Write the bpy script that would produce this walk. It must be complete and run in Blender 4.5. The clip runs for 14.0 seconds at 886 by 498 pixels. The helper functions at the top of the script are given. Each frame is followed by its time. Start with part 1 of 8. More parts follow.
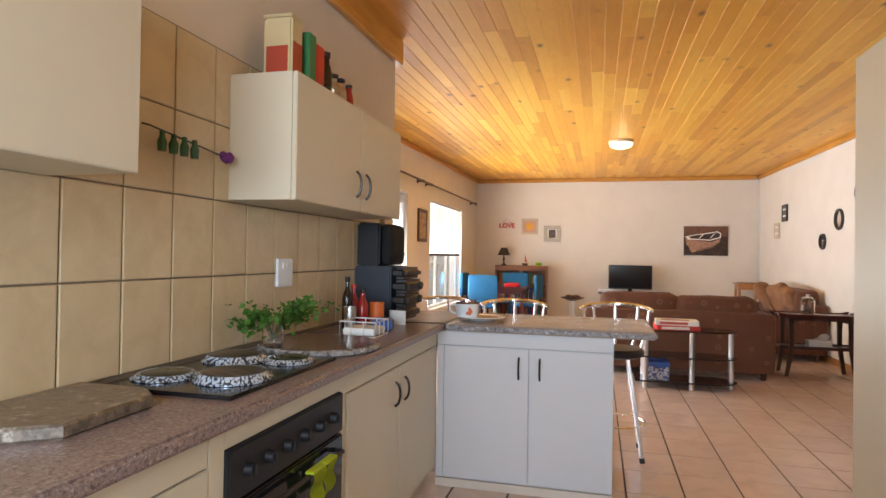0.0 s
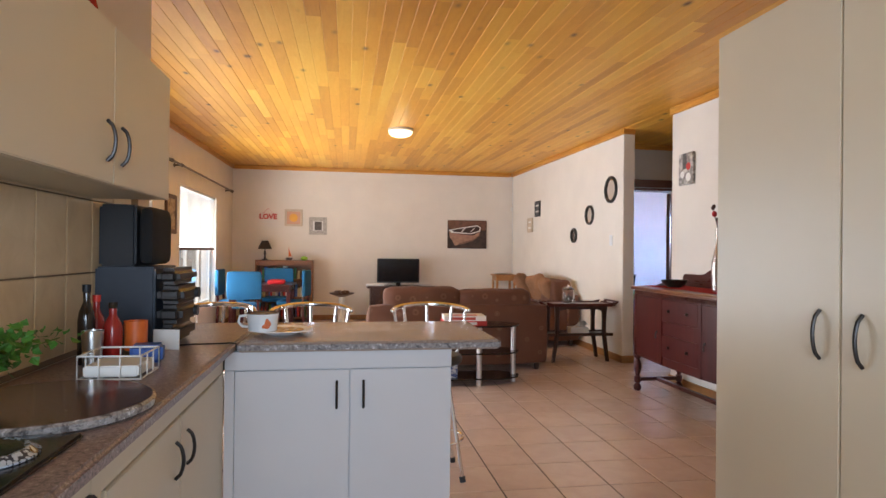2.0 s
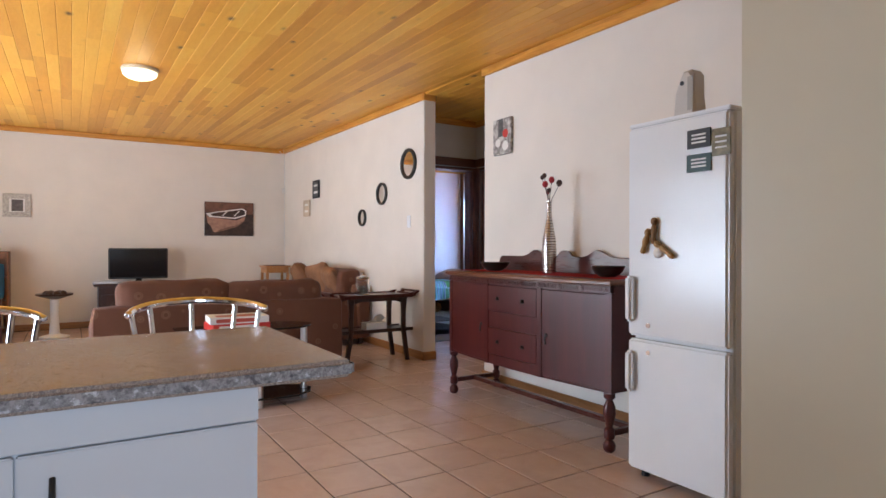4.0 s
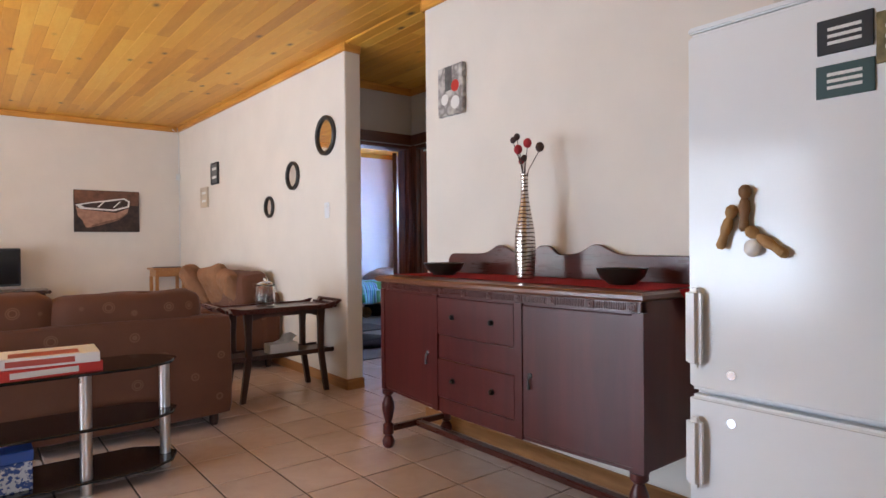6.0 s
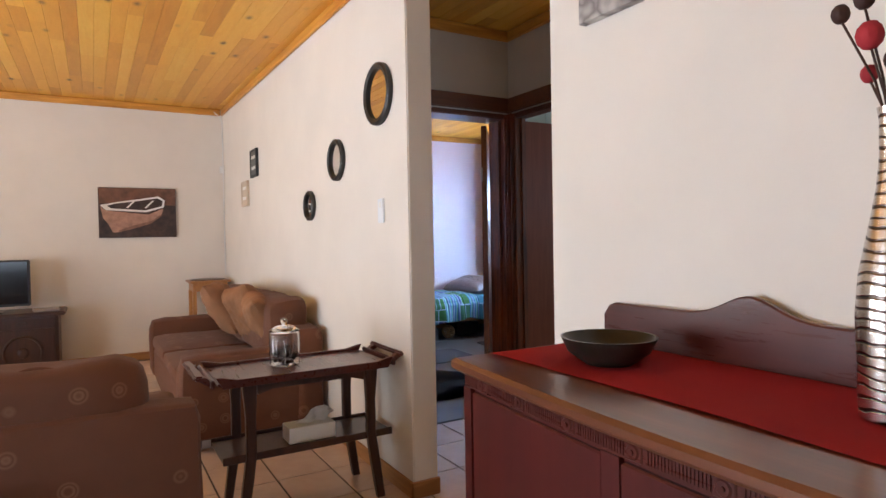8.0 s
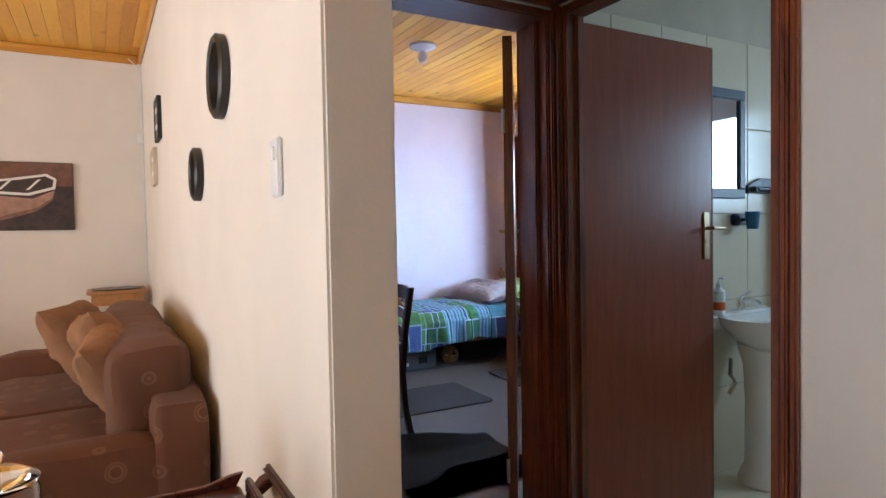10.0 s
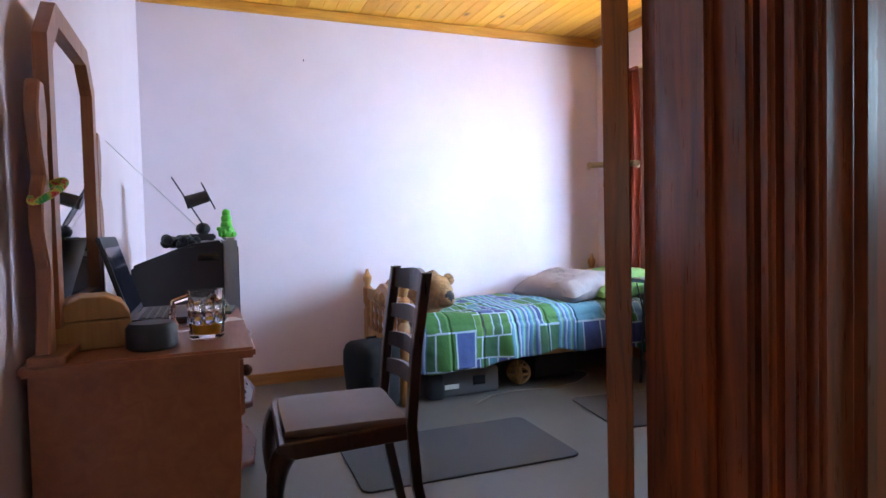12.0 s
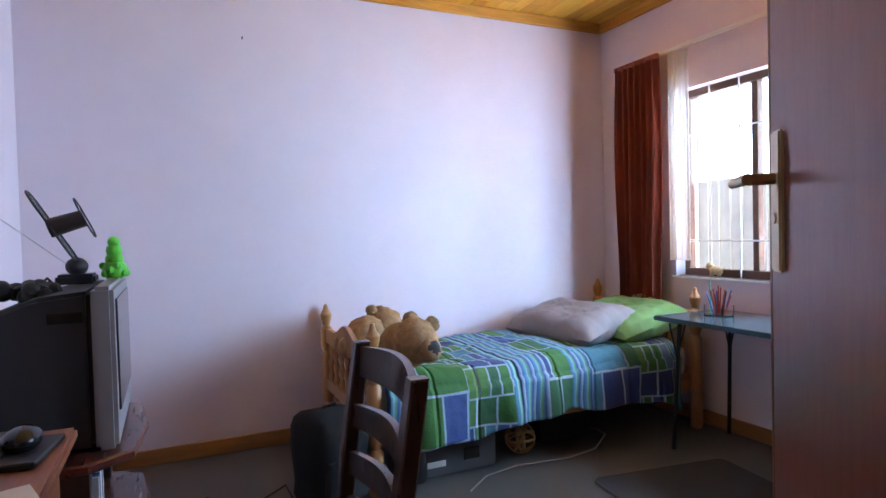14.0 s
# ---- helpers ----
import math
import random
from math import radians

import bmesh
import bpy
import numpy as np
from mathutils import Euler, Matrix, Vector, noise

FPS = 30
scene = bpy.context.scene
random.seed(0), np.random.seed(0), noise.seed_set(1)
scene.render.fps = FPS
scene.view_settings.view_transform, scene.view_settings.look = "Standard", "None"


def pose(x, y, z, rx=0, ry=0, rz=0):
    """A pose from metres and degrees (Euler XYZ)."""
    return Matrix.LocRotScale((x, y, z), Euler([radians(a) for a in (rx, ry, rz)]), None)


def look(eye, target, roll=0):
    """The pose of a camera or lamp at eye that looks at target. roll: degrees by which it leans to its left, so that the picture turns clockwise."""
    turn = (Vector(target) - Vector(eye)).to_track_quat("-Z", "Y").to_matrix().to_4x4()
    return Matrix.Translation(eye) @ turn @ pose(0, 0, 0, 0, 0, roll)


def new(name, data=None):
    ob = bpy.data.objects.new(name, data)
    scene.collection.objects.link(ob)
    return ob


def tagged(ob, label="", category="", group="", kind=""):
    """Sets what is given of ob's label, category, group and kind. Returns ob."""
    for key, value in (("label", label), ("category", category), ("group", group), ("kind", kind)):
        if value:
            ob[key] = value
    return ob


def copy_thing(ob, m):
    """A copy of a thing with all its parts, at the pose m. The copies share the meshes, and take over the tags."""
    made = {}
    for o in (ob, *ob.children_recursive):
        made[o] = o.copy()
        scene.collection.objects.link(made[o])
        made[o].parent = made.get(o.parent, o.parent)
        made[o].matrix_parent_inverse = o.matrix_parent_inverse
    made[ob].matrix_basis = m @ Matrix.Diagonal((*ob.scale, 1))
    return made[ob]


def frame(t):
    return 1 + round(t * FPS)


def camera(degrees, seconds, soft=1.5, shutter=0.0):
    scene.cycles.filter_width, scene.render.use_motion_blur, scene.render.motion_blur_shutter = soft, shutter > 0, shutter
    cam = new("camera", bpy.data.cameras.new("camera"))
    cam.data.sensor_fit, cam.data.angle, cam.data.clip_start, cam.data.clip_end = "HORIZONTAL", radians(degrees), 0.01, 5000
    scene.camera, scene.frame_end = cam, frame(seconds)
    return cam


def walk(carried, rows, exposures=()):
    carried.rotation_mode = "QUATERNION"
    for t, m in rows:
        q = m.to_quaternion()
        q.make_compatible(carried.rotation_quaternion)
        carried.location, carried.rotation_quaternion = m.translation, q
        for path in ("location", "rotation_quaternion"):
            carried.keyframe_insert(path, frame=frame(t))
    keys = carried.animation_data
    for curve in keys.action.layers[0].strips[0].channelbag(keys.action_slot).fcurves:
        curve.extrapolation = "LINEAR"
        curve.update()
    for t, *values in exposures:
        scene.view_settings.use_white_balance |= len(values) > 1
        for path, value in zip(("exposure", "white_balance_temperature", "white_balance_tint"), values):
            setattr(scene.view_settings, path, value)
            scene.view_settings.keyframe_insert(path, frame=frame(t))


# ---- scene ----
cam = camera(72.8, 14.0, soft=1.5)
PATH = [
    (0, (0.043, -0.62, 1.275), (-0.459, 1.316, 1.296), 0.9),
    (0.5, (-0.035, -0.522, 1.283), (-0.374, 1.449, 1.303), 0.7),
    (1, (-0.12, -0.38, 1.302), (-0.228, 1.617, 1.317), 0.6),
    (1.5, (-0.217, -0.195, 1.302), (-0.091, 1.801, 1.316), 0.4),
    (2, (-0.333, 0.042, 1.28), (-0.015, 2.017, 1.289), 0.6),
    (2.5, (-0.369, 0.348, 1.235), (0.142, 2.282, 1.241), 0.4),
    (3, (-0.364, 0.694, 1.216), (0.324, 2.572, 1.219), 0.4),
    (3.5, (-0.332, 0.997, 1.197), (0.57, 2.782, 1.196), 0.2),
    (4, (-0.225, 1.29, 1.159), (0.828, 2.99, 1.155), 0.1),
    (5.25, (0.17, 1.99, 1.15), (1.43, 3.54, 1.135), -0.3),
    (6.5, (0.81, 2.822, 1.177), (1.986, 4.439, 1.148), -0.8),
    (7, (1.111, 3.231, 1.224), (2.182, 4.92, 1.184), -0.9),
    (7.5, (1.316, 3.617, 1.258), (2.336, 5.337, 1.224), -0.8),
    (8, (1.526, 4.024, 1.294), (2.531, 5.752, 1.254), -1.0),
    (9.25, (2.06, 5.08, 1.31), (3.06, 6.81, 1.25), -1.0),
    (10.5, (2.844, 5.966, 1.243), (3.809, 7.716, 1.173), -1.1),
    (11, (3.125, 6.298, 1.143), (4.04, 8.075, 1.07), -1.3),
    (11.5, (3.319, 6.62, 1.11), (4.146, 8.439, 1.036), -1.5),
    (12, (3.435, 6.932, 1.102), (4.163, 8.794, 1.031), -1.4),
    (12.5, (3.52, 7.188, 1.129), (4.218, 9.061, 1.064), -1.6),
    (13, (3.571, 7.425, 1.152), (4.277, 9.295, 1.093), -1.7),
    (13.5, (3.638, 7.633, 1.177), (4.391, 9.485, 1.121), -1.6),
    (14, (3.713, 7.825, 1.211), (4.542, 9.644, 1.157), -1.5),
]
EXPOSURES = [(0.0, -0.06, 6250, 10), (1.0, -0.1, 6150, 10), (1.8, -0.24, 6000, 10), (3.0, -0.32, 5800, 10), (4.0, -0.35, 5600, 10), (6.5, -0.3, 5700, 10), (8.0, -0.18, 5850, 10), (10.5, 0.05, 6200, 10), (11.0, 0.3, 6050, 10), (11.5, 0.48, 6600, 10), (12.0, 0.4, 6650, 10), (12.7, 0.18, 6600, 10), (14.0, -0.02, 6500, 10)]
walk(cam, [(t, look(eye, target, roll)) for t, eye, target, roll in PATH], EXPOSURES)

# ---- world, sun and window light ----
world = bpy.data.worlds.new("sky_world")
scene.world = world
world.use_nodes = True
wn = world.node_tree
sky = wn.nodes.new("ShaderNodeTexSky")
sky.sky_type, sky.sun_disc = 'NISHITA', False
sky.sun_elevation, sky.sun_rotation = radians(63), radians(225)
wn.links.new(sky.outputs[0], wn.nodes["Background"].inputs[0])
wn.nodes["Background"].inputs[1].default_value = 0.15
sun = new("sun", bpy.data.lights.new("sun", 'SUN'))
sun.data.energy, sun.data.angle, sun.data.color = 5.0, radians(0.5), (1.0, 0.95, 0.86)
sun.matrix_world = look((-4, -8, 11), (0, -4, 0))


def window_lamp(name, x, y, z, toward, w, h, watts, colour, spread=150):
    """Sky light coming in through one opening."""
    lamp = new(name, bpy.data.lights.new(name, 'AREA'))
    lamp.data.shape, lamp.data.size, lamp.data.size_y = 'RECTANGLE', w, h
    lamp.data.energy, lamp.data.color = watts, colour
    lamp.data.spread = radians(spread)
    lamp.matrix_world = look((x, y, z), (x + toward[0], y + toward[1], z + toward[2]))
    return lamp


window_lamp("sky_light_lounge", -2.47, 9.0, 1.25, (1, 0, 0.3), 2.0, 1.5, 120, (1.0, 0.96, 0.9))
window_lamp("sky_light_dining", -2.47, 5.75, 1.25, (1, 0, -0.1), 2.0, 1.5, 142, (0.88, 0.94, 1.0))
window_lamp("sky_light_kitchen", -0.3, -1.94, 1.58, (0, 1, -0.12), 1.5, 1.15, 78, (0.76, 0.88, 1.0))
window_lamp("sky_light_bedroom", 6.87, 10.05, 1.78, (-1, 0, 0), 1.3, 0.56, 30, (0.56, 0.75, 1.0), 150)
window_lamp("sky_light_bedroom_south", 6.98, 9.36, 1.3, (-0.66, 0.75, -0.06), 0.42, 0.75, 54, (0.42, 0.67, 1.0), 112)
window_lamp("ground_light_bedroom", 7.05, 9.95, 0.68, (-1, 0.2, 0.9), 1.5, 0.4, 62, (1.0, 0.77, 0.7), 150)
window_lamp("sky_light_bathroom", 6.76, 6.45, 1.75, (-1, 0, -0.1), 0.9, 0.7, 21, (0.52, 0.76, 1.0))
bulb = new("ceiling_bulb", bpy.data.lights.new("ceiling_bulb", 'POINT'))
bulb.data.energy, bulb.data.color, bulb.data.shadow_soft_size = 2.5, (1.0, 0.72, 0.36), 0.08
bulb.location = (0.3, 7.3, 2.6)

# ---- materials ----


class Nodes:
    """A small writer of shader nodes."""

    def __init__(self, name):
        self.m = bpy.data.materials.new(name)
        self.m.use_nodes = True
        self.t = self.m.node_tree
        self.b = self.t.nodes["Principled BSDF"]
        self.co = self.add("ShaderNodeTexCoord").outputs["Object"]

    def add(self, kind, **inputs):
        n = self.t.nodes.new(kind)
        for k, v in inputs.items():
            self.set(n.inputs[k.replace("_", " ")], v)
        return n

    def set(self, socket, v):
        if isinstance(v, bpy.types.NodeSocket):
            self.t.links.new(v, socket)
        else:
            socket.default_value = v

    def scaled(self, sx, sy, sz, rot=(0, 0, 0)):
        n = self.add("ShaderNodeMapping", Vector=self.co)
        n.inputs["Scale"].default_value = (sx, sy, sz)
        n.inputs["Rotation"].default_value = rot
        return n.outputs[0]

    def noise(self, scale, detail=4.0, rough=0.55, vec=None, distortion=0.0):
        return self.add("ShaderNodeTexNoise", Vector=vec or self.co, Scale=scale, Detail=detail, Roughness=rough, Distortion=distortion).outputs[0]

    def ramp(self, fac, stops):
        n = self.add("ShaderNodeValToRGB", Fac=fac)
        e = n.color_ramp.elements
        while len(e) < len(stops):
            e.new(0.5)
        for k, (p, c) in enumerate(stops):
            e[k].position = p
            e[k].color = (*c, 1) if len(c) == 3 else c
        return n.outputs[0]

    def mix(self, fac, a, b, blend='MIX'):
        n = self.t.nodes.new("ShaderNodeMix")
        n.data_type, n.blend_type = 'RGBA', blend
        self.set(n.inputs[0], fac)
        self.set(n.inputs[6], (*a, 1) if isinstance(a, tuple) else a)
        self.set(n.inputs[7], (*b, 1) if isinstance(b, tuple) else b)
        return n.outputs[2]

    def math(self, op, a, b=0.0):
        n = self.t.nodes.new("ShaderNodeMath")
        n.operation = op
        self.set(n.inputs[0], a)
        self.set(n.inputs[1], b)
        return n.outputs[0]

    def bump(self, height, strength, distance=0.01):
        n = self.add("ShaderNodeBump", Height=height, Strength=strength, Distance=distance)
        self.set(self.b.inputs["Normal"], n.outputs[0])

    def out(self, colour, rough=0.5, metal=0.0):
        self.set(self.b.inputs["Base Color"], (*colour, 1) if isinstance(colour, tuple) else colour)
        self.set(self.b.inputs["Roughness"], rough)
        self.set(self.b.inputs["Metallic"], metal)
        return self.m


def shade(c, k):
    return tuple(min(1.0, v * k) for v in c)


def plain(name, colour, rough=0.5, metal=0.0, grain=60.0, vary=0.12, relief=0.05, blotch=2.5):
    """A surface with fine grain and broad, faint blotches."""
    n = Nodes(name)
    fine, broad = n.noise(grain, 6), n.noise(blotch, 4)
    c = n.mix(n.ramp(broad, [(0.3, (0, 0, 0)), (0.7, (1, 1, 1))]), shade(colour, 1 - vary), shade(colour, 1 + vary))
    c = n.mix(n.math('MULTIPLY', fine, vary), c, shade(colour, 0.6))
    if relief:
        n.bump(fine, relief, 0.004)
    r = n.math('ADD', n.math('MULTIPLY', broad, 0.15), rough - 0.07)
    return n.out(c, r, metal)


def wood(name, dark, light, axis='x', rough=0.4, scale=1.0, island=False, piece=False, knots=0.0, relief=0.08, coat=0.0, fleck=0.35):
    """Wood with its grain along an axis; island or piece varies the tone from board to board."""
    n = Nodes(name)
    long, wide = 1.2 * scale, 14.0 * scale
    s = {'x': (long, wide, wide), 'y': (wide, long, wide), 'z': (wide, wide, long)}[axis]
    vec = n.scaled(*s)
    shift = None
    if island:
        shift = n.add("ShaderNodeNewGeometry").outputs["Random Per Island"]
    if piece:
        shift = n.add("ShaderNodeObjectInfo").outputs["Random"]
    if shift is not None:
        off = n.add("ShaderNodeCombineXYZ", X=n.math('MULTIPLY', shift, 37.0), Y=n.math('MULTIPLY', shift, 91.0), Z=n.math('MULTIPLY', shift, 53.0))
        va = n.t.nodes.new("ShaderNodeVectorMath")
        n.set(va.inputs[0], vec)
        n.set(va.inputs[1], off.outputs[0])
        vec = va.outputs[0]
    grain = n.noise(1.6, 5, 0.6, vec, 0.9)
    fibre = n.noise(9.0, 4, 0.6, vec)
    c = n.ramp(grain, [(0.28, dark), (0.5, tuple((a + b) / 2 for a, b in zip(dark, light))), (0.72, light)])
    c = n.mix(n.math('MULTIPLY', fibre, fleck), c, shade(dark, 0.75))
    if shift is not None:
        c = n.mix(n.math('MULTIPLY', shift, 0.62), c, shade(dark, 0.8))
    if knots:
        spot = n.add("ShaderNodeTexVoronoi", Vector=n.scaled(*[4.2 * (0.45 if k == axis else 1.5) for k in 'xyz']), Scale=1.0, Randomness=1.0).outputs["Distance"]
        c = n.mix(n.ramp(spot, [(0.0, (1, 1, 1)), (0.055 * knots, (0.8, 0.8, 0.8)), (0.1 * knots, (0, 0, 0))]), c, shade(dark, 0.22))
    n.bump(fibre, relief, 0.003)
    if coat:
        n.b.inputs["Coat Weight"].default_value = coat
        n.b.inputs["Coat Roughness"].default_value = 0.16
    return n.out(c, n.math('ADD', n.math('MULTIPLY', fibre, 0.5 * fleck), rough - 0.25 * fleck))


def granite(name, base, spots_dark, spots_light, rough=0.3, fine=1.0):
    n = Nodes(name)
    v1 = n.noise(210 * fine, 3, 0.7)
    v2 = n.noise(95 * fine, 3, 0.6)
    c = n.ramp(v2, [(0.36, spots_dark), (0.47, base), (0.58, base), (0.66, spots_light)])
    c = n.mix(n.ramp(v1, [(0.45, (0, 0, 0)), (0.62, (0.75, 0.75, 0.75))]), c, shade(base, 0.45))
    n.bump(v1, 0.03, 0.002)
    return n.out(c, n.math('ADD', n.math('MULTIPLY', n.noise(4, 3), 0.12), rough - 0.05))


def ceramic(name, colour, other, rough=0.25, scale=7.0, piece=True, dirt=0.25):
    n = Nodes(name)
    vec = None
    if piece:
        r = n.add("ShaderNodeObjectInfo").outputs["Random"]
    else:
        r = n.add("ShaderNodeNewGeometry").outputs["Random Per Island"]
    a = n.add("ShaderNodeVectorMath")
    off = n.add("ShaderNodeCombineXYZ", X=n.math('MULTIPLY', r, 19.0), Y=n.math('MULTIPLY', r, 33.0), Z=0.0)
    n.set(a.inputs[0], n.co)
    n.set(a.inputs[1], off.outputs[0])
    cloud = n.noise(scale, 6, 0.62, a.outputs[0], 0.6)
    c = n.ramp(cloud, [(0.3, other), (0.62, colour)])
    c = n.mix(n.math('MULTIPLY', r, dirt), c, shade(other, 0.8))
    n.bump(n.noise(30, 3), 0.03, 0.003)
    return n.out(c, n.math('ADD', n.math('MULTIPLY', cloud, 0.06), rough - 0.02))


def glass(name, tint=(1, 1, 1), rough=0.0):
    n = Nodes(name)
    n.b.inputs["Transmission Weight"].default_value = 1.0
    n.b.inputs["IOR"].default_value = 1.45
    return n.out(tint, rough)


M_WALL = plain("cream_wall_paint", (0.75, 0.7, 0.63), 0.72, grain=90, vary=0.035, relief=0.12)
M_KWALL = plain("kitchen_wall_paint", (0.68, 0.58, 0.46), 0.7, grain=90, vary=0.04, relief=0.12)
M_PINK = plain("lilac_wall_paint", (0.73, 0.62, 0.68), 0.72, grain=90, vary=0.035, relief=0.12)
M_HALLWALL = plain("hall_wall_paint", (0.6, 0.55, 0.5), 0.72, grain=90, vary=0.04, relief=0.12)


def pine_boards():
    """Varnished pine: every board its own tone, faint grain along y, dark knots."""
    n = Nodes("varnished_pine_boards")
    r = n.add("ShaderNodeNewGeometry").outputs["Random Per Island"]
    off = n.add("ShaderNodeCombineXYZ", X=n.math('MULTIPLY', r, 37.0), Y=n.math('MULTIPLY', r, 91.0), Z=0.0)
    va = n.t.nodes.new("ShaderNodeVectorMath")
    n.set(va.inputs[0], n.scaled(9.0, 1.1, 9.0))
    n.set(va.inputs[1], off.outputs[0])
    grain = n.noise(1.5, 5, 0.6, va.outputs[0], 1.2)
    fibre = n.noise(11.0, 3, 0.6, va.outputs[0])
    tone = n.math('ADD', n.math('MULTIPLY', r, 0.58), n.math('ADD', n.math('MULTIPLY', grain, 0.45), 0.04))
    c = n.ramp(tone, [(0.05, (0.42, 0.16, 0.012)), (0.22, (0.62, 0.265, 0.018)), (0.5, (0.78, 0.37, 0.03)), (0.75, (0.88, 0.47, 0.05)), (1.0, (0.94, 0.6, 0.1))])
    c = n.mix(n.math('MULTIPLY', fibre, 0.26), c, (0.42, 0.16, 0.016))
    v = n.add("ShaderNodeTexVoronoi", Vector=n.scaled(6.5, 3.4, 6.5), Scale=1.0, Randomness=1.0)
    spot = n.ramp(v.outputs["Distance"], [(0.0, (1, 1, 1)), (0.07, (0.85, 0.85, 0.85)), (0.14, (0.25, 0.25, 0.25)), (0.22, (0, 0, 0))])
    some = n.ramp(v.outputs["Color"], [(0.6, (0, 0, 0)), (0.66, (1, 1, 1))])
    c = n.mix(n.math('MULTIPLY', spot, some), c, (0.1, 0.03, 0.006))
    n.bump(fibre, 0.06, 0.003)
    n.b.inputs["Coat Weight"].default_value = 0.16
    n.b.inputs["Coat Roughness"].default_value = 0.3
    return n.out(c, n.math('ADD', n.math('MULTIPLY', fibre, 0.15), 0.46))


M_PINE = pine_boards()
M_CORNICE = wood("varnished_pine_trim", (0.46, 0.18, 0.024), (0.8, 0.4, 0.065), 'y', 0.36, knots=0.8, coat=0.3)
M_CORNICEX = wood("varnished_pine_trim_across", (0.46, 0.18, 0.024), (0.8, 0.4, 0.065), 'x', 0.36, knots=0.8, coat=0.3)
M_FRAME = wood("dark_meranti_frame", (0.05, 0.011, 0.005), (0.33, 0.078, 0.018), 'z', 0.3, scale=1.5, coat=0.45)
M_FRAMEX = wood("dark_meranti_head", (0.07, 0.018, 0.008), (0.17, 0.048, 0.018), 'x', 0.32, coat=0.4)
M_DOOR = wood("brown_door_veneer", (0.2, 0.047, 0.02), (0.27, 0.074, 0.033), 'z', 0.32, scale=1.6, relief=0.01, coat=0.12)
M_DOORLIP = wood("pine_door_lipping", (0.13, 0.045, 0.012), (0.25, 0.1, 0.03), 'z', 0.5)
M_FLOOR = ceramic("floor_tile_glaze", (0.64, 0.485, 0.405), (0.57, 0.425, 0.345), 0.24, 6.0, dirt=0.25)
M_FLOORREST = ceramic("floor_tile_glaze_rest", (0.64, 0.485, 0.405), (0.57, 0.425, 0.345), 0.24, 6.0, piece=False, dirt=0.25)
M_GROUT = plain("dark_grout", (0.07, 0.05, 0.04), 0.85, grain=120, vary=0.2, relief=0.2)
M_WTILE = ceramic("wall_tile_glaze", (0.66, 0.52, 0.32), (0.57, 0.43, 0.25), 0.28, 9.0, dirt=0.2)
M_WGROUT = plain("tile_joint", (0.2, 0.15, 0.1), 0.85, grain=120, vary=0.2, relief=0.2)
M_CAB = plain("cream_cabinet_board", (0.64, 0.57, 0.43), 0.38, grain=140, vary=0.02, relief=0.02)
M_GRANITE = granite("speckled_worktop", (0.3, 0.22, 0.2), (0.1, 0.07, 0.07), (0.5, 0.42, 0.38))
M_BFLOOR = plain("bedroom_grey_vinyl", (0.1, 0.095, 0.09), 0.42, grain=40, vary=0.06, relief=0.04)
M_CHROME = plain("chrome", (0.82, 0.82, 0.84), 0.12, 1.0, vary=0.03, relief=0)
M_STEEL = plain("brushed_steel", (0.6, 0.58, 0.55), 0.3, 1.0, grain=200, vary=0.06, relief=0.02)
M_PEWTER = plain("dark_pewter", (0.05, 0.046, 0.045), 0.38, 0.8, vary=0.1, relief=0.02)
M_BLACK = plain("black_plastic", (0.01, 0.0105, 0.014), 0.5, vary=0.15, relief=0.03)
M_GLOSSBLACK = plain("black_gloss", (0.012, 0.012, 0.014), 0.1, vary=0.1, relief=0)
M_WHITE = plain("white_enamel", (0.83, 0.86, 0.89), 0.16, vary=0.02, relief=0.01)
M_PAPER = plain("white_paper", (0.78, 0.77, 0.74), 0.75, vary=0.05)
M_MAHOG = wood("dark_mahogany", (0.055, 0.013, 0.01), (0.095, 0.021, 0.015), 'y', 0.28, scale=0.6, relief=0.01, fleck=0.12, coat=0.35)
M_SBTOP = wood("brown_mahogany_top", (0.1, 0.032, 0.015), (0.17, 0.06, 0.026), 'y', 0.3, scale=0.6, relief=0.01, fleck=0.15, coat=0.25)
M_MAHOGZ = wood("dark_mahogany_upright", (0.052, 0.009, 0.008), (0.088, 0.014, 0.012), 'z', 0.36, scale=0.35, relief=0.004, coat=0.26, fleck=0.1)
for mt in (M_MAHOG, M_MAHOGZ, M_DOOR):
    mt.node_tree.nodes["Principled BSDF"].inputs["Specular IOR Level"].default_value = 0.35
M_DARKWOOD = wood("dark_stained_wood", (0.028, 0.011, 0.008), (0.07, 0.025, 0.015), 'z', 0.35, coat=0.25)
M_PINEFURN = wood("honey_pine_furniture", (0.36, 0.15, 0.045), (0.56, 0.28, 0.09), 'z', 0.38, knots=0.5, coat=0.2)
M_PINEFURNX = wood("honey_pine_furniture_across", (0.34, 0.135, 0.04), (0.52, 0.25, 0.08), 'y', 0.38, knots=0.5, coat=0.2)
M_DRESSER = wood("orange_brown_veneer", (0.24, 0.075, 0.03), (0.36, 0.13, 0.052), 'y', 0.4, relief=0.02)
M_RED = plain("red_felt", (0.55, 0.015, 0.022), 0.85, grain=250, vary=0.12, relief=0.2)
M_REDGLOSS = plain("red_paint", (0.55, 0.03, 0.02), 0.4)
M_SKIRT = wood("pine_skirting", (0.3, 0.13, 0.04), (0.48, 0.24, 0.08), 'y', 0.4)
M_SKIRTX = wood("pine_skirting_across", (0.3, 0.13, 0.04), (0.48, 0.24, 0.08), 'x', 0.4)
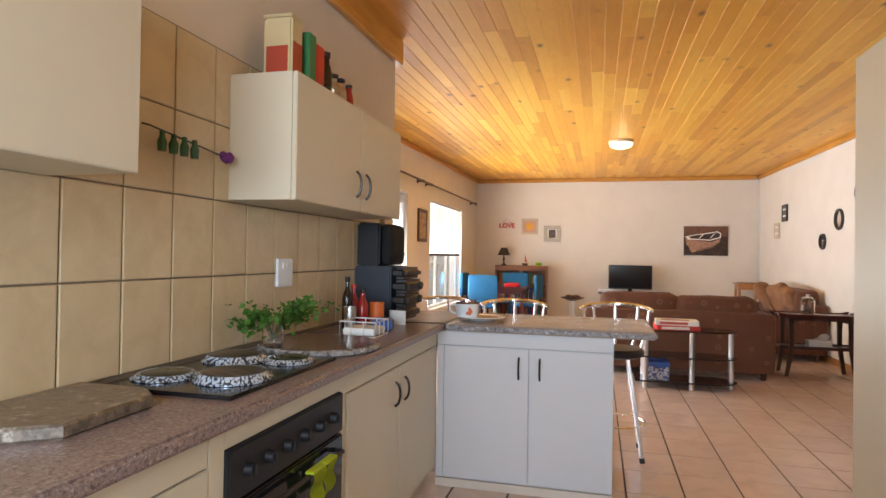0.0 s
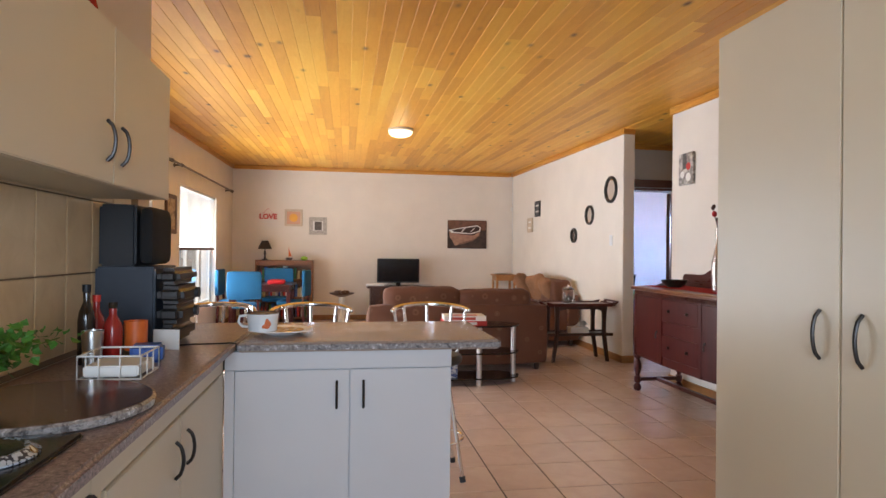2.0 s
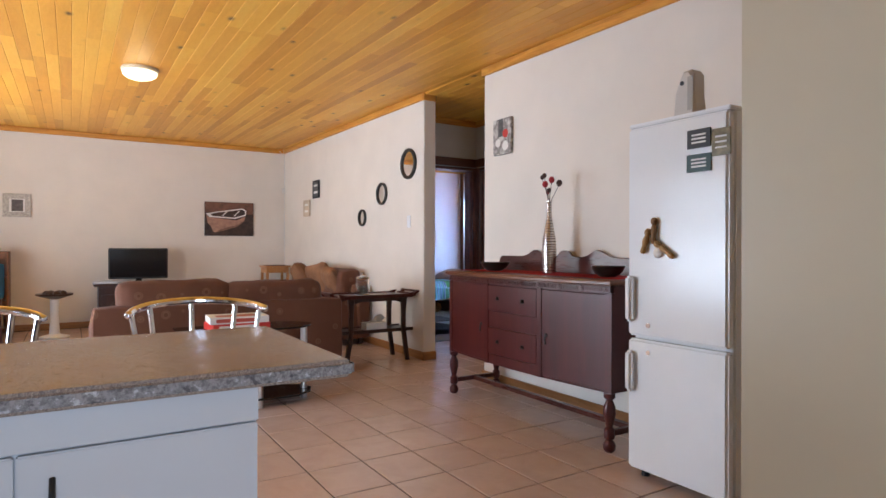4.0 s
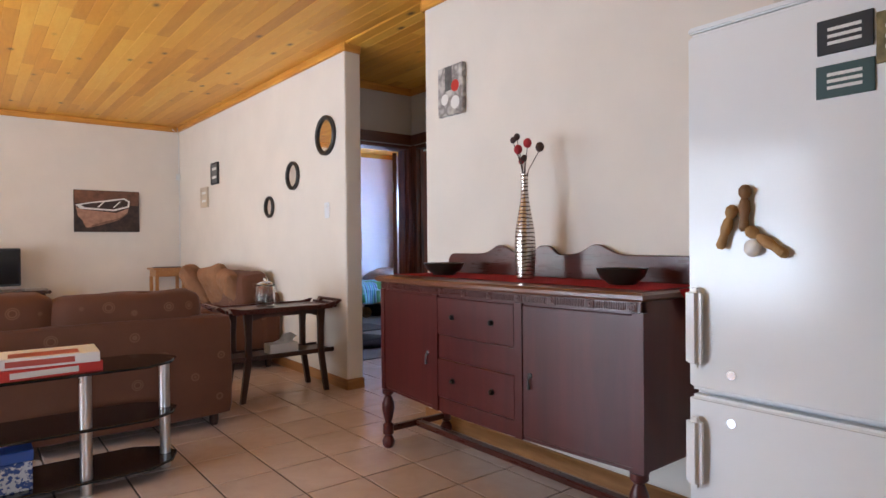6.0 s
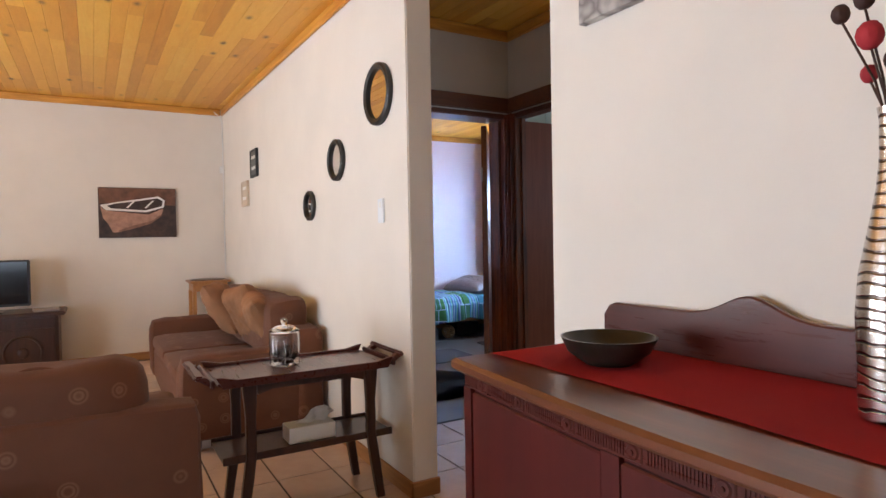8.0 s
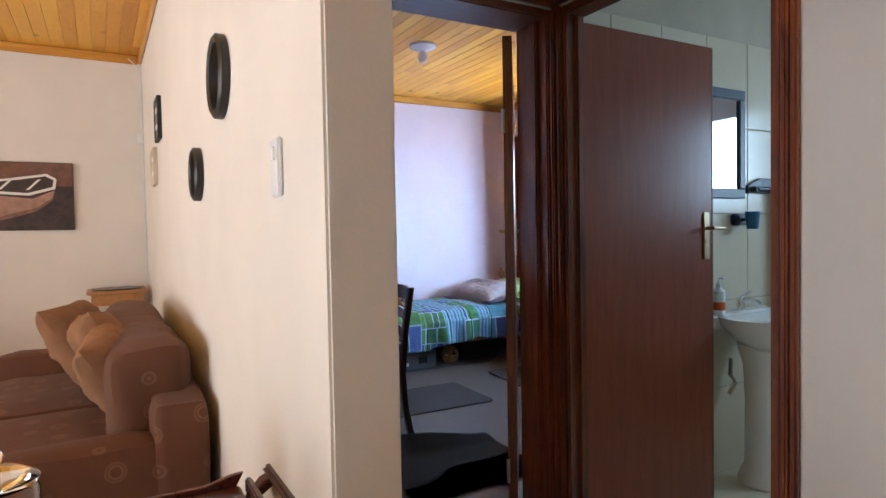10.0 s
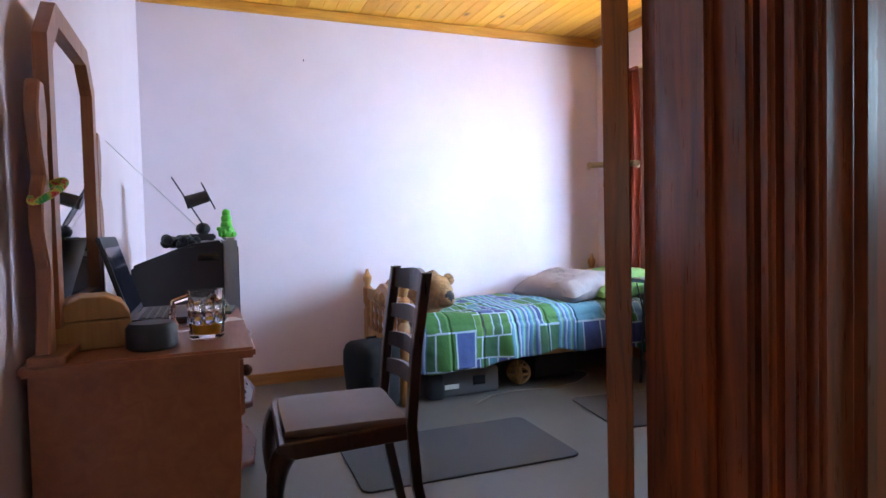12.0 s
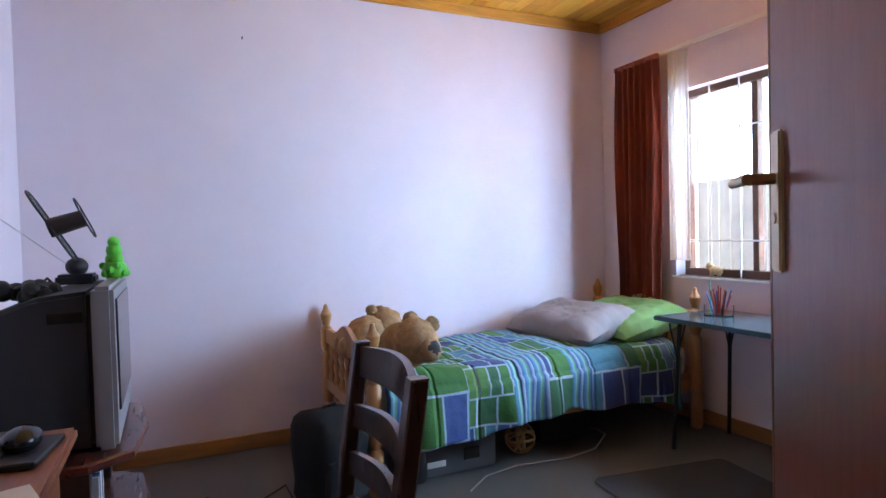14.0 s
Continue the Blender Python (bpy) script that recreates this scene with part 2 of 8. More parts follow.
M_MIRROR = plain("mirror_silver", (0.9, 0.9, 0.9), 0.02, 1.0, vary=0.0, relief=0)
M_GLASS = glass("clear_glass")

# ---- building tools ----


class Shape:
    """Collects solid pieces of one part in one bmesh."""

    def __init__(self):
        self.bm = bmesh.new()

    def merge(self, tmp, m=None):
        if m is not None:
            bmesh.ops.transform(tmp, matrix=m, verts=tmp.verts)
        me = bpy.data.meshes.new("tmp")
        tmp.to_mesh(me)
        tmp.free()
        self.bm.from_mesh(me)
        bpy.data.meshes.remove(me)
        return self

    def box(self, x0, x1, y0, y1, z0, z1, bevel=0.003, seg=1, m=None):
        tmp = bmesh.new()
        bmesh.ops.create_cube(tmp, size=1.0)
        for v in tmp.verts:
            v.co = Vector(((x0 + x1) / 2 + v.co.x * (x1 - x0), (y0 + y1) / 2 + v.co.y * (y1 - y0), (z0 + z1) / 2 + v.co.z * (z1 - z0)))
        if bevel:
            bmesh.ops.bevel(tmp, geom=tmp.edges[:], offset=min(bevel, 0.45 * min(x1 - x0, y1 - y0, z1 - z0)), segments=seg, affect='EDGES')
        return self.merge(tmp, m)

    def rod(self, p0, p1, r0, r1=None, n=12):
        p0, p1 = Vector(p0), Vector(p1)
        tmp = bmesh.new()
        bmesh.ops.create_cone(tmp, cap_ends=True, segments=n, radius1=r0, radius2=r0 if r1 is None else r1, depth=(p1 - p0).length)
        q = (p1 - p0).to_track_quat('Z', 'Y').to_matrix().to_4x4()
        return self.merge(tmp, Matrix.Translation((p0 + p1) / 2) @ q)

    def ball(self, c, r, sx=1, sy=1, sz=1, n=12):
        tmp = bmesh.new()
        bmesh.ops.create_uvsphere(tmp, u_segments=n, v_segments=max(6, n * 2 // 3), radius=r)
        return self.merge(tmp, Matrix.Translation(c) @ Matrix.Diagonal((sx, sy, sz, 1)))

    def lathe(self, profile, at=(0, 0, 0), n=20, m=None):
        tmp = bmesh.new()
        rings = []
        for r, z in profile:
            rings.append([tmp.verts.new((max(r, 1e-4) * math.cos(2 * math.pi * k / n), max(r, 1e-4) * math.sin(2 * math.pi * k / n), z)) for k in range(n)])
        for a, b in zip(rings, rings[1:]):
            for k in range(n):
                tmp.faces.new((a[k], a[(k + 1) % n], b[(k + 1) % n], b[k]))
        tmp.faces.new(rings[0][::-1])
        tmp.faces.new(rings[-1])
        mm = Matrix.Translation(at)
        return self.merge(tmp, mm @ m if m is not None else mm)

    def tube(self, pts, r, n=8, closed=False):
        """A round bar along a line of points."""
        pts = [Vector(p) for p in pts]
        tmp = bmesh.new()
        rings = []
        last = None
        for k, p in enumerate(pts):
            a = pts[k - 1] if k or closed else pts[0]
            b = pts[(k + 1) % len(pts)] if k < len(pts) - 1 or closed else pts[-1]
            d = (b - a).normalized()
            if last is None:
                u = d.orthogonal().normalized()
            else:
                u = (last - d * last.dot(d)).normalized()
            last = u
            v = d.cross(u)
            rr = r[k] if isinstance(r, (list, tuple)) else r
            rings.append([tmp.verts.new(p + rr * (math.cos(2 * math.pi * j / n) * u + math.sin(2 * math.pi * j / n) * v)) for j in range(n)])
        pairs = list(zip(rings, rings[1:])) + ([(rings[-1], rings[0])] if closed else [])
        for a, b in pairs:
            for j in range(n):
                tmp.faces.new((a[j], a[(j + 1) % n], b[(j + 1) % n], b[j]))
        if not closed:
            tmp.faces.new(rings[0][::-1])
            tmp.faces.new(rings[-1])
        return self.merge(tmp)

    def prism(self, pts, axis, lo, hi, bevel=0.0):
        """A flat outline, pushed along an axis. The outline's two numbers are the other two axes in x, y, z order."""
        tmp = bmesh.new()

        def at(p, h):
            return {'x': (h, p[0], p[1]), 'y': (p[0], h, p[1]), 'z': (p[0], p[1], h)}[axis]
        a = [tmp.verts.new(at(p, lo)) for p in pts]
        b = [tmp.verts.new(at(p, hi)) for p in pts]
        n = len(pts)
        for k in range(n):
            tmp.faces.new((a[k], a[(k + 1) % n], b[(k + 1) % n], b[k]))
        tmp.faces.new(a[::-1])
        tmp.faces.new(b)
        bmesh.ops.recalc_face_normals(tmp, faces=tmp.faces)
        if bevel:
            edges = [e for e in tmp.edges if len({round(v.co['xyz'.index(axis)], 5) for v in e.verts}) == 1]
            bmesh.ops.bevel(tmp, geom=edges, offset=bevel, segments=1, affect='EDGES')
        return self.merge(tmp)

    def soft(self, x0, x1, y0, y1, z0, z1, seed=0, amount=0.012, round_=0.06, m=None, cuts=5):
        """An upholstered block: rounded and slightly uneven."""
        tmp = bmesh.new()
        bmesh.ops.create_cube(tmp, size=1.0)
        bmesh.ops.subdivide_edges(tmp, edges=tmp.edges[:], cuts=cuts, use_grid_fill=True)
        size = Vector((x1 - x0, y1 - y0, z1 - z0))
        mid = Vector(((x0 + x1) / 2, (y0 + y1) / 2, (z0 + z1) / 2))
        for v in tmp.verts:
            p = Vector([v.co[k] * size[k] for k in range(3)])
            rr = min(round_, min(size) * 0.49)
            core = Vector([max(-size[k] / 2 + rr, min(size[k] / 2 - rr, p[k])) for k in range(3)])
            d = p - core
            if d.length > 1e-6:
                p = core + d.normalized() * min(d.length, rr)
            p += amount * noise.noise_vector(p * 5 + Vector((seed * 7.3, seed * 3.1, 0)))
            v.co = mid + p
        return self.merge(tmp, m)


def pillow_shape(w, d, h, seed=0):
    """A plump cushion with pinched corners, lying flat at the origin."""
    s = Shape()
    n = 26
    tmp = bmesh.new()
    top, bot = [], []
    for i in range(n + 1):
        for j in range(n + 1):
            u, v = i / n * 2 - 1, j / n * 2 - 1
            bulge = max(0.0, (1 - u ** 4) * (1 - v ** 4)) ** 0.5
            pin = 1 - 0.1 * (abs(u * v)) ** 0.8 * 0 - 0.07 * (1 - abs(v)) * abs(u) ** 6 - 0.07 * (1 - abs(u)) * abs(v) ** 6
            x, y = u * w / 2 * pin, v * d / 2 * pin
            z = bulge * h / 2 * (1 + 0.25 * noise.noise(Vector((u * 2 + seed, v * 2, seed))) + 0.16 * noise.noise(Vector((u * 7 + v * 3, v * 6 - u * 4, seed + 5.0))))
            top.append(tmp.verts.new((x, y, h / 2 + z)))
            bot.append(top[-1] if i in (0, n) or j in (0, n) else tmp.verts.new((x, y, h / 2 - z)))
    for i in range(n):
        for j in range(n):
            q = [i * (n + 1) + j, (i + 1) * (n + 1) + j, (i + 1) * (n + 1) + j + 1, i * (n + 1) + j + 1]
            tmp.faces.new([top[k] for k in q])
            tmp.faces.new([bot[k] for k in q[::-1]])
    return s.merge(tmp)


def mesh_of(name, shape, material, smooth=None):
    me = bpy.data.meshes.new(name)
    bm = shape.bm if isinstance(shape, Shape) else shape
    bmesh.ops.recalc_face_normals(bm, faces=bm.faces)
    if smooth is not None:
        for f in bm.faces:
            f.smooth = True
        for e in bm.edges:
            if len(e.link_faces) == 2 and e.calc_face_angle(0) > radians(smooth):
                e.smooth = False
    bm.to_mesh(me)
    bm.free()
    me.materials.append(material)
    return me


def part(name, shape, material, parent, label="", smooth=35):
    """One mesh under a thing or under a part."""
    ob = new(name, mesh_of(name, shape, material, smooth))
    ob.parent = parent
    return tagged(ob, label)


def thing(name, at, label, category, group="", turn=0):
    ob = new(name)
    ob.empty_display_size = 0.1
    ob.matrix_basis = pose(*at, 0, 0, turn)
    return tagged(ob, label, category, group)


def single(name, shape, material, label, category, at=(0, 0, 0), turn=0, group="", kind="", smooth=35):
    """A thing of one mesh."""
    ob = new(name, mesh_of(name, shape, material, smooth))
    ob.matrix_basis = pose(*at, 0, 0, turn)
    return tagged(ob, label, category, group, kind)


def structure(name, shape, material, label, category="", smooth=None):
    return single(name, shape, material, label, category or name.split("_")[0], kind="structure", smooth=smooth)

# ---- large structure ----
TH = 0.14
XW, XR, YF, YB = -2.38, 2.867, 11.406, -2.0      # lounge: window wall, hall wall, far wall, back wall
XK, YK = -1.28, 3.15                              # kitchen wall and its end
BX0, BX1, BY0, BY1 = 3.045, 6.68, 7.70, 11.415    # bedroom
HY, HX = 7.49, 4.10                               # hall's bedroom wall and bathroom wall


def ceil_z(y):
    return 2.70 + 0.0143 * (y - 3.0)


def wall_with_holes(s, axis, at, thick, a0, a1, z1, holes):
    """A wall along an axis with rectangular openings (a, b, low, high)."""
    def add(u0, u1, w0, w1):
        if u1 - u0 > 1e-4 and w1 - w0 > 1e-4:
            if axis == 'y':
                s.box(min(at, at + thick), max(at, at + thick), u0, u1, w0, w1, 0)
            else:
                s.box(u0, u1, min(at, at + thick), max(at, at + thick), w0, w1, 0)
    u = a0
    for h0, h1, lo, hi in sorted(holes):
        add(u, h0, 0, z1)
        add(h0, h1, 0, lo)
        add(h0, h1, hi, z1)
        u = h1
    add(u, a1, 0, z1)


s = Shape()
wall_with_holes(s, 'y', XW, -0.22, YK - 0.15, YF + TH, 2.95, [(4.75, 6.85, 0.45, 2.1), (7.93, 10.05, 0.45, 2.1)])
structure("wall_west", s, M_WALL, "cream painted lounge wall with two windows")
s = Shape()
wall_with_holes(s, 'x', YF, TH, XW, XR + 0.07, 2.95, [])
structure("wall_north", s, M_WALL, "cream painted far wall of the lounge")
s = Shape()
s.box(XR, XR + TH, 6.657, YF, 0, 2.84, 0.006, 2)
structure("wall_with_mirrors", s, M_WALL, "cream painted wall ending at the hall opening", "wall")
s = Shape()
s.box(XR, XR + TH, YB, 5.595, 0, 2.84, 0.006, 2)
structure("wall_east", s, M_WALL, "cream painted wall behind the sideboard")
s = Shape()
s.box(XK - TH, XK, YB, YK, 0, 2.84, 0.004)
s.box(XW, XK - TH - 0.001, YK - TH, YK, 0, 2.84, 0)
structure("wall_kitchen", s, M_KWALL, "beige painted kitchen wall above the tiles", "wall")
s = Shape()
wall_with_holes(s, 'x', YB, -0.2, XK - TH, XR + TH, 2.84, [(-1.15, 0.55, 0.95, 2.2)])
structure("wall_south", s, M_WALL, "plain painted back wall with a window")

# bedroom shell
s = Shape()
s.box(XR + TH + 0.001, BX0, BY0, BY1, 0, 2.84, 0)
structure("wall_bedroom_west", s, M_PINK, "pale lilac bedroom wall beside the dresser", "wall")
s = Shape()
s.box(XR + TH + 0.001, BX1 + 0.2, BY1, BY1 + 0.15, 0, 2.84, 0)
structure("wall_bedroom_north", s, M_PINK, "pale lilac painted bedroom wall behind the bed", "wall")
s = Shape()
wall_with_holes(s, 'y', BX1, 0.2, HY - 2.2, BY1 - 0.001, 2.84, [(9.15, 10.72, 0.9, 2.07), (5.95, 6.95, 1.4, 2.1)])
structure("wall_bedroom_east", s, M_PINK, "pale lilac wall with the bedroom window", "wall")
s = Shape()
wall_with_holes(s, 'x', BY0 - 0.05, 0.05, XR + TH, BX1 - 0.001, 2.84, [(3.15, 4.10, 0, 2.155)])
structure("wall_bedroom_south", s, M_PINK, "pale lilac bedroom wall round the door", "wall")

# hall and bathroom shell
s = Shape()
wall_with_holes(s, 'x', HY, BY0 - 0.051 - HY, XR + TH + 0.001, HX + TH, 2.84, [(3.15, 4.10, 0, 2.155)])
structure("wall_hall_north", s, M_HALLWALL, "cream hall wall round the bedroom door", "wall")
s = Shape()
wall_with_holes(s, 'y', HX, TH - 0.001, 5.3, HY - 0.001, 2.84, [(6.57, 7.455, 0, 2.155)])
structure("wall_hall_east", s, M_HALLWALL, "cream hall wall round the bathroom door", "wall")
s = Shape()
s.box(XR + TH + 0.001, HX - 0.001, 5.3, 5.44, 0, 2.84, 0)
structure("wall_hall_south", s, M_HALLWALL, "plain cream wall closing the hall", "wall")
M_BATHTILE = ceramic("cream_bath_tile", (0.66, 0.59, 0.44), (0.63, 0.56, 0.41), 0.22, 3.0, dirt=0.08)
s = Shape()
s.box(HX + TH + 0.001, BX1 - 0.001, 7.62, BY0 - 0.052, 0, 2.84, 0)
structure("wall_bathroom_north", s, M_BATHTILE, "cream tiled bathroom wall behind the basin", "wall")
s = Shape()
s.box(HX + TH + 0.001, BX1 - 0.001, 5.0, 5.1, 0, 2.84, 0)
structure("wall_bathroom_south", s, M_BATHTILE, "cream tiled bathroom wall", "wall")

# floors
s = Shape()
s.box(XW - 0.22, HX + TH, YB - 0.2, YF + TH, -0.1, -0.006, 0)
FLOOR = structure("floor", s, M_GROUT, "dark grout bed of the tiled floor")
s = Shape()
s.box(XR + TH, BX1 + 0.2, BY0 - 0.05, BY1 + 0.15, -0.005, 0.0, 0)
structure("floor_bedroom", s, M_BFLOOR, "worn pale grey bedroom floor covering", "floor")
s = Shape()
s.box(HX + TH, BX1 + 0.2, 5.0, 7.62, -0.1, 0.0, 0)
structure("floor_bathroom", s, M_BATHTILE, "cream tiled bathroom floor", "floor")
s = Shape()
s.box(HX + TH, BX1 + 0.2, 7.62, BY1 + 0.15, -0.1, -0.006, 0)
structure("floor_slab", s, M_GROUT, "concrete slab under the bedroom", "floor")


def plank_ceiling(name, x0, x1, y0, y1, zf, label, seed, width=0.094):
    """Tongue-and-groove boards, each with bevelled long edges, in staggered lengths along y."""
    rnd = random.Random(seed)
    verts, faces = [], []
    x = x0
    while x < x1 - 0.01:
        xe = min(x + width, x1)
        y = y0 - rnd.uniform(0, 1.2)
        while y < y1:
            ye = y + rnd.uniform(0.45, 2.3)
            a, b = max(y, y0), min(ye, y1)
            y = ye
            if b - a < 0.02:
                continue
            g, d = 0.0035, 0.0035
            dz = rnd.uniform(-0.0006, 0.0006)
            k = len(verts)
            for yy, e in ((a, 0.0007), (b, -0.0007)):
                z = zf(yy) + dz
                verts += [(x, yy + e, z + d), (x + g, yy + e, z), (xe - g, yy + e, z), (xe, yy + e, z + d)]
            faces += [(k, k + 1, k + 5, k + 4), (k + 1, k + 2, k + 6, k + 5), (k + 2, k + 3, k + 7, k + 6)]
        x = xe
    k = len(verts)
    for xx, yy in ((x0, y0), (x1, y0), (x1, y1), (x0, y1)):
        verts += [(xx, yy, zf(yy) + 0.008), (xx, yy, zf(yy) + 0.05)]
    faces += [(k, k + 2, k + 4, k + 6), (k + 1, k + 7, k + 5, k + 3), (k, k + 1, k + 3, k + 2), (k + 2, k + 3, k + 5, k + 4), (k + 4, k + 5, k + 7, k + 6), (k + 6, k + 7, k + 1, k)]
    me = bpy.data.meshes.new(name)
    me.from_pydata(verts, [], faces)
    me.materials.append(M_PINE)
    ob = new(name, me)
    return tagged(ob, label, "ceiling", kind="structure")


plank_ceiling("ceiling", XW, XR, YB, YF, ceil_z, "varnished knotty pine board ceiling of the lounge", 3)
plank_ceiling("ceiling_hall", XR, HX, 5.3, HY, lambda y: 2.735, "varnished pine board ceiling of the hall", 5)
plank_ceiling("ceiling_bedroom", BX0, BX1, BY0, BY1, lambda y: 2.72, "varnished knotty pine board ceiling of the bedroom", 7)
s = Shape()
s.box(HX + TH, BX1, 5.1, 7.62, 2.6, 2.65, 0)
structure("ceiling_bathroom", s, M_WALL, "plain white bathroom ceiling", "ceiling")
# Unseen slab, added above the ceilings to block sun and sky.
s = Shape()
s.box(XW - 0.5, BX1 + 0.6, YB - 0.5, YF + 0.6, 2.96, 3.06, 0)
structure("roof", s, M_HALLWALL, "unseen roof slab added to keep the sun out")


def cornice_y(name, x0, x1, y0, y1, drop, zf=ceil_z):
    s = Shape()
    s.box(x0, x1, y0, y1, -drop, 0.0, 0.008)
    ob = structure(name, s, M_CORNICE, "varnished pine cornice under the ceiling boards", "cornice")
    ob.matrix_basis = Matrix.Translation((0, 0, zf((y0 + y1) / 2))) @ Matrix.Translation((0, (y0 + y1) / 2, 0)) @ Matrix.Rotation(math.atan(zf(1) - zf(0)), 4, 'X') @ Matrix.Translation((0, -(y0 + y1) / 2, 0))


cornice_y("cornice_west", XW, XW + 0.025, YK, YF, 0.075)
cornice_y("cornice_mirror_wall", XR - 0.025, XR, 6.64, YF - 0.026, 0.075)
cornice_y("cornice_east", XR - 0.025, XR, YB, 5.6, 0.075)
cornice_y("cornice_kitchen", XK, XK + 0.045, YB, YK + 0.03, 0.165)
cornice_y("cornice_bed_west", BX0, BX0 + 0.025, BY0, BY1, 0.075, lambda y: 2.72)
cornice_y("cornice_bed_east", BX1 - 0.025, BX1, BY0, BY1, 0.075, lambda y: 2.72)
for nm, xa, xb, ya, yb, za in (("cornice_north", XW + 0.026, XR - 0.026, YF - 0.025, YF, ceil_z(YF)), ("cornice_bed_north", BX0 + 0.026, BX1 - 0.026, BY1 - 0.025, BY1, 2.72),
                               ("cornice_bed_south", BX0 + 0.026, BX1 - 0.026, BY0, BY0 + 0.025, 2.72), ("cornice_hall_north", XR + TH, HX, HY - 0.025, HY, 2.735),
                               ("cornice_wall_end", XR - 0.02, XR + TH, 6.632, 6.657, ceil_z(6.65)), ("cornice_sideboard_end", XR - 0.02, XR + TH, 5.596, 5.62, ceil_z(5.6))):
    s = Shape()
    s.box(xa, xb, ya, yb, za - 0.075, za, 0.008)
    structure(nm, s, M_CORNICEX, "varnished pine cornice under the ceiling boards", "cornice")
s = Shape()
s.box(HX - 0.025, HX, 5.44, HY - 0.026, 2.66, 2.735, 0.008)
structure("cornice_hall_east", s, M_CORNICE, "varnished pine cornice under the hall ceiling", "cornice")

for nm, xa, xb, ya, yb, mt in (("baseboard_mirror_wall", XR - 0.015, XR, 6.642, YF, M_SKIRT), ("baseboard_east", XR - 0.015, XR, YB, 5.61, M_SKIRT), ("baseboard_west", XW, XW + 0.015, YK, YF, M_SKIRT),
                               ("baseboard_north", XW, XR, YF - 0.015, YF, M_SKIRTX), ("baseboard_wall_end", XR - 0.015, 3.012, 6.642, 6.657, M_SKIRTX),
                               ("baseboard_bed_north", BX0, BX1, BY1 - 0.015, BY1, M_SKIRTX), ("baseboard_bed_west", BX0, BX0 + 0.015, BY0, BY1 - 0.016, M_SKIRT), ("baseboard_bed_east", BX1 - 0.015, BX1, BY0, BY1 - 0.016, M_SKIRT)):
    s = Shape()
    s.box(xa, xb, ya, yb, 0.0, 0.085, 0.004)
    structure(nm, s, mt, "varnished pine skirting board", "baseboard")


# ---- door frames ----
def door_frame(name, axis, a0, a1, near, far, label):
    """Jambs and head of one opening, with stepped mouldings on the hall side. near..far is the wall's depth."""
    root = tagged(new(name), label, "door frame", kind="structure")

    def bar(nm, u0, u1, d0, d1, z0, z1, mt):
        s = Shape()
        if axis == 'x':
            s.box(u0, u1, d0, d1, z0, z1, 0.006, 2)
        else:
            s.box(d0, d1, u0, u1, z0, z1, 0.006, 2)
        part(nm, s, mt, root)
    lo, hi = min(near, far), max(near, far)
    for k, (u, sg) in enumerate(((a0, 1), (a1, -1))):
        def span(p, q):
            return min(u + sg * p, u + sg * q), max(u + sg * p, u + sg * q)
        bar("jamb", *span(0.0, 0.035), lo, hi, 0, 2.155, M_FRAME)
        bar("stop", *span(0.0355, 0.052), lo + 0.05, hi - 0.048, 0, 2.119, M_FRAME)
        step = -1 if near < far else 1
        for j, (p, q, out) in enumerate(((-0.052, -0.03, 0.022), (-0.029, -0.008, 0.03), (-0.007, 0.018, 0.017))):
            d0, d1 = sorted((near, near + step * out))
            bar("architrave", *span(p, q), d0, d1, 0, 2.165 + p, M_FRAME)
    bar("head", a0 + 0.0355, a1 - 0.0355, lo, hi, 2.12, 2.155, M_FRAMEX)
    d0, d1 = sorted((near, near + (-0.026 if near < far else 0.026)))
    bar("head_architrave", a0 - 0.05, a1 + 0.05, d0, d1, 2.16, 2.262, M_FRAMEX)
    return root


door_frame("door_frame_bedroom", 'x', 3.15, 4.10, HY, BY0 - 0.009, "dark varnished hardwood bedroom door frame")
door_frame("door_frame_bathroom", 'y', 6.57, 7.455, HX, HX + 0.1, "dark varnished hardwood bathroom door frame")


def door_leaf(name, hinge, tip, label, side):
    """A flush door, hinged at hinge, standing open towards tip, with its handle plates."""
    d = Vector((tip[0] - hinge[0], tip[1] - hinge[1], 0))
    w = d.length
    root = thing(name, (hinge[0], hinge[1], 0), label, "door", turn=math.degrees(math.atan2(d.y, d.x)))
    t = 0.04
    y0, y1 = (0, t) if side > 0 else (-t, 0)
    s = Shape()
    s.box(0.012, w - 0.012, y0, y1, 0.012, 2.108, 0.002)
    leaf = part("leaf", s, M_DOOR, root)
    for xa, xb, mt, words in ((0.0, 0.0115, M_FRAME, "dark stained door edge"), (w - 0.0115, w, M_DOORLIP, "bare pine door edge")):
        s = Shape()
        s.box(xa, xb, y0, y1, 0.012, 2.108, 0.002)
        part("lipping", s, mt, root, words)
    for yy, sg in ((y0, -1), (y1, 1)):
        s = Shape()
        s.box(w - 0.075, w - 0.035, min(yy, yy + sg * 0.008), max(yy, yy + sg * 0.008), 1.138, 1.353, 0.003, 2)
        s.rod((w - 0.055, yy, 1.28), (w - 0.055, yy + sg * 0.05, 1.28), 0.009)
        s.rod((w - 0.065, yy + sg * 0.048, 1.28), (w + 0.008, yy + sg * 0.052, 1.278), 0.009, 0.008)
        s.rod((w - 0.055, yy, 1.22), (w - 0.055, yy + sg * 0.011, 1.22), 0.009)
        part("handle", s, M_BRASS, root, "worn brass lever handle and plate")
    for z in (0.25, 1.75):
        s = Shape()
        s.rod((0.0, y0 if side > 0 else y1, z - 0.05), (0.0, y0 if side > 0 else y1, z + 0.05), 0.008)
        part("hinge", s, M_STEEL, root, "steel hinge")
    return root


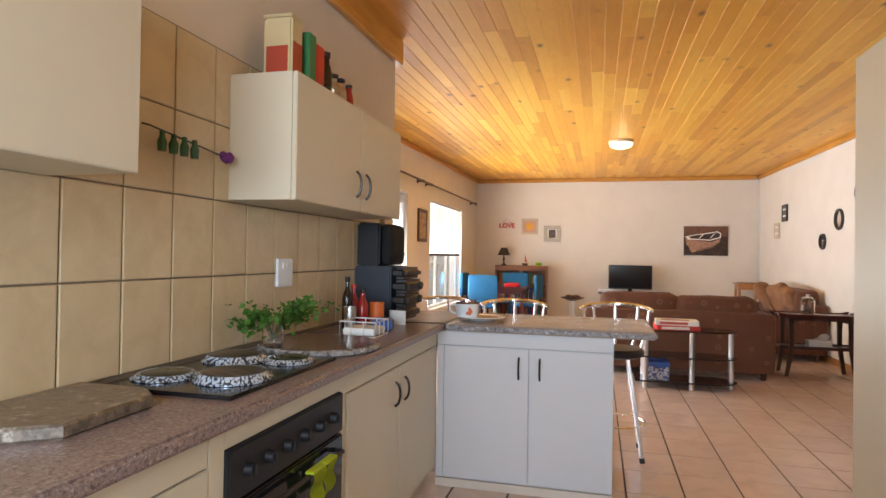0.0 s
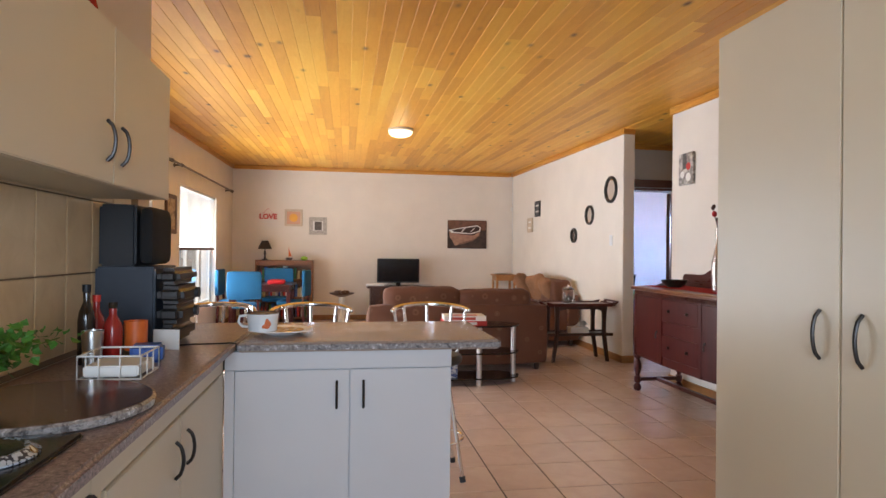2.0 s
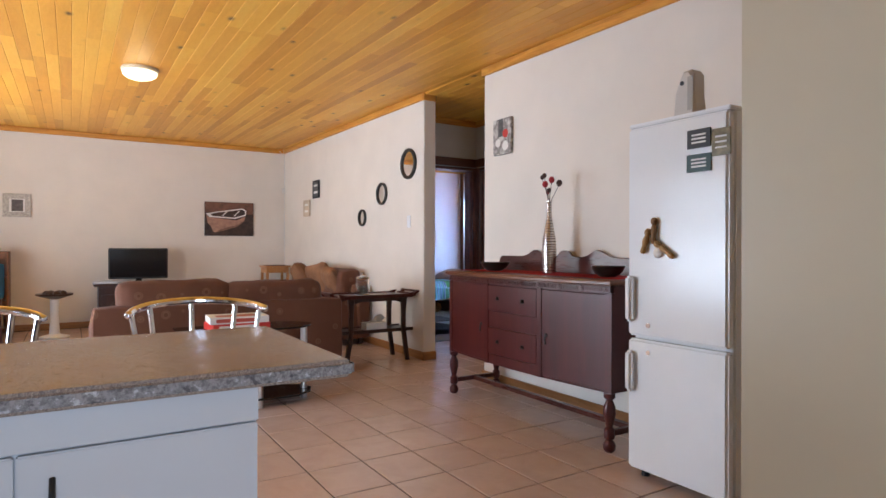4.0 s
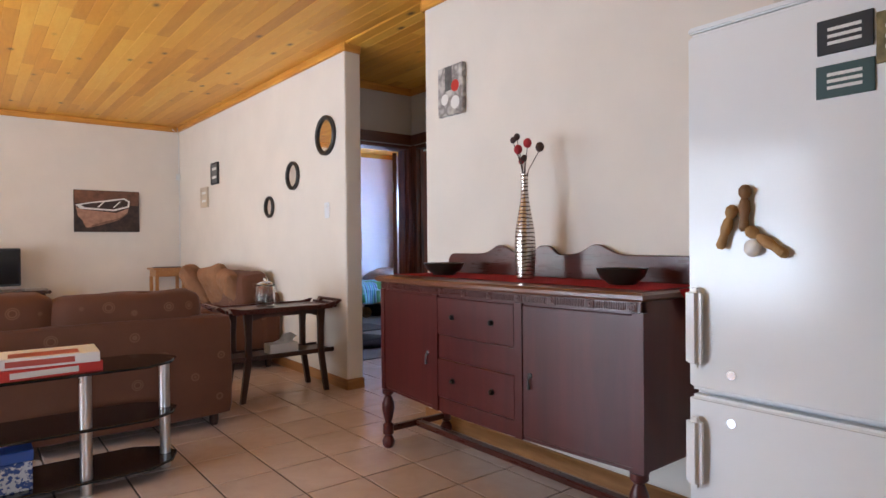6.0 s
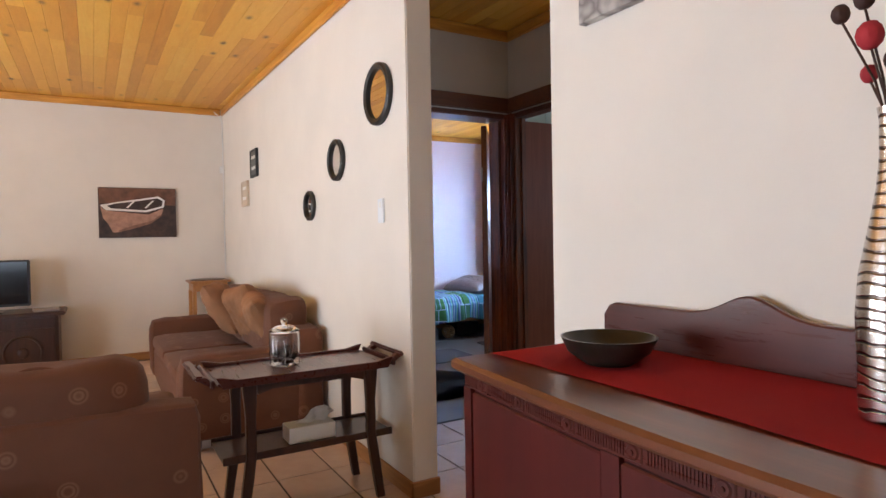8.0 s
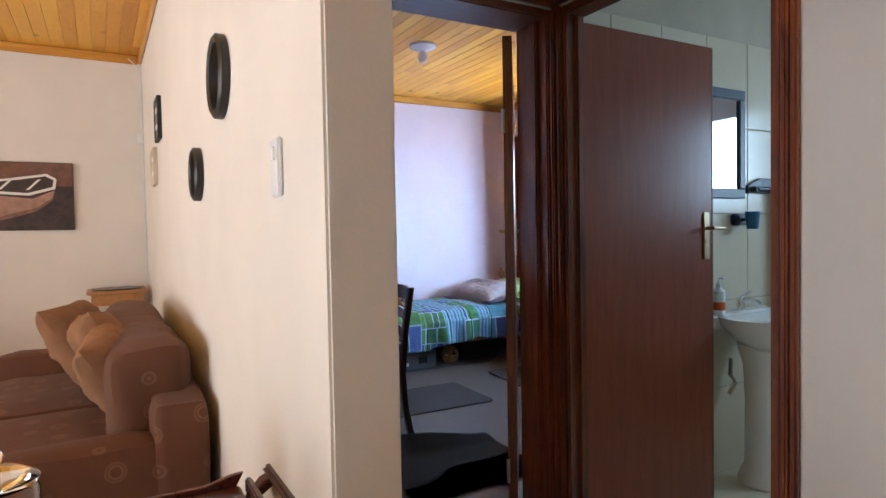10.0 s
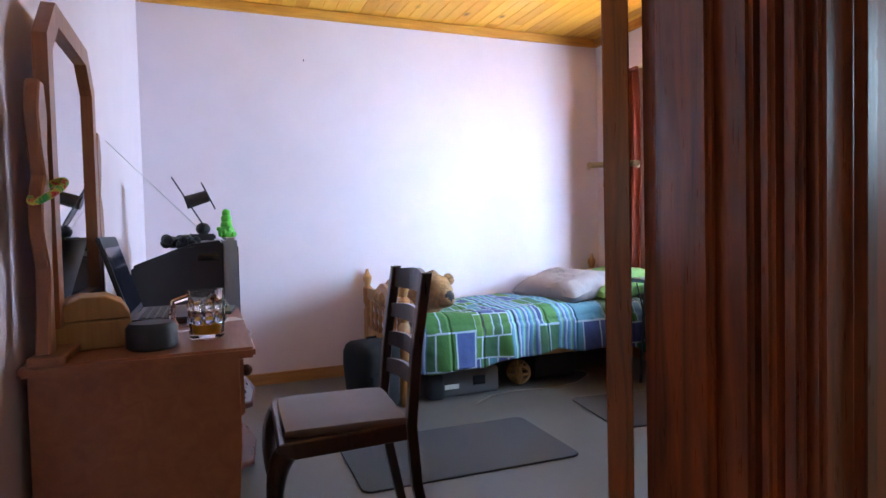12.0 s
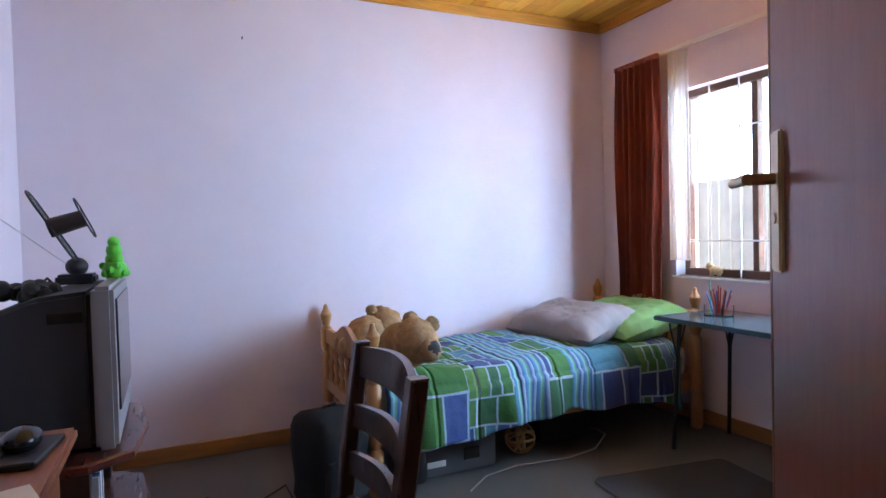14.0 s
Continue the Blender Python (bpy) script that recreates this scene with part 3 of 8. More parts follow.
M_BRASS = plain("worn_brass", (0.55, 0.44, 0.27), 0.3, 1.0, vary=0.15, relief=0.02)
door_leaf("bedroom_door", (4.014, 7.717), (4.594, 8.488), "open flush brown veneered bedroom door", -1)
door_leaf("bathroom_door", (4.19, 7.475), (4.99, 7.465), "open flush brown veneered bathroom door", -1)


# ---- windows ----
def window(name, axis, at, thick, a0, a1, z0, z1, mullions, label, bars=(), material=None, inside=1):
    """Frame, mullions, panes and sill set into an opening; bars are burglar bars."""
    root = tagged(new(name), label, "window", kind="structure")
    mt = material or M_WFRAME

    def bar(nm, u0, u1, w0, w1, d0, d1, m, parent=root, bv=0.003):
        s = Shape()
        if axis == 'y':
            s.box(d0, d1, u0, u1, w0, w1, bv)
        else:
            s.box(u0, u1, d0, d1, w0, w1, bv)
        return part(nm, s, m, parent)
    c = at + thick * 0.5
    f = 0.045
    for u0, u1, w0, w1 in ((a0, a1, z0, z0 + f), (a0, a1, z1 - f, z1), (a0, a0 + f, z0 + f, z1 - f), (a1 - f, a1, z0 + f, z1 - f)):
        bar("frame", u0, u1, w0, w1, c - 0.03, c + 0.03, mt)
    edges = [a0 + f] + [m for m in mullions] + [a1 - f]
    for m in mullions:
        bar("mullion", m - 0.02, m + 0.02, z0 + f, z1 - f, c - 0.025, c + 0.025, mt)
    for u0, u1 in zip(edges, edges[1:]):
        p = bar("pane", u0 + 0.01, u1 - 0.01, z0 + f, z1 - f, c - 0.002, c + 0.002, M_GLASS, bv=0)
        p.visible_shadow = False
    for k, (kind, pos) in enumerate(bars):
        s = Shape()
        cc = c + (0.06 if inside < 0 else -0.06)
        if kind == 'v':
            s.rod((cc, pos, z0), (cc, pos, z1), 0.005, n=6)
        else:
            s.rod((cc, a0, pos), (cc, a1, pos), 0.005, n=6)
        part("bar", s, M_WHITE, root, "thin white burglar bar")
    return root


M_WFRAME = plain("white_window_frame", (0.7, 0.7, 0.68), 0.4, vary=0.04)
M_DARKFRAME = wood("brown_window_frame", (0.07, 0.03, 0.015), (0.15, 0.07, 0.04), 'y', 0.5)
window("window_1", 'y', XW, -0.22, 4.75, 6.85, 0.45, 2.1, (5.45, 6.15), "white framed lounge window in bright daylight")
window("window_2", 'y', XW, -0.22, 7.93, 10.05, 0.45, 2.1, (8.65, 9.35), "white framed lounge window in bright daylight")
window("window_3", 'x', YB, -0.2, -1.15, 0.55, 0.95, 2.2, (-0.3,), "white framed kitchen window")
window("window_4", 'y', BX1, 0.2, 9.15, 10.72, 0.9, 2.07, (9.68, 10.2), "brown framed bedroom window with burglar bars",
       [('v', 9.22 + 0.21 * k) for k in range(8)] + [('h', 1.12), ('h', 1.78)], M_DARKFRAME)
window("window_5", 'y', BX1, 0.2, 5.95, 6.95, 1.4, 2.1, (), "small bathroom window")
s = Shape()
s.box(BX1 - 0.02, BX1 + 0.06, 9.13, 10.74, 0.885, 0.9, 0.003)
structure("window_sill", s, M_WHITE, "white painted bedroom window sill", "window sill")

# ---- kitchen ----
def handle_shape(x, y, z0, z1, out, axis='x', sign=1):
    """A bowed bar handle, upright."""
    s = Shape()
    pts = []
    for k in range(9):
        a = k / 8
        d = 0.002 + 0.8 * out * math.sin(math.pi * a) ** 0.5
        pts.append((x + sign * d, y, z0 + (z1 - z0) * a) if axis == 'x' else (x, y + sign * d, z0 + (z1 - z0) * a))
    s.tube(pts, 0.0055, 8)
    return s


FX = -0.825                                       # front of the base cabinets


def base_unit(name, y0, y1, label, doors, filler=False):
    root = thing(name, (0, 0, 0), label, "base cabinet")
    s = Shape()
    s.box(XK + 0.001, FX - 0.019, y0, y1 - 0.002, 0.1, 0.858, 0.001)
    s.box(XK + 0.05, FX - 0.06, y0, y1 - 0.002, 0.0, 0.1, 0.001)
    part("body", s, M_CAB, root)
    s = Shape()
    s.box(FX - 0.018, FX - 0.004, y0 + 0.002, y1 - 0.002, 0.775, 0.857, 0.001)
    part("rail", s, M_CAB, root)
    if filler:
        s = Shape()
        s.box(FX - 0.018, FX - 0.002, doors[-1][1] + 0.002, y1 - 0.002, 0.1, 0.773, 0.001)
        part("filler_strip", s, M_CAB, root)
    for a, b, hy in doors:
        s = Shape()
        s.box(FX - 0.018, FX, a + 0.002, b - 0.002, 0.11, 0.77, 0.003, 2)
        d = part("door", s, M_CAB, root)
        part("handle", handle_shape(FX, hy, 0.6, 0.71, 0.028), M_PEWTER, d, "bowed dark metal handle")
    return root


base_unit("base_cabinet", -1.2, -0.3, "cream kitchen base cabinet under the worktop", [(-1.2, -0.75, -0.8), (-0.75, -0.3, -0.7)])
base_unit("base_cabinet", -0.3, 0.6, "cream kitchen base cabinet under the worktop", [(-0.3, 0.15, 0.1), (0.15, 0.6, 0.2)])
base_unit("base_cabinet", 1.38, 2.637, "cream kitchen base cabinet with two doors", [(1.4, 1.98, 1.92), (1.98, 2.54, 2.05)], filler=True)

# oven and its housing
root = thing("oven", (0, 0, 0), "black built-in oven with knobs and a towel", "oven")
s = Shape()
s.box(XK + 0.001, FX - 0.019, 0.602, 1.378, 0.0, 0.858, 0.001)
part("housing", s, M_CAB, root, "cream oven housing")
s = Shape()
for a, b, c, d in ((0.602, 0.66, 0.1, 0.857), (1.33, 1.378, 0.1, 0.857), (0.661, 1.329, 0.795, 0.857), (0.661, 1.329, 0.1, 0.16)):
    s.box(FX - 0.0185, FX - 0.002, a, b, c, d, 0.001)
part("surround", s, M_CAB, root, "cream oven surround")
s = Shape()
s.box(FX - 0.018, FX + 0.012, 0.662, 1.328, 0.66, 0.793, 0.004, 2)
fascia = part("fascia", s, M_BLACK, root)
for k in range(6):
    y = 0.74 + 0.1 * k
    s = Shape()
    s.rod((FX + 0.012, y, 0.725), (FX + 0.034, y, 0.725), 0.02, 0.017, 16)
    s.box(FX + 0.034, FX + 0.04, y - 0.003, y + 0.003, 0.712, 0.738, 0.001)
    part("knob", s, M_BLACK, fascia)
s = Shape()
s.box(FX - 0.018, FX + 0.014, 0.662, 1.328, 0.162, 0.652, 0.006, 2)
odoor = part("oven_door", s, M_GLOSSBLACK, root)
s = Shape()
s.tube([(FX + 0.014, 0.72, 0.61), (FX + 0.045, 0.735, 0.612), (FX + 0.045, 1.255, 0.612), (FX + 0.014, 1.27, 0.61)], 0.008)
part("oven_handle", s, M_BLACK, odoor)
M_LIME = plain("lime_towel", (0.42, 0.5, 0.012), 0.9, grain=300, vary=0.12, relief=0.4)
for k, (ya, yb, drop) in enumerate(((1.015, 1.1, 0.105), (1.104, 1.185, 0.1))):
    s = Shape()
    n = 9
    rows = []
    tmp = bmesh.new()
    for i in range(n + 1):
        a = i / n
        x = FX + 0.057 + 0.006 * math.sin(9 * a + k)
        z = 0.622 - drop * a
        rows.append([tmp.verts.new((x + 0.004 * math.sin(20 * yb * j / 4), ya + (yb - ya) * j / 4 - 0.012 * a, z)) for j in range(5)])
    for i in range(n):
        for j in range(4):
            tmp.faces.new((rows[i][j], rows[i][j + 1], rows[i + 1][j + 1], rows[i + 1][j]))
    bmesh.ops.solidify(tmp, geom=tmp.faces[:], thickness=0.006)
    s.merge(tmp)
    s.box(FX + 0.03, FX + 0.06, ya, yb, 0.616, 0.626, 0.003)
    single("dish_towel", s, M_LIME, "lime green dish towel hung over the oven handle", "towel", group="towels on the oven")

# worktop: the run along the wall, and the peninsula
s = Shape()
s.box(XK + 0.001, -0.775, -1.2, 3.3, 0.86, 0.9, 0.01, 3)
single("worktop", s, M_GRANITE, "speckled brown laminate kitchen worktop", "worktop")
s = Shape()
s.box(-0.772, 0.335, 2.58, 3.3, 0.86, 0.9, 0.012, 3)
single("peninsula_worktop", s, granite("speckled_bar_top", (0.33, 0.25, 0.2), (0.2, 0.15, 0.13), (0.42, 0.34, 0.29), 0.2, 1.7), "speckled brown laminate breakfast bar top", "worktop")

M_EDGE = granite("speckled_edge_strip", (0.28, 0.26, 0.26), (0.09, 0.08, 0.085), (0.5, 0.49, 0.51), 0.25, 0.55)
for q in ((-0.765, 0.327, 2.5783, 2.5803, 0.869, 0.891), (0.3347, 0.3367, 2.59, 3.29, 0.869, 0.891)):
    s = Shape()
    s.box(*q, 0)
    part("edge_strip", s, M_EDGE, bpy.data.objects["peninsula_worktop"], "grey speckled laminate edge strip")
root = thing("peninsula_cabinet", (0, 0, 0), "white double-door cabinet under the breakfast bar", "base cabinet")
M_CABW = plain("white_cabinet_board", (0.58, 0.58, 0.6), 0.36, grain=140, vary=0.02, relief=0.02)
PY = 2.62
s = Shape()
s.box(FX + 0.002, 0.125, PY + 0.019, 3.12, 0.0, 0.858, 0.002)
part("body", s, M_CABW, root)
s = Shape()
s.box(FX + 0.004, 0.125, PY + 0.002, PY + 0.018, 0.782, 0.857, 0.001)
s.box(FX + 0.004, -0.782, PY + 0.002, PY + 0.018, 0.05, 0.78, 0.001)
part("rail", s, M_CABW, root)
s = Shape()
s.box(FX + 0.004, 0.127, PY - 0.006, PY + 0.0185, 0.0, 0.045, 0.002)
part("plinth", s, plain("plinth_board", (0.6, 0.53, 0.46), 0.5), root, "beige plinth strip")
for a, b, hx in ((-0.78, -0.314, -0.366), (-0.31, 0.123, -0.254)):
    s = Shape()
    s.box(a, b, PY, PY + 0.018, 0.055, 0.777, 0.003, 2)
    d = part("door", s, M_CABW, root)
    part("handle", handle_shape(hx, PY, 0.615, 0.73, 0.026, 'y', -1), M_PEWTER, d, "bowed dark metal handle")

# wall cabinets


def wall_unit(y0, y1, z0, z1, split, label):
    root = thing("wall_cabinet", (0, 0, 0), label, "wall cabinet", "kitchen wall cabinets")
    s = Shape()
    s.box(XK + 0.009, -1.019, y0, y1, z0, z1, 0.002)
    part("body", s, M_CAB, root)
    for a, b, hy in ((y0, split, split - 0.055), (split, y1, split + 0.055)):
        s = Shape()
        s.box(-1.018, -1.0, a + 0.001, b - 0.001, z0, z1, 0.003, 2)
        d = part("door", s, M_CAB, root)
        part("handle", handle_shape(-1.0, hy, z0 + 0.06, z0 + 0.175, 0.028), M_PEWTER, d, "bowed dark metal handle")


wall_unit(1.306, 2.46, 1.465, 1.925, 1.91, "cream double-door kitchen wall cabinet")
wall_unit(-0.7, 0.56, 1.455, 1.96, -0.1, "cream kitchen wall cabinet near the window")

# tall cupboard
root = thing("tall_cupboard", (0, 0, 0), "tall cream pantry cupboard with three doors", "cupboard")
s = Shape()
s.box(1.03, 1.6, -0.2, 2.06, 0.0, 2.075, 0.003)
part("body", s, M_CAB, root)
for a, b, hy in ((1.502, 2.058, 1.57), (0.944, 1.498, 1.425), (0.386, 0.94, 0.44), (-0.198, 0.382, 0.32)):
    s = Shape()
    s.box(1.01, 1.029, a, b, 0.06, 2.072, 0.003, 2)
    d = part("door", s, M_CAB, root)
    part("handle", handle_shape(1.01, hy, 0.985, 1.125, 0.03, 'x', -1), M_PEWTER, d, "bowed dark metal handle")

# fridge
root = thing("fridge", (0, 0, 0), "tall white fridge freezer beside the sideboard", "fridge")
s = Shape()
s.box(2.245, 2.84, 2.85, 3.4, 0.03, 1.765, 0.006, 2)
part("body", s, M_WHITE, root)
s = Shape()
s.box(2.2, 2.84, 2.848, 3.402, 1.766, 1.785, 0.005, 2)
part("top_panel", s, M_WHITE, root)
for z0, z1, h0, h1 in ((0.05, 0.703, 0.44, 0.645), (0.718, 1.762, 0.79, 1.02)):
    s = Shape()
    s.box(2.19, 2.243, 2.85, 3.4, z0, z1, 0.012, 3)
    d = part("door", s, M_WHITE, root)
    s = Shape()
    s.box(2.15, 2.19, 3.345, 3.392, h0, h1, 0.014, 3)
    part("handle", s, M_WHITE, d)
    s = Shape()
    s.rod((2.186, 3.27, z0 + 0.06 if z0 > 0.5 else z1 - 0.06), (2.19, 3.27, z0 + 0.06 if z0 > 0.5 else z1 - 0.06), 0.013, n=14)
    part("lock", s, M_CHROME, d, "round chrome lock")
for y in (2.9, 3.35):
    for x in (2.27, 2.78):
        s = Shape()
        s.rod((x, y, 0), (x, y, 0.03), 0.02)
        part("foot", s, M_BLACK, root)

# ---- small things in the kitchen ----
M_HOB = plain("black_hob_enamel", (0.014, 0.012, 0.013), 0.16, vary=0.2, relief=0)
root = thing("hob", (0, 0, 0), "black four-plate electric hob with plate covers", "hob")
s = Shape()
s.box(-1.255, -0.845, 0.71, 1.34, 0.9, 0.912, 0.004, 2)
part("plate", s, M_HOB, root)


def cover_material():
    """Dark tartan print on a pale enamel ground."""
    n = Nodes("printed_hob_cover")
    v = n.scaled(1, 1, 1, (0, 0, 0.5))
    sep = n.add("ShaderNodeSeparateXYZ", Vector=v)

    def stripes(k, width):
        return n.ramp(n.math('FRACT', n.math('MULTIPLY', sep.outputs[k], 26.0)), [(width, (0, 0, 0)), (width + 0.1, (1, 1, 1))])
    c = n.mix(n.math('MULTIPLY', stripes(0, 0.55), 0.6), (0.02, 0.015, 0.014), (0.13, 0.1, 0.09))
    c = n.mix(n.math('MULTIPLY', stripes(1, 0.6), 0.5), c, (0.16, 0.13, 0.115))
    c = n.mix(n.math('MULTIPLY', n.noise(90, 3), 0.5), c, (0.02, 0.016, 0.015))
    return n.out(c, 0.3)


def rim_material():
    n = Nodes("patterned_rim_with_highlight")
    v = n.add("ShaderNodeTexVoronoi", Vector=n.scaled(130, 130, 60), Scale=1.0).outputs["Distance"]
    # Pale blue paints the rim's highlight; the dark cells are its pattern.
    return n.out(n.ramp(v, [(0.48, (0.46, 0.53, 0.62)), (0.6, (0.05, 0.055, 0.07))]), 0.16, 0.25)


M_COVER = cover_material()
M_COVERDARK = plain("dark_green_cover_top", (0.012, 0.02, 0.012), 0.2, vary=0.3, relief=0)
M_COVERRIM = rim_material()
for x, y, r, h, mt in ((-1.16, 0.86, 0.09, 0.012, M_COVERDARK), (-0.965, 0.9, 0.108, 0.02, M_COVER), (-1.13, 1.16, 0.105, 0.02, M_COVER), (-0.955, 1.2, 0.085, 0.012, M_COVERDARK)):
    s = Shape()
    s.lathe([(r - 0.02, 0.9145 + h), (r - 0.014, 0.9155 + h), (r - 0.002, 0.918), (r + 0.003, 0.9165), (r + 0.003, 0.9135), (r, 0.9125)], (x, y, 0), 40)
    cover = part("hob_cover", s, M_COVERRIM, root, "patterned metal cover rim with a painted pale blue highlight")
    s = Shape()
    s.lathe([(r - 0.0205, 0.9135 + h), (r - 0.026, 0.9158 + h), (0.0, 0.9165 + h)], (x, y, 0), 40)
    part("printed_top", s, mt, cover, "top printed in dark lines")

M_SLAB = granite("brown_stone_slab", (0.1, 0.055, 0.04), (0.045, 0.025, 0.02), (0.2, 0.13, 0.1), 0.14, 0.5)
s = Shape()
s.prism([(-1.26, 0.32), (-1.05, 0.28), (-0.97, 0.34), (-0.98, 0.6), (-1.05, 0.66), (-1.26, 0.665)], 'z', 0.9, 0.932, 0.006)
single("stone_board", s, granite("grey_brown_stone", (0.2, 0.155, 0.115), (0.1, 0.075, 0.055), (0.42, 0.36, 0.29), 0.28, 0.3), "polished brown stone cutting board on the worktop", "cutting board")
s = Shape()
s.lathe([(0.225, 0.0), (0.236, 0.006), (0.237, 0.02), (0.229, 0.0255), (0.2285, 0.024), (0.0, 0.0235)], (0, 0, 0), 56)
root = thing("round_board", (-1.02, 1.56, 0.9), "large round polished stone board beside the hob", "cutting board")
part("edge", s, granite("grey_stone_edge", (0.3, 0.28, 0.27), (0.07, 0.06, 0.06), (0.62, 0.62, 0.62), 0.2, 0.5), root, "grey speckled stone edge")
s = Shape()
s.lathe([(0.228, 0.0245), (0.227, 0.0265), (0.0, 0.0265)], (0, 0, 0), 56)
part("polished_top", s, M_SLAB, root, "dark brown polished top")

# herbs in a glass
root = thing("herb_jar", (-1.15, 1.43, 0.927), "bunch of green herbs in a glass jar", "plant")
s = Shape()
s.lathe([(0.034, 0.0), (0.04, 0.005), (0.04, 0.075), (0.037, 0.075), (0.037, 0.008), (0.0, 0.008)], n=20)
part("jar", s, M_GLASS, root)
rnd = random.Random(11)
M_LEAF = plain("fresh_herb_leaf", (0.06, 0.17, 0.02), 0.5, vary=0.35, grain=80, blotch=20)
STALKS = []
for k in range(15):
    side = 1 if k % 5 < 3 else -1
    reach = rnd.uniform(0.08, 0.3) if side > 0 else rnd.uniform(0.08, 0.19)
    tip = Vector((rnd.uniform(-0.06, 0.09), side * reach, rnd.uniform(0.06, 0.15) - 0.1 * max(0, reach - 0.15)))
    STALKS.append([Vector((0.008 * math.cos(k), 0.008 * math.sin(k), 0.02)), Vector((tip.x * 0.3, tip.y * 0.3, 0.1)), tip])
s = Shape()
for line in STALKS:
    s.tube(line, 0.0016, 5)
part("stems", s, M_LEAF, root)
s = Shape()
for k in range(420):
    line = rnd.choice(STALKS)
    a = rnd.uniform(0.35, 1.05)
    c = line[1].lerp(line[2], a) + Vector((rnd.gauss(0, 0.018), rnd.gauss(0, 0.022), rnd.gauss(0.004, 0.014)))
    t = bmesh.new()
    w = rnd.uniform(0.008, 0.015)
    v = [t.verts.new(q) for q in ((0, 0, 0), (w, w * 0.7, 0.003), (w * 0.5, 1.5 * w, 0), (0, 2.3 * w, 0.002), (-w * 0.5, 1.5 * w, 0), (-w, w * 0.8, 0.004))]
    t.faces.new((v[0], v[1], v[2], v[3]))
    t.faces.new((v[0], v[3], v[4], v[5]))
    s.merge(t, Matrix.Translation(c) @ Euler((rnd.uniform(-1, 1), rnd.uniform(-1, 1), rnd.uniform(0, 6.3))).to_matrix().to_4x4())
tagged(part("leaves", s, M_LEAF, root, smooth=None), kind="stuff")

# wire basket with napkins
M_WIRE = plain("white_wire", (0.75, 0.75, 0.73), 0.35)
root = thing("napkin_basket", (-1.0, 1.98, 0.9), "white wire basket holding paper napkins", "basket")
s = Shape()
for z in (0.004, 0.07):
    s.tube([(-0.085, -0.085, z), (0.085, -0.085, z), (0.085, 0.085, z), (-0.085, 0.085, z)], 0.003, 6, True)
for k in range(4):
    u = -0.085 + 0.17 * k / 3
    for p in ((u, -0.085), (u, 0.085), (-0.085, u), (0.085, u)):
        s.rod((p[0], p[1], 0.004), (p[0], p[1], 0.07), 0.0022, n=6)
    s.rod((u, -0.085, 0.004), (u, 0.085, 0.004), 0.0022, n=6)
part("wire_frame", s, M_WIRE, root)
s = Shape()
s.box(-0.075, 0.075, -0.075, 0.075, 0.008, 0.04, 0.004, 2)
part("napkins", s, M_PAPER, root, "stack of white paper napkins")


def bottle(name, at, r, h, mt, label, neck=0.4, cap=None, group=""):
    root = thing(name, at, label, "bottle", group)
    s = Shape()
    s.lathe([(r * 0.9, 0), (r, 0.006), (r, h * 0.55), (r * 0.85, h * 0.66), (r * neck, h * 0.78), (r * neck, h * 0.92), (0, h * 0.92)], n=16)
    part("bottle", s, mt, root)
    s = Shape()
    s.lathe([(r * neck * 1.2, h * 0.9), (r * neck * 1.25, h), (0, h)], n=14)
    part("cap", s, cap or M_BLACK, root)


M_DARKGLASS = plain("dark_bottle_glass", (0.02, 0.012, 0.008), 0.08, vary=0.1, relief=0)
M_SAUCE = plain("red_sauce_bottle", (0.32, 0.02, 0.015), 0.25)
M_BLUE = plain("blue_plastic", (0.03, 0.1, 0.42), 0.35)
M_ORANGE = plain("orange_plastic", (0.62, 0.13, 0.02), 0.4)
bottle("sauce_bottle", (-1.17, 2.17, 0.9), 0.026, 0.26, M_DARKGLASS, "tall dark sauce bottle on the worktop")
bottle("sauce_bottle", (-1.1, 2.2, 0.9), 0.03, 0.2, M_SAUCE, "red sauce bottle with a dark cap", cap=M_DARKGLASS)
bottle("sauce_bottle", (-1.17, 2.25, 0.9), 0.026, 0.22, M_SAUCE, "tall red sauce bottle on the worktop", cap=M_REDGLOSS)
s = Shape()
s.lathe([(0.026, 0), (0.032, 0.12), (0.029, 0.12), (0.024, 0.006), (0, 0.006)], n=20)
single("tumbler", s, M_STEEL, "brushed steel tumbler beside the napkin basket", "cup", (-1.12, 2.09, 0.9))
s = Shape()
s.lathe([(0.036, 0), (0.038, 0.1), (0.035, 0.1), (0.033, 0.006), (0, 0.006)], n=20)
single("spice_tub", s, M_ORANGE, "orange plastic spice tub", "tub", (-1.05, 2.27, 0.93))
s = Shape()
s.box(-0.05, 0.05, -0.04, 0.04, 0, 0.06, 0.01, 3)
single("plastic_box", s, M_BLUE, "blue plastic box on the worktop", "box", (-0.99, 2.2, 0.9), 10)
s = Shape()
s.lathe([(0.02, 0.0), (0.02, 0.028), (0, 0.03)], n=16)
single("jar_lid", s, M_BLUE, "small blue plastic tub under the spice tub", "tub", (-1.05, 2.27, 0.9))
s = Shape()
s.box(-0.002, 0.002, -0.05, 0.05, 0, 0.075, 0)
single("note_card", s, M_PAPER, "white note card leaning on the stereo", "card", (-1.0, 2.45, 0.9), 78)

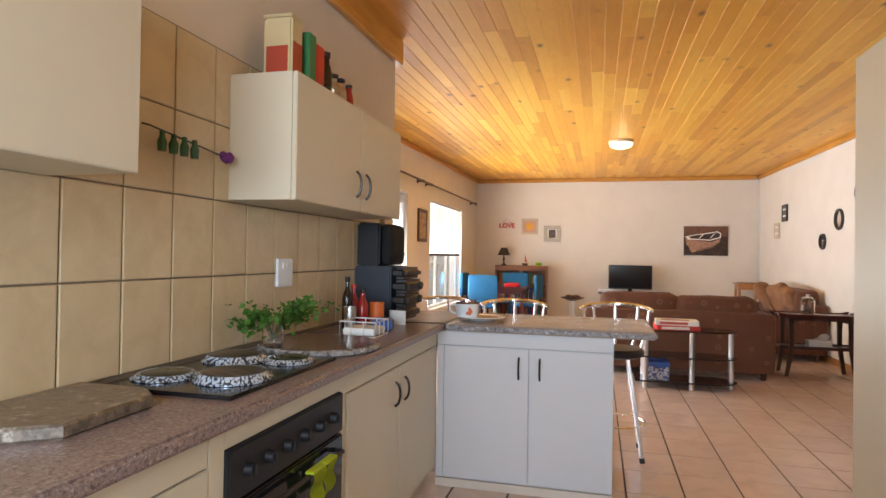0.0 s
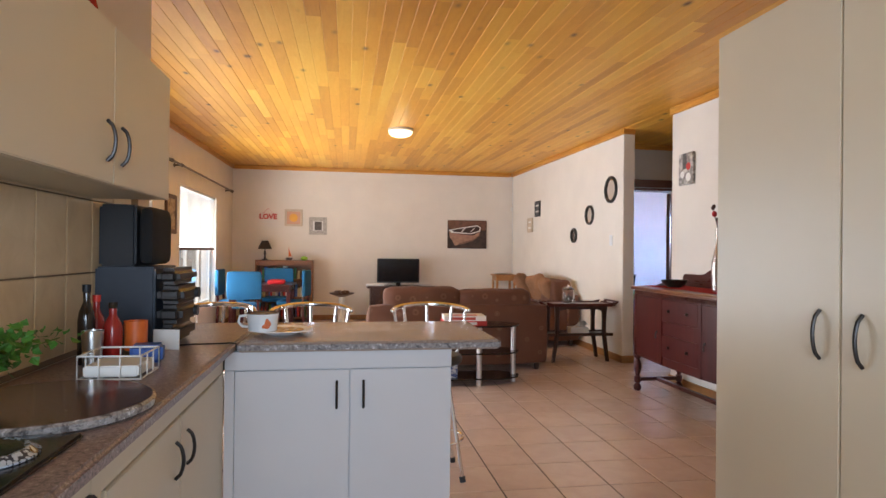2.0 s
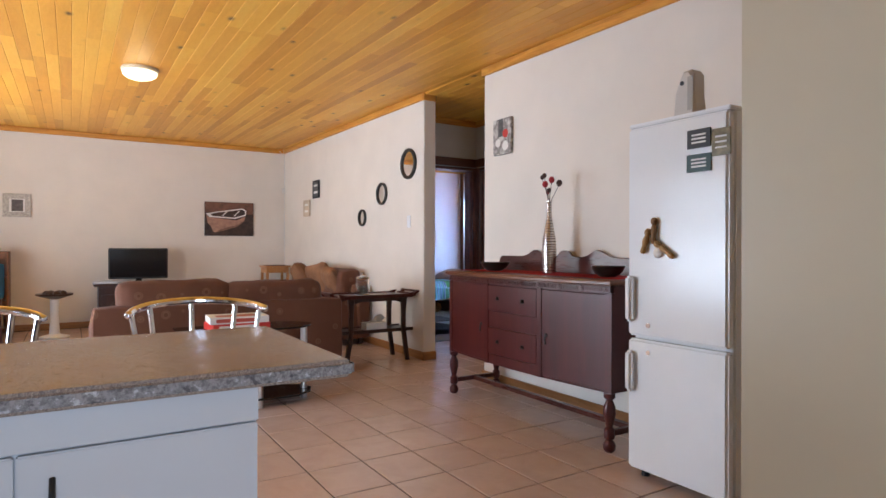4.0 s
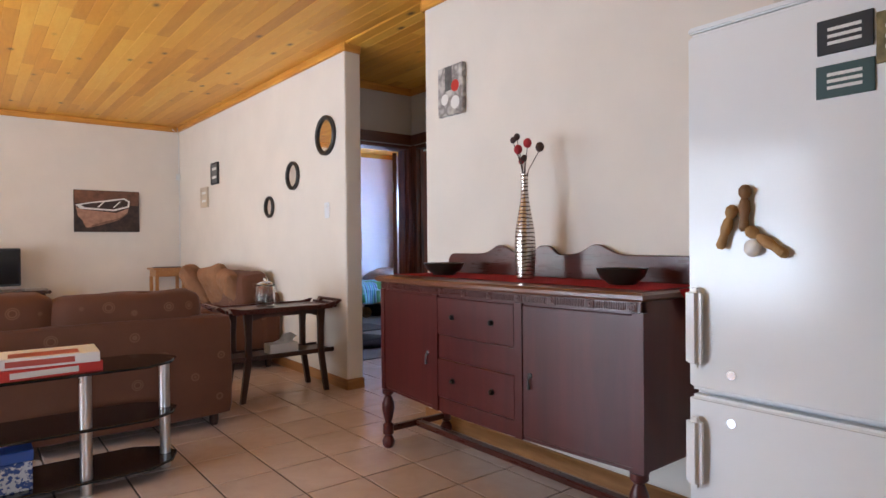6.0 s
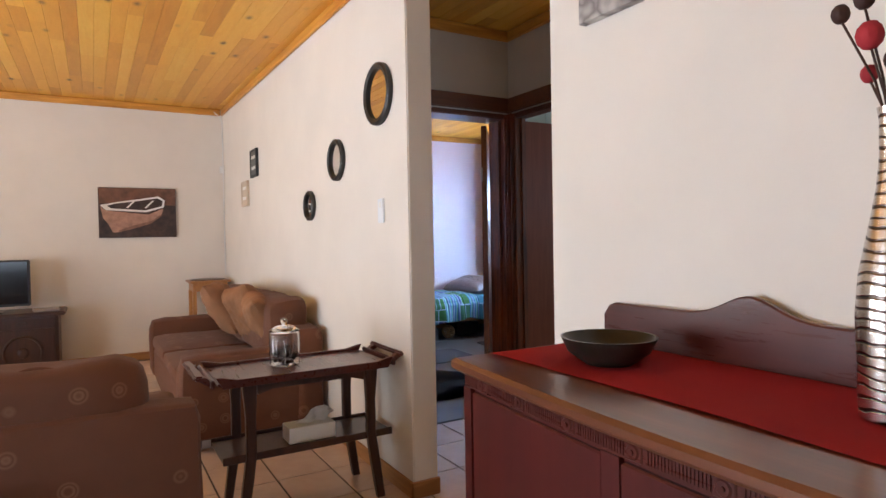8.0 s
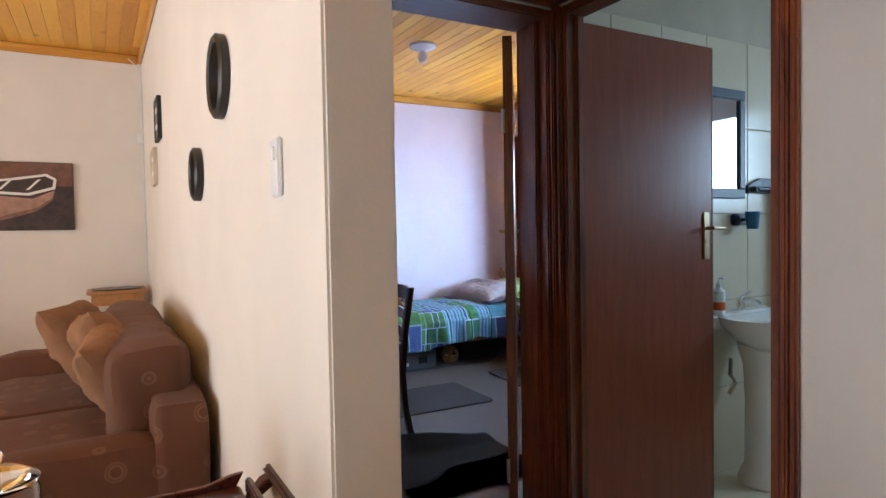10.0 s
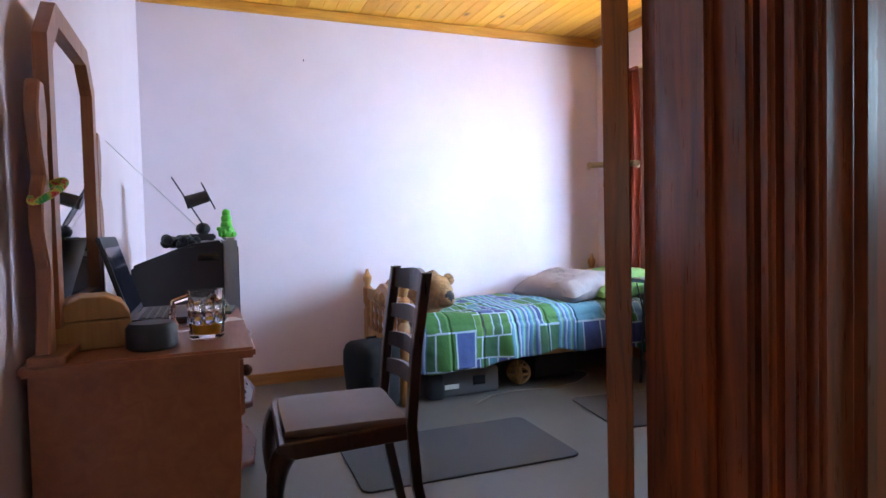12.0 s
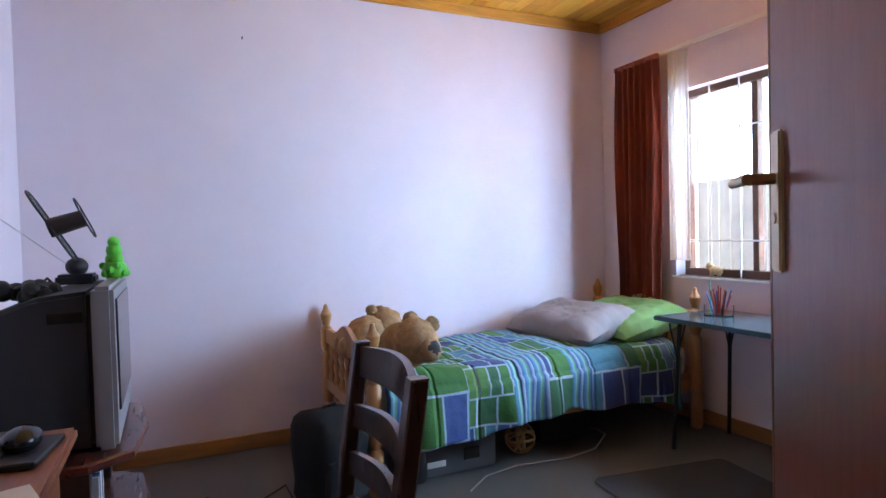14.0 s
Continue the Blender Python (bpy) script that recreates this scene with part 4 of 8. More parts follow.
# stereo and speaker
M_STEREO = plain("blue_black_stereo", (0.02, 0.028, 0.045), 0.4, vary=0.1)
root = thing("stereo", (-1.105, 2.65, 0.9), "dark mini hi-fi system on the worktop", "stereo")
s = Shape()
s.box(-0.165, 0.05, -0.16, 0.16, 0.0, 0.31, 0.008, 2)
part("body", s, M_STEREO, root)
for k, (z0, z1, o) in enumerate(((0.01, 0.085, 0.03), (0.09, 0.16, 0.045), (0.165, 0.235, 0.05), (0.24, 0.305, 0.035))):
    s = Shape()
    s.box(0.051, 0.1 + o, -0.155, 0.155, z0, z1, 0.022, 3)
    p = part("front_panel", s, M_PEWTER, root, "moulded silver-grey stereo front")
    if k in (1, 2):
        s = Shape()
        s.rod((0.1 + o, 0.05, (z0 + z1) / 2), (0.115 + o, 0.05, (z0 + z1) / 2), 0.022, n=20)
        part("dial", s, M_BLACK, p)
root = thing("speaker", (-1.105, 2.66, 1.21), "black loudspeaker standing on the stereo", "speaker")
s = Shape()
s.box(-0.165, -0.03, -0.14, 0.14, 0.0, 0.24, 0.01, 2)
part("cabinet", s, M_BLACK, root)
s = Shape()
s.soft(-0.029, 0.035, -0.135, 0.135, 0.005, 0.235, 0, 0.0, 0.045)
part("grille", s, plain("speaker_cloth", (0.012, 0.012, 0.013), 0.9, grain=400, relief=0.3), root, "curved black cloth grille")

s = Shape()
s.tube([(-1.02, 2.5, 0.904), (-0.93, 2.545, 0.904), (-0.84, 2.55, 0.904), (-0.79, 2.565, 0.904), (-0.769, 2.573, 0.9), (-0.766, 2.5745, 0.87)], 0.0032, 6)
single("stereo_lead", s, M_BLACK, "thin black lead lying across the worktop", "cable")

# sockets and switches


def faceplate(name, x, y, z, label, w=0.085, h=0.125, sign=1, rocker=2, axis='x'):
    root = thing(name, (x, y, z), label, "socket" if "socket" in name else "switch")
    s = Shape()
    s.box(0 if sign > 0 else -0.012, 0.012 if sign > 0 else 0, -w / 2, w / 2, -h / 2, h / 2, 0.004, 2)
    plate = part("plate", s, M_WHITE, root)
    for k in range(rocker):
        u = (k - (rocker - 1) / 2) * 0.03
        s = Shape()
        s.box(min(0, sign * 0.017), max(0, sign * 0.017), u - 0.01, u + 0.01, h * 0.12, h * 0.36, 0.003)
        part("rocker", s, M_PAPER, plate)
    return root


faceplate("wall_socket", XK + 0.01, 1.71, 1.19, "white double wall socket on the tiles", 0.13, 0.12)
faceplate("light_switch", XR, 6.97, 1.44, "white light switch on the cream wall", 0.07, 0.13, -1, 1)

# cup and plate
root = thing("plate", (-0.62, 2.87, 0.9), "white patterned dinner plate on the breakfast bar", "plate")
s = Shape()
s.lathe([(0.07, 0.0), (0.075, 0.004), (0.14, 0.018), (0.138, 0.022), (0.075, 0.009), (0.0, 0.009)], n=40)
part("rim", s, M_WHITE, root)


def plate_print():
    n = Nodes("plate_print")
    return n.out(n.ramp(n.noise(26, 3), [(0.4, (0.72, 0.7, 0.66)), (0.52, (0.5, 0.3, 0.08)), (0.62, (0.24, 0.12, 0.05))]), 0.25)


s = Shape()
s.lathe([(0.1, 0.0165), (0.1, 0.0168), (0.0, 0.0112)], n=32)
part("print", s, plate_print(), root, "yellow and brown print in the plate")
root = thing("soup_mug", (-0.7, 2.84, 0.912), "white enamel-style mug with a fruit print", "mug")
s = Shape()
s.lathe([(0.05, 0.0), (0.062, 0.006), (0.07, 0.085), (0.066, 0.085), (0.058, 0.01), (0.0, 0.01)], n=32)
mug = part("bowl", s, M_WHITE, root)
s = Shape()
s.lathe([(0.0705, 0.083), (0.0715, 0.087), (0.0665, 0.088), (0.0655, 0.084)], n=32)
part("rim", s, plain("brown_rim_glaze", (0.12, 0.06, 0.04), 0.3), root, "brown glazed rim")
s = Shape()
s.tube([(-0.066, 0, 0.075), (-0.1, 0, 0.07), (-0.105, 0, 0.045), (-0.09, 0, 0.025), (-0.06, 0, 0.022)], 0.006)
part("handle", s, M_WHITE, root)
s = Shape()
for k in range(5):
    s.ball((0.02 + 0.012 * math.cos(k * 1.3), -0.0615 - 0.001 * (k % 2), 0.042 + 0.012 * math.sin(k * 1.3)), 0.012, 1, 0.15, 1)
part("fruit_print", s, M_ORANGE, root, "orange and green fruit print")

# tins and bottles on the wall cabinet
M_TIN = plain("cream_tin", (0.62, 0.5, 0.28), 0.4)
M_TINRED = plain("red_tin", (0.42, 0.06, 0.03), 0.4)
M_GREEN = plain("green_tin", (0.05, 0.2, 0.07), 0.4)
root = thing("storage_tin", (-1.14, 1.45, 1.925), "tall printed cream and red tin on the cabinet", "tin")
s = Shape()
s.box(-0.06, 0.06, -0.045, 0.045, 0, 0.24, 0.008, 2)
part("body", s, M_TIN, root)
s = Shape()
s.box(0.0605, 0.062, -0.035, 0.035, 0.03, 0.15, 0)
s.box(-0.045, 0.045, -0.047, -0.0455, 0.03, 0.13, 0)
part("print", s, M_TINRED, root, "red and orange printed panel")
s = Shape()
s.box(-0.062, 0.062, -0.047, 0.047, 0.241, 0.252, 0.004, 2)
part("lid", s, M_TIN, root)
for y, w, h, mt, lb in ((1.56, 0.03, 0.225, M_GREEN, "narrow green box on the wall cabinet"), (1.63, 0.035, 0.2, M_REDGLOSS, "red box on the wall cabinet")):
    s = Shape()
    s.box(-0.06, 0.06, -w, w, 0, h, 0.004, 2)
    single("food_box", s, mt, lb, "box", (-1.13, y, 1.925), group="boxes on the cabinet")
for k, (y, r, h, mt) in enumerate(((1.71, 0.03, 0.2, M_DARKGLASS), (1.79, 0.032, 0.13, M_GLASS), (1.86, 0.032, 0.13, M_GLASS), (1.96, 0.022, 0.13, M_SAUCE))):
    bottle("glass_bottle", (-1.09, y, 1.925), r, h, mt, "small bottle standing on the wall cabinet", 0.6, group="bottles on the cabinet")
for k, (y, mt, h) in enumerate(((1.6, M_DARKGLASS, 0.26), (1.5, M_STEEL, 0.2), (1.4, M_GLASS, 0.24), (1.3, M_STEEL, 0.2))):
    bottle("glass_bottle", (1.12, y, 2.075), 0.04, h, mt, "bottle standing on the tall cupboard", 0.5, group="bottles on the cupboard")

# dried herb rail on the tiles
root = thing("herb_rail", (XK + 0.02, 1.0, 1.62), "thin metal rail with glass herb bottles and a purple flower", "wall rail")
s = Shape()
s.tube([(0.0, -0.14, 0.03), (0.02, -0.13, 0.025), (0.02, 0.23, -0.01), (0.0, 0.24, -0.012)], 0.003, 6)
part("rail", s, M_PEWTER, root)
for k in range(4):
    s = Shape()
    s.lathe([(0.012, 0.0), (0.014, 0.03), (0.008, 0.045), (0.008, 0.06), (0, 0.06)], (0.03, -0.09 + 0.05 * k, -0.045), 10)
    part("bottle", s, plain("green_glass_vial", (0.03, 0.1, 0.05), 0.15), root, "small green herb vial")
s = Shape()
for k in range(8):
    s.ball((0.03 + 0.012 * math.cos(k * 0.8), 0.235 + 0.014 * math.sin(k * 0.8), -0.02 + 0.008 * (k % 3)), 0.013, n=8)
part("flower", s, plain("purple_petals", (0.13, 0.02, 0.17), 0.7), root, "purple dried flower head")

# fridge magnets and jug
M_BEIGEWOOD = wood("pale_carved_wood", (0.3, 0.16, 0.05), (0.5, 0.3, 0.11), 'z', 0.6)
M_DARKBEIGE = wood("brown_carved_wood", (0.16, 0.08, 0.03), (0.28, 0.15, 0.06), 'z', 0.6)
root = thing("fridge_ornament", (2.19, 3.21, 1.18), "three little carved wooden figures hanging on the fridge door", "ornament")
for dy, dz, tilt, mt, words in ((0.065, 0.01, 18, M_BEIGEWOOD, "pale carved figure"), (0.015, 0.06, 2, M_DARKBEIGE, "brown carved figure"), (-0.045, -0.03, -55, M_BEIGEWOOD, "pale carved figure")):
    m = Matrix.Translation((-0.016, dy, dz)) @ Matrix.Rotation(radians(tilt), 4, 'X')
    s = Shape()
    s.lathe([(0.008, -0.06), (0.014, -0.05), (0.011, -0.02), (0.016, 0.0), (0.013, 0.022), (0.009, 0.03), (0.016, 0.04), (0.017, 0.055), (0.009, 0.066), (0, 0.068)], (0, 0, 0), 14, m)
    part("carved_body", s, mt, root, words)
s = Shape()
s.ball((-0.014, -0.005, -0.045), 0.024, 0.6, 1, 1, 12)
part("white_centre", s, M_PAPER, root, "round white middle piece")
M_CARD = plain("dark_green_card", (0.03, 0.07, 0.07), 0.5)
for y, z, w, h, mt in ((2.99, 1.655, 0.12, 0.085, M_BLACK), (2.99, 1.545, 0.125, 0.08, M_CARD), (2.88, 1.625, 0.09, 0.12, plain("photo_print", (0.2, 0.16, 0.07), 0.3, vary=0.6, blotch=40))):
    root = thing("fridge_magnet", (2.19, y, z), "small printed magnet on the white fridge", "magnet", "magnets on the fridge")
    s = Shape()
    s.box(-0.006, 0.0, -w / 2, w / 2, -h / 2, h / 2, 0.001)
    part("card", s, mt, root)
    s = Shape()
    for k in range(3):
        s.box(-0.0072, -0.0062, -w * 0.3, w * 0.3, h * (0.2 - 0.2 * k) - 0.004, h * (0.2 - 0.2 * k) + 0.004, 0)
    part("print", s, M_PAPER, root, "unreadable pale lettering")
root = thing("air_freshener", (2.32, 3.13, 1.785), "white plastic air freshener dispenser on the fridge", "air freshener")
s = Shape()
s.prism([(-0.062, 0.0), (0.06, 0.0), (0.066, 0.02), (0.056, 0.12), (0.03, 0.19), (0.012, 0.222), (-0.03, 0.226), (-0.048, 0.2), (-0.05, 0.1)], 'x', -0.05, 0.05, 0.014)
part("casing", s, plain("grey_white_plastic", (0.56, 0.54, 0.51), 0.35), root)
s = Shape()
s.rod((-0.05, 0.01, 0.165), (-0.053, 0.01, 0.165), 0.011, n=16)
part("nozzle", s, M_BLACK, root, "dark round nozzle")
# Grey strip paints shade along one side of the white casing.
s = Shape()
s.box(-0.052, -0.0505, -0.05, -0.02, 0.03, 0.19, 0.0005)
part("side_panel", s, plain("casing_shade_grey", (0.36, 0.35, 0.33), 0.4), root, "grey strip painting the casing's shaded side")

# ---- breakfast bar stools ----
M_SEAT = plain("black_vinyl", (0.015, 0.014, 0.015), 0.45, vary=0.2)


def bar_stool(at, turn):
    root = thing("bar_stool", at, "chrome bar stool with a curved spindle back", "stool", "stools at the breakfast bar", turn)
    s = Shape()
    s.lathe([(0.14, 0.63), (0.175, 0.645), (0.18, 0.67), (0.165, 0.69), (0.0, 0.695)], n=32)
    part("seat", s, M_SEAT, root, "round black padded seat")
    for a in (45, 135, 225, 315):
        c, d = math.cos(radians(a)), math.sin(radians(a))
        s = Shape()
        s.tube([(0.1 * c, 0.1 * d, 0.635), (0.15 * c, 0.15 * d, 0.4), (0.225 * c, 0.225 * d, 0.02)], 0.0125, 10)
        leg = part("leg", s, M_CHROME, root)
        s = Shape()
        s.rod((0.223 * c, 0.223 * d, 0.03), (0.229 * c, 0.229 * d, 0.0), 0.017)
        part("foot_cap", s, M_BLACK, leg, "black rubber foot")
    s = Shape()
    s.tube([(0.187 * math.cos(k * math.pi / 16), 0.187 * math.sin(k * math.pi / 16), 0.21) for k in range(32)], 0.009, 8, True)
    part("foot_ring", s, M_CHROME, root)
    arc = []
    for k in range(17):
        a = radians(8 + 164 * k / 16)
        arc.append((0.225 * math.cos(a), 0.21 * math.sin(a), 0.935 + 0.025 * math.sin(math.pi * k / 16)))
    s = Shape()
    s.tube(arc, 0.0135, 10)
    s.ball(arc[0], 0.0135)
    s.ball(arc[-1], 0.0135)
    part("back_rail", s, M_CHROME, root)
    for k in (1, 4, 8, 12, 15):
        s = Shape()
        p = arc[k]
        s.tube([(p[0] * 0.72, p[1] * 0.72, 0.66), (p[0] * 0.9, p[1] * 0.9, 0.8), p], 0.0085, 8)
        part("spindle", s, M_CHROME, root)
    return root


stool = bar_stool((0.16, 3.49, 0), 0)
copy_thing(stool, pose(-0.52, 3.5, 0, 0, 0, 4))
copy_thing(stool, pose(-1.06, 3.52, 0, 0, 0, -6))


# ---- upholstery ----
def sofa_fabric():
    n = Nodes("brown_jacquard")
    v = n.add("ShaderNodeTexVoronoi", Vector=n.co, Scale=6.6, Randomness=0.4).outputs["Distance"]
    ring = n.ramp(v, [(0.1, (0, 0, 0)), (0.14, (1, 1, 1)), (0.17, (0, 0, 0)), (0.2, (0.8, 0.8, 0.8)), (0.24, (0, 0, 0))])
    weave = n.noise(420, 2)
    broad = n.noise(5, 4)
    c = n.mix(broad, (0.1, 0.033, 0.014), (0.155, 0.056, 0.024))
    c = n.mix(n.math('MULTIPLY', ring, 0.7), c, (0.27, 0.15, 0.085))
    c = n.mix(n.math('MULTIPLY', weave, 0.3), c, (0.06, 0.025, 0.015))
    n.bump(weave, 0.25, 0.003)
    n.b.inputs["Sheen Weight"].default_value = 0.06
    return n.out(c, 0.85)


M_SOFA = sofa_fabric()
M_SOFA2 = plain("tan_suede_cushion", (0.25, 0.115, 0.05), 0.85, grain=200, vary=0.2, relief=0.3, blotch=6)


def sofa(at, turn, w, label, loose=True):
    """Back towards -y; seat looks along +y."""
    root = thing("sofa", at, label, "sofa", "lounge suite", turn)
    s = Shape()
    s.soft(0.02, w - 0.02, 0.03, 0.88, 0.07, 0.36, 1, 0.006, 0.04)
    part("base", s, M_SOFA, root)
    s = Shape()
    s.soft(0.0, w, 0.0, 0.2, 0.07, 0.72, 2, 0.006, 0.05, cuts=9)
    part("back_frame", s, M_SOFA, root)
    for xa, xb in ((0.0, 0.2), (w - 0.2, w)):
        s = Shape()
        s.soft(xa, xb, 0.14, 0.9, 0.07, 0.6, 3, 0.008, 0.07)
        part("arm", s, M_SOFA, root)
    n = 2
    for k in range(n):
        a = 0.2 + (w - 0.4) * k / n
        b = 0.2 + (w - 0.4) * (k + 1) / n
        s = Shape()
        s.soft(a + 0.004, b - 0.004, 0.2, 0.9, 0.35, 0.48, 4 + k, 0.012, 0.06)
        part("seat_cushion", s, M_SOFA, root)
        s = Shape()
        s.soft(a - 0.03, b + 0.03, 0.04, 0.33, 0.46, 0.9 - 0.02 * k, 6 + k, 0.018, 0.09, cuts=8)
        cushion = part("back_cushion", s, M_SOFA, root)
        s = Shape()
        zt = 0.885 - 0.02 * k
        s.tube([(a - 0.01 + (b - a + 0.02) * i / 24, 0.12, zt + 0.012 * math.sin(i * 0.9 + k) - 0.05 * abs(i / 12 - 1) ** 6) for i in range(25)], 0.007, 6)
        part("welt", s, M_SOFA, cushion, "corded seam along the cushion")
    for x in (0.1, w - 0.1):
        for y in (0.1, 0.8):
            s = Shape()
            s.lathe([(0.022, 0.0), (0.03, 0.03), (0.03, 0.075), (0, 0.075)], (x, y, 0), 14)
            part("foot", s, M_DARKWOOD, root, "dark turned foot")
    return root


sofa((-0.1, 6.32, 0), 0, 1.95, "brown patterned fabric sofa seen from its back")
sofa((2.845, 7.87, 0), 90, 2.3, "brown patterned fabric sofa against the mirror wall")
for k, (x, y, z, tx, ty, rz) in enumerate(((2.36, 9.2, 0.5, 58, 0, 72), (2.45, 8.72, 0.5, 64, 8, 96), (2.5, 8.4, 0.46, 58, -6, 84))):
    ob = single("scatter_cushion", pillow_shape(0.5, 0.46, 0.2, k), M_SOFA2, "plump tan scatter cushion on the sofa", "cushion", group="cushions on the sofa")
    ob.matrix_basis = pose(x, y, z + 0.2, tx, ty, rz)

# ---- tea trolley table ----
root = thing("side_table", (2.395, 6.945, 0), "dark wooden tray-top side table with a lower shelf", "side table")
s = Shape()
s.box(-0.42, 0.4, -0.2, 0.2, 0.66, 0.676, 0.004, 2)
part("tabletop", s, M_MAHOG, root)
for sg in (-1, 1):
    for yy in (-0.17, 0.13):
        s = Shape()
        s.prism([(sg * 0.415 - 0.01, 0.66), (sg * 0.43 - 0.01, 0.655), (sg * 0.5 - 0.01, 0.7), (sg * 0.495 - 0.01, 0.716), (sg * 0.45 - 0.01, 0.7)], 'y', yy, yy + 0.04, 0.003)
        part("handle_bracket", s, M_MAHOG, root)
    s = Shape()
    s.box(sg * 0.485 - 0.03, sg * 0.485 + 0.012, -0.2, 0.2, 0.695, 0.717, 0.008, 2)
    part("tray_handle", s, M_MAHOG, root)
    s = Shape()
    s.box(sg * 0.43 - 0.018, sg * 0.43 - 0.002, -0.2, 0.2, 0.655, 0.692, 0.004, 2)
    part("tray_end", s, M_MAHOG, root)
    s = Shape()
    s.prism([(-0.4, 0.652), (0.38, 0.652), (0.41, 0.705), (0.38, 0.702), (0.32, 0.688), (-0.34, 0.688), (-0.4, 0.702), (-0.43, 0.705)], 'y', sg * 0.208 - 0.008, sg * 0.208 + 0.008, 0.002)
    part("tray_lip", s, M_MAHOG, root)
s = Shape()
s.box(-0.4, 0.42, -0.15, 0.15, 0.305, 0.321, 0.004, 2)
shelf = part("lower_shelf", s, M_DARKWOOD, root)
for sg in (-1, 1):
    s = Shape()
    s.box(-0.4, 0.42, sg * 0.155 - 0.006, sg * 0.155 + 0.006, 0.3, 0.335, 0.003)
    part("shelf_lip", s, M_DARKWOOD, shelf)
for sg in (-1, 1):
    for y in (-0.165, 0.165):
        inner = [(0.318, 0.0), (0.285, 0.2), (0.268, 0.33), (0.268, 0.5), (0.26, 0.652)]
        outer = [(0.325, 0.652), (0.312, 0.5), (0.312, 0.33), (0.33, 0.2), (0.356, 0.0)]
        s = Shape()
        s.prism([(sg * a + 0.01, b) for a, b in inner + outer], 'y', y - 0.02, y + 0.02, 0.005)
        part("leg", s, M_DARKWOOD, root)
    s = Shape()
    s.prism([(-0.25, 0.651), (0.27, 0.651), (0.262, 0.6), (0.2, 0.618), (-0.18, 0.618), (-0.245, 0.6)], 'y', sg * 0.165 - 0.009, sg * 0.165 + 0.009)
    part("apron", s, M_DARKWOOD, root)
root = thing("glass_jar", (2.33, 6.98, 0.677), "lidded glass jar half full of dark pods", "jar")
s = Shape()
s.lathe([(0.066, 0.0), (0.073, 0.006), (0.073, 0.15), (0.066, 0.162), (0.063, 0.162), (0.069, 0.148), (0.069, 0.008), (0, 0.008)], n=28)
part("jar", s, M_GLASS, root)
s = Shape()
s.lathe([(0.071, 0.163), (0.074, 0.172), (0.04, 0.192), (0.012, 0.198), (0.02, 0.214), (0.012, 0.228), (0, 0.23)], n=24)
part("lid", s, M_GLASS, root, "knobbed glass lid")
s = Shape()
rnd = random.Random(5)
for k in range(60):
    a, r = rnd.uniform(0, 6.28), 0.056 * rnd.random() ** 0.5
    s.ball((r * math.cos(a), r * math.sin(a), 0.02 + rnd.uniform(0, 0.065)), rnd.uniform(0.007, 0.013), 1, 1, 0.8, 6)
tagged(part("pods", s, M_DARKWOOD, root, "dark dried pods"), kind="stuff")
root = thing("tissue_box", (2.42, 6.9, 0.322), "white tissue box on the table's lower shelf", "tissue box")
s = Shape()
s.box(-0.115, 0.115, -0.06, 0.06, 0, 0.075, 0.003)
part("carton", s, M_PAPER, root)
s = Shape()
tmp = bmesh.new()
rows = []
for i in range(7):
    rows.append([tmp.verts.new((-0.07 + 0.14 * j / 6 + 0.01 * i, 0.012 * math.sin(j * 1.7 + i), 0.073 + i * 0.013 * (0.35 + 0.65 * math.sin(math.pi * (j + 0.5) / 7)))) for j in range(7)])
for i in range(6):
    for j in range(6):
        tmp.faces.new((rows[i][j], rows[i][j + 1], rows[i + 1][j + 1], rows[i + 1][j]))
bmesh.ops.solidify(tmp, geom=tmp.faces[:], thickness=0.002)
s.merge(tmp)
part("tissue", s, M_PAPER, root)

# ---- black glass stand behind the sofa ----
root = thing("glass_stand", (0.905, 5.83, 0), "black glass three-tier stand with chrome posts", "stand")
OUT = [(-0.5, -0.2), (0.3, -0.2), (0.42, -0.12), (0.47, 0.0), (0.42, 0.12), (0.3, 0.2), (-0.5, 0.2)]
for nm, z in (("top_shelf", 0.56), ("middle_shelf", 0.3), ("bottom_shelf", 0.06)):
    s = Shape()
    s.prism(OUT, 'z', z, z + 0.014, 0.003)
    part(nm, s, M_GLOSSBLACK, root)
for x, y in ((-0.4, -0.16), (-0.4, 0.16), (0.03, -0.16), (0.41, 0.0)):
    for z0, z1 in ((0.0, 0.06), (0.074, 0.3), (0.314, 0.56)):
        s = Shape()
        s.rod((x, y, z0), (x, y, z1), 0.026, n=18)
        part("post", s, M_STEEL, root)
for k, (dz, mt, rz) in enumerate(((0.0, M_REDGLOSS, 4), (0.048, M_PAPER, -3))):
    root = thing("game_box", (0.8, 5.78, 0.574 + dz), "flat printed cardboard box on the glass stand", "box", "boxes on the stand", rz)
    s = Shape()
    s.box(-0.2, 0.2, -0.13, 0.13, 0, 0.047, 0.002)
    part("carton", s, mt, root)
    s = Shape()
    s.box(-0.16, 0.1, -0.1305, -0.1302, 0.01, 0.036, 0)
    s.box(-0.15, 0.12, -0.1, 0.02, 0.0472, 0.0478, 0)
    part("print", s, M_TINRED if k else M_PAPER, root, "coloured printed panel")


def speckled_box():
    n = Nodes("blue_white_print")
    return n.out(n.ramp(n.noise(45, 2), [(0.45, (0.03, 0.08, 0.3)), (0.53, (0.6, 0.65, 0.72))]), 0.5)


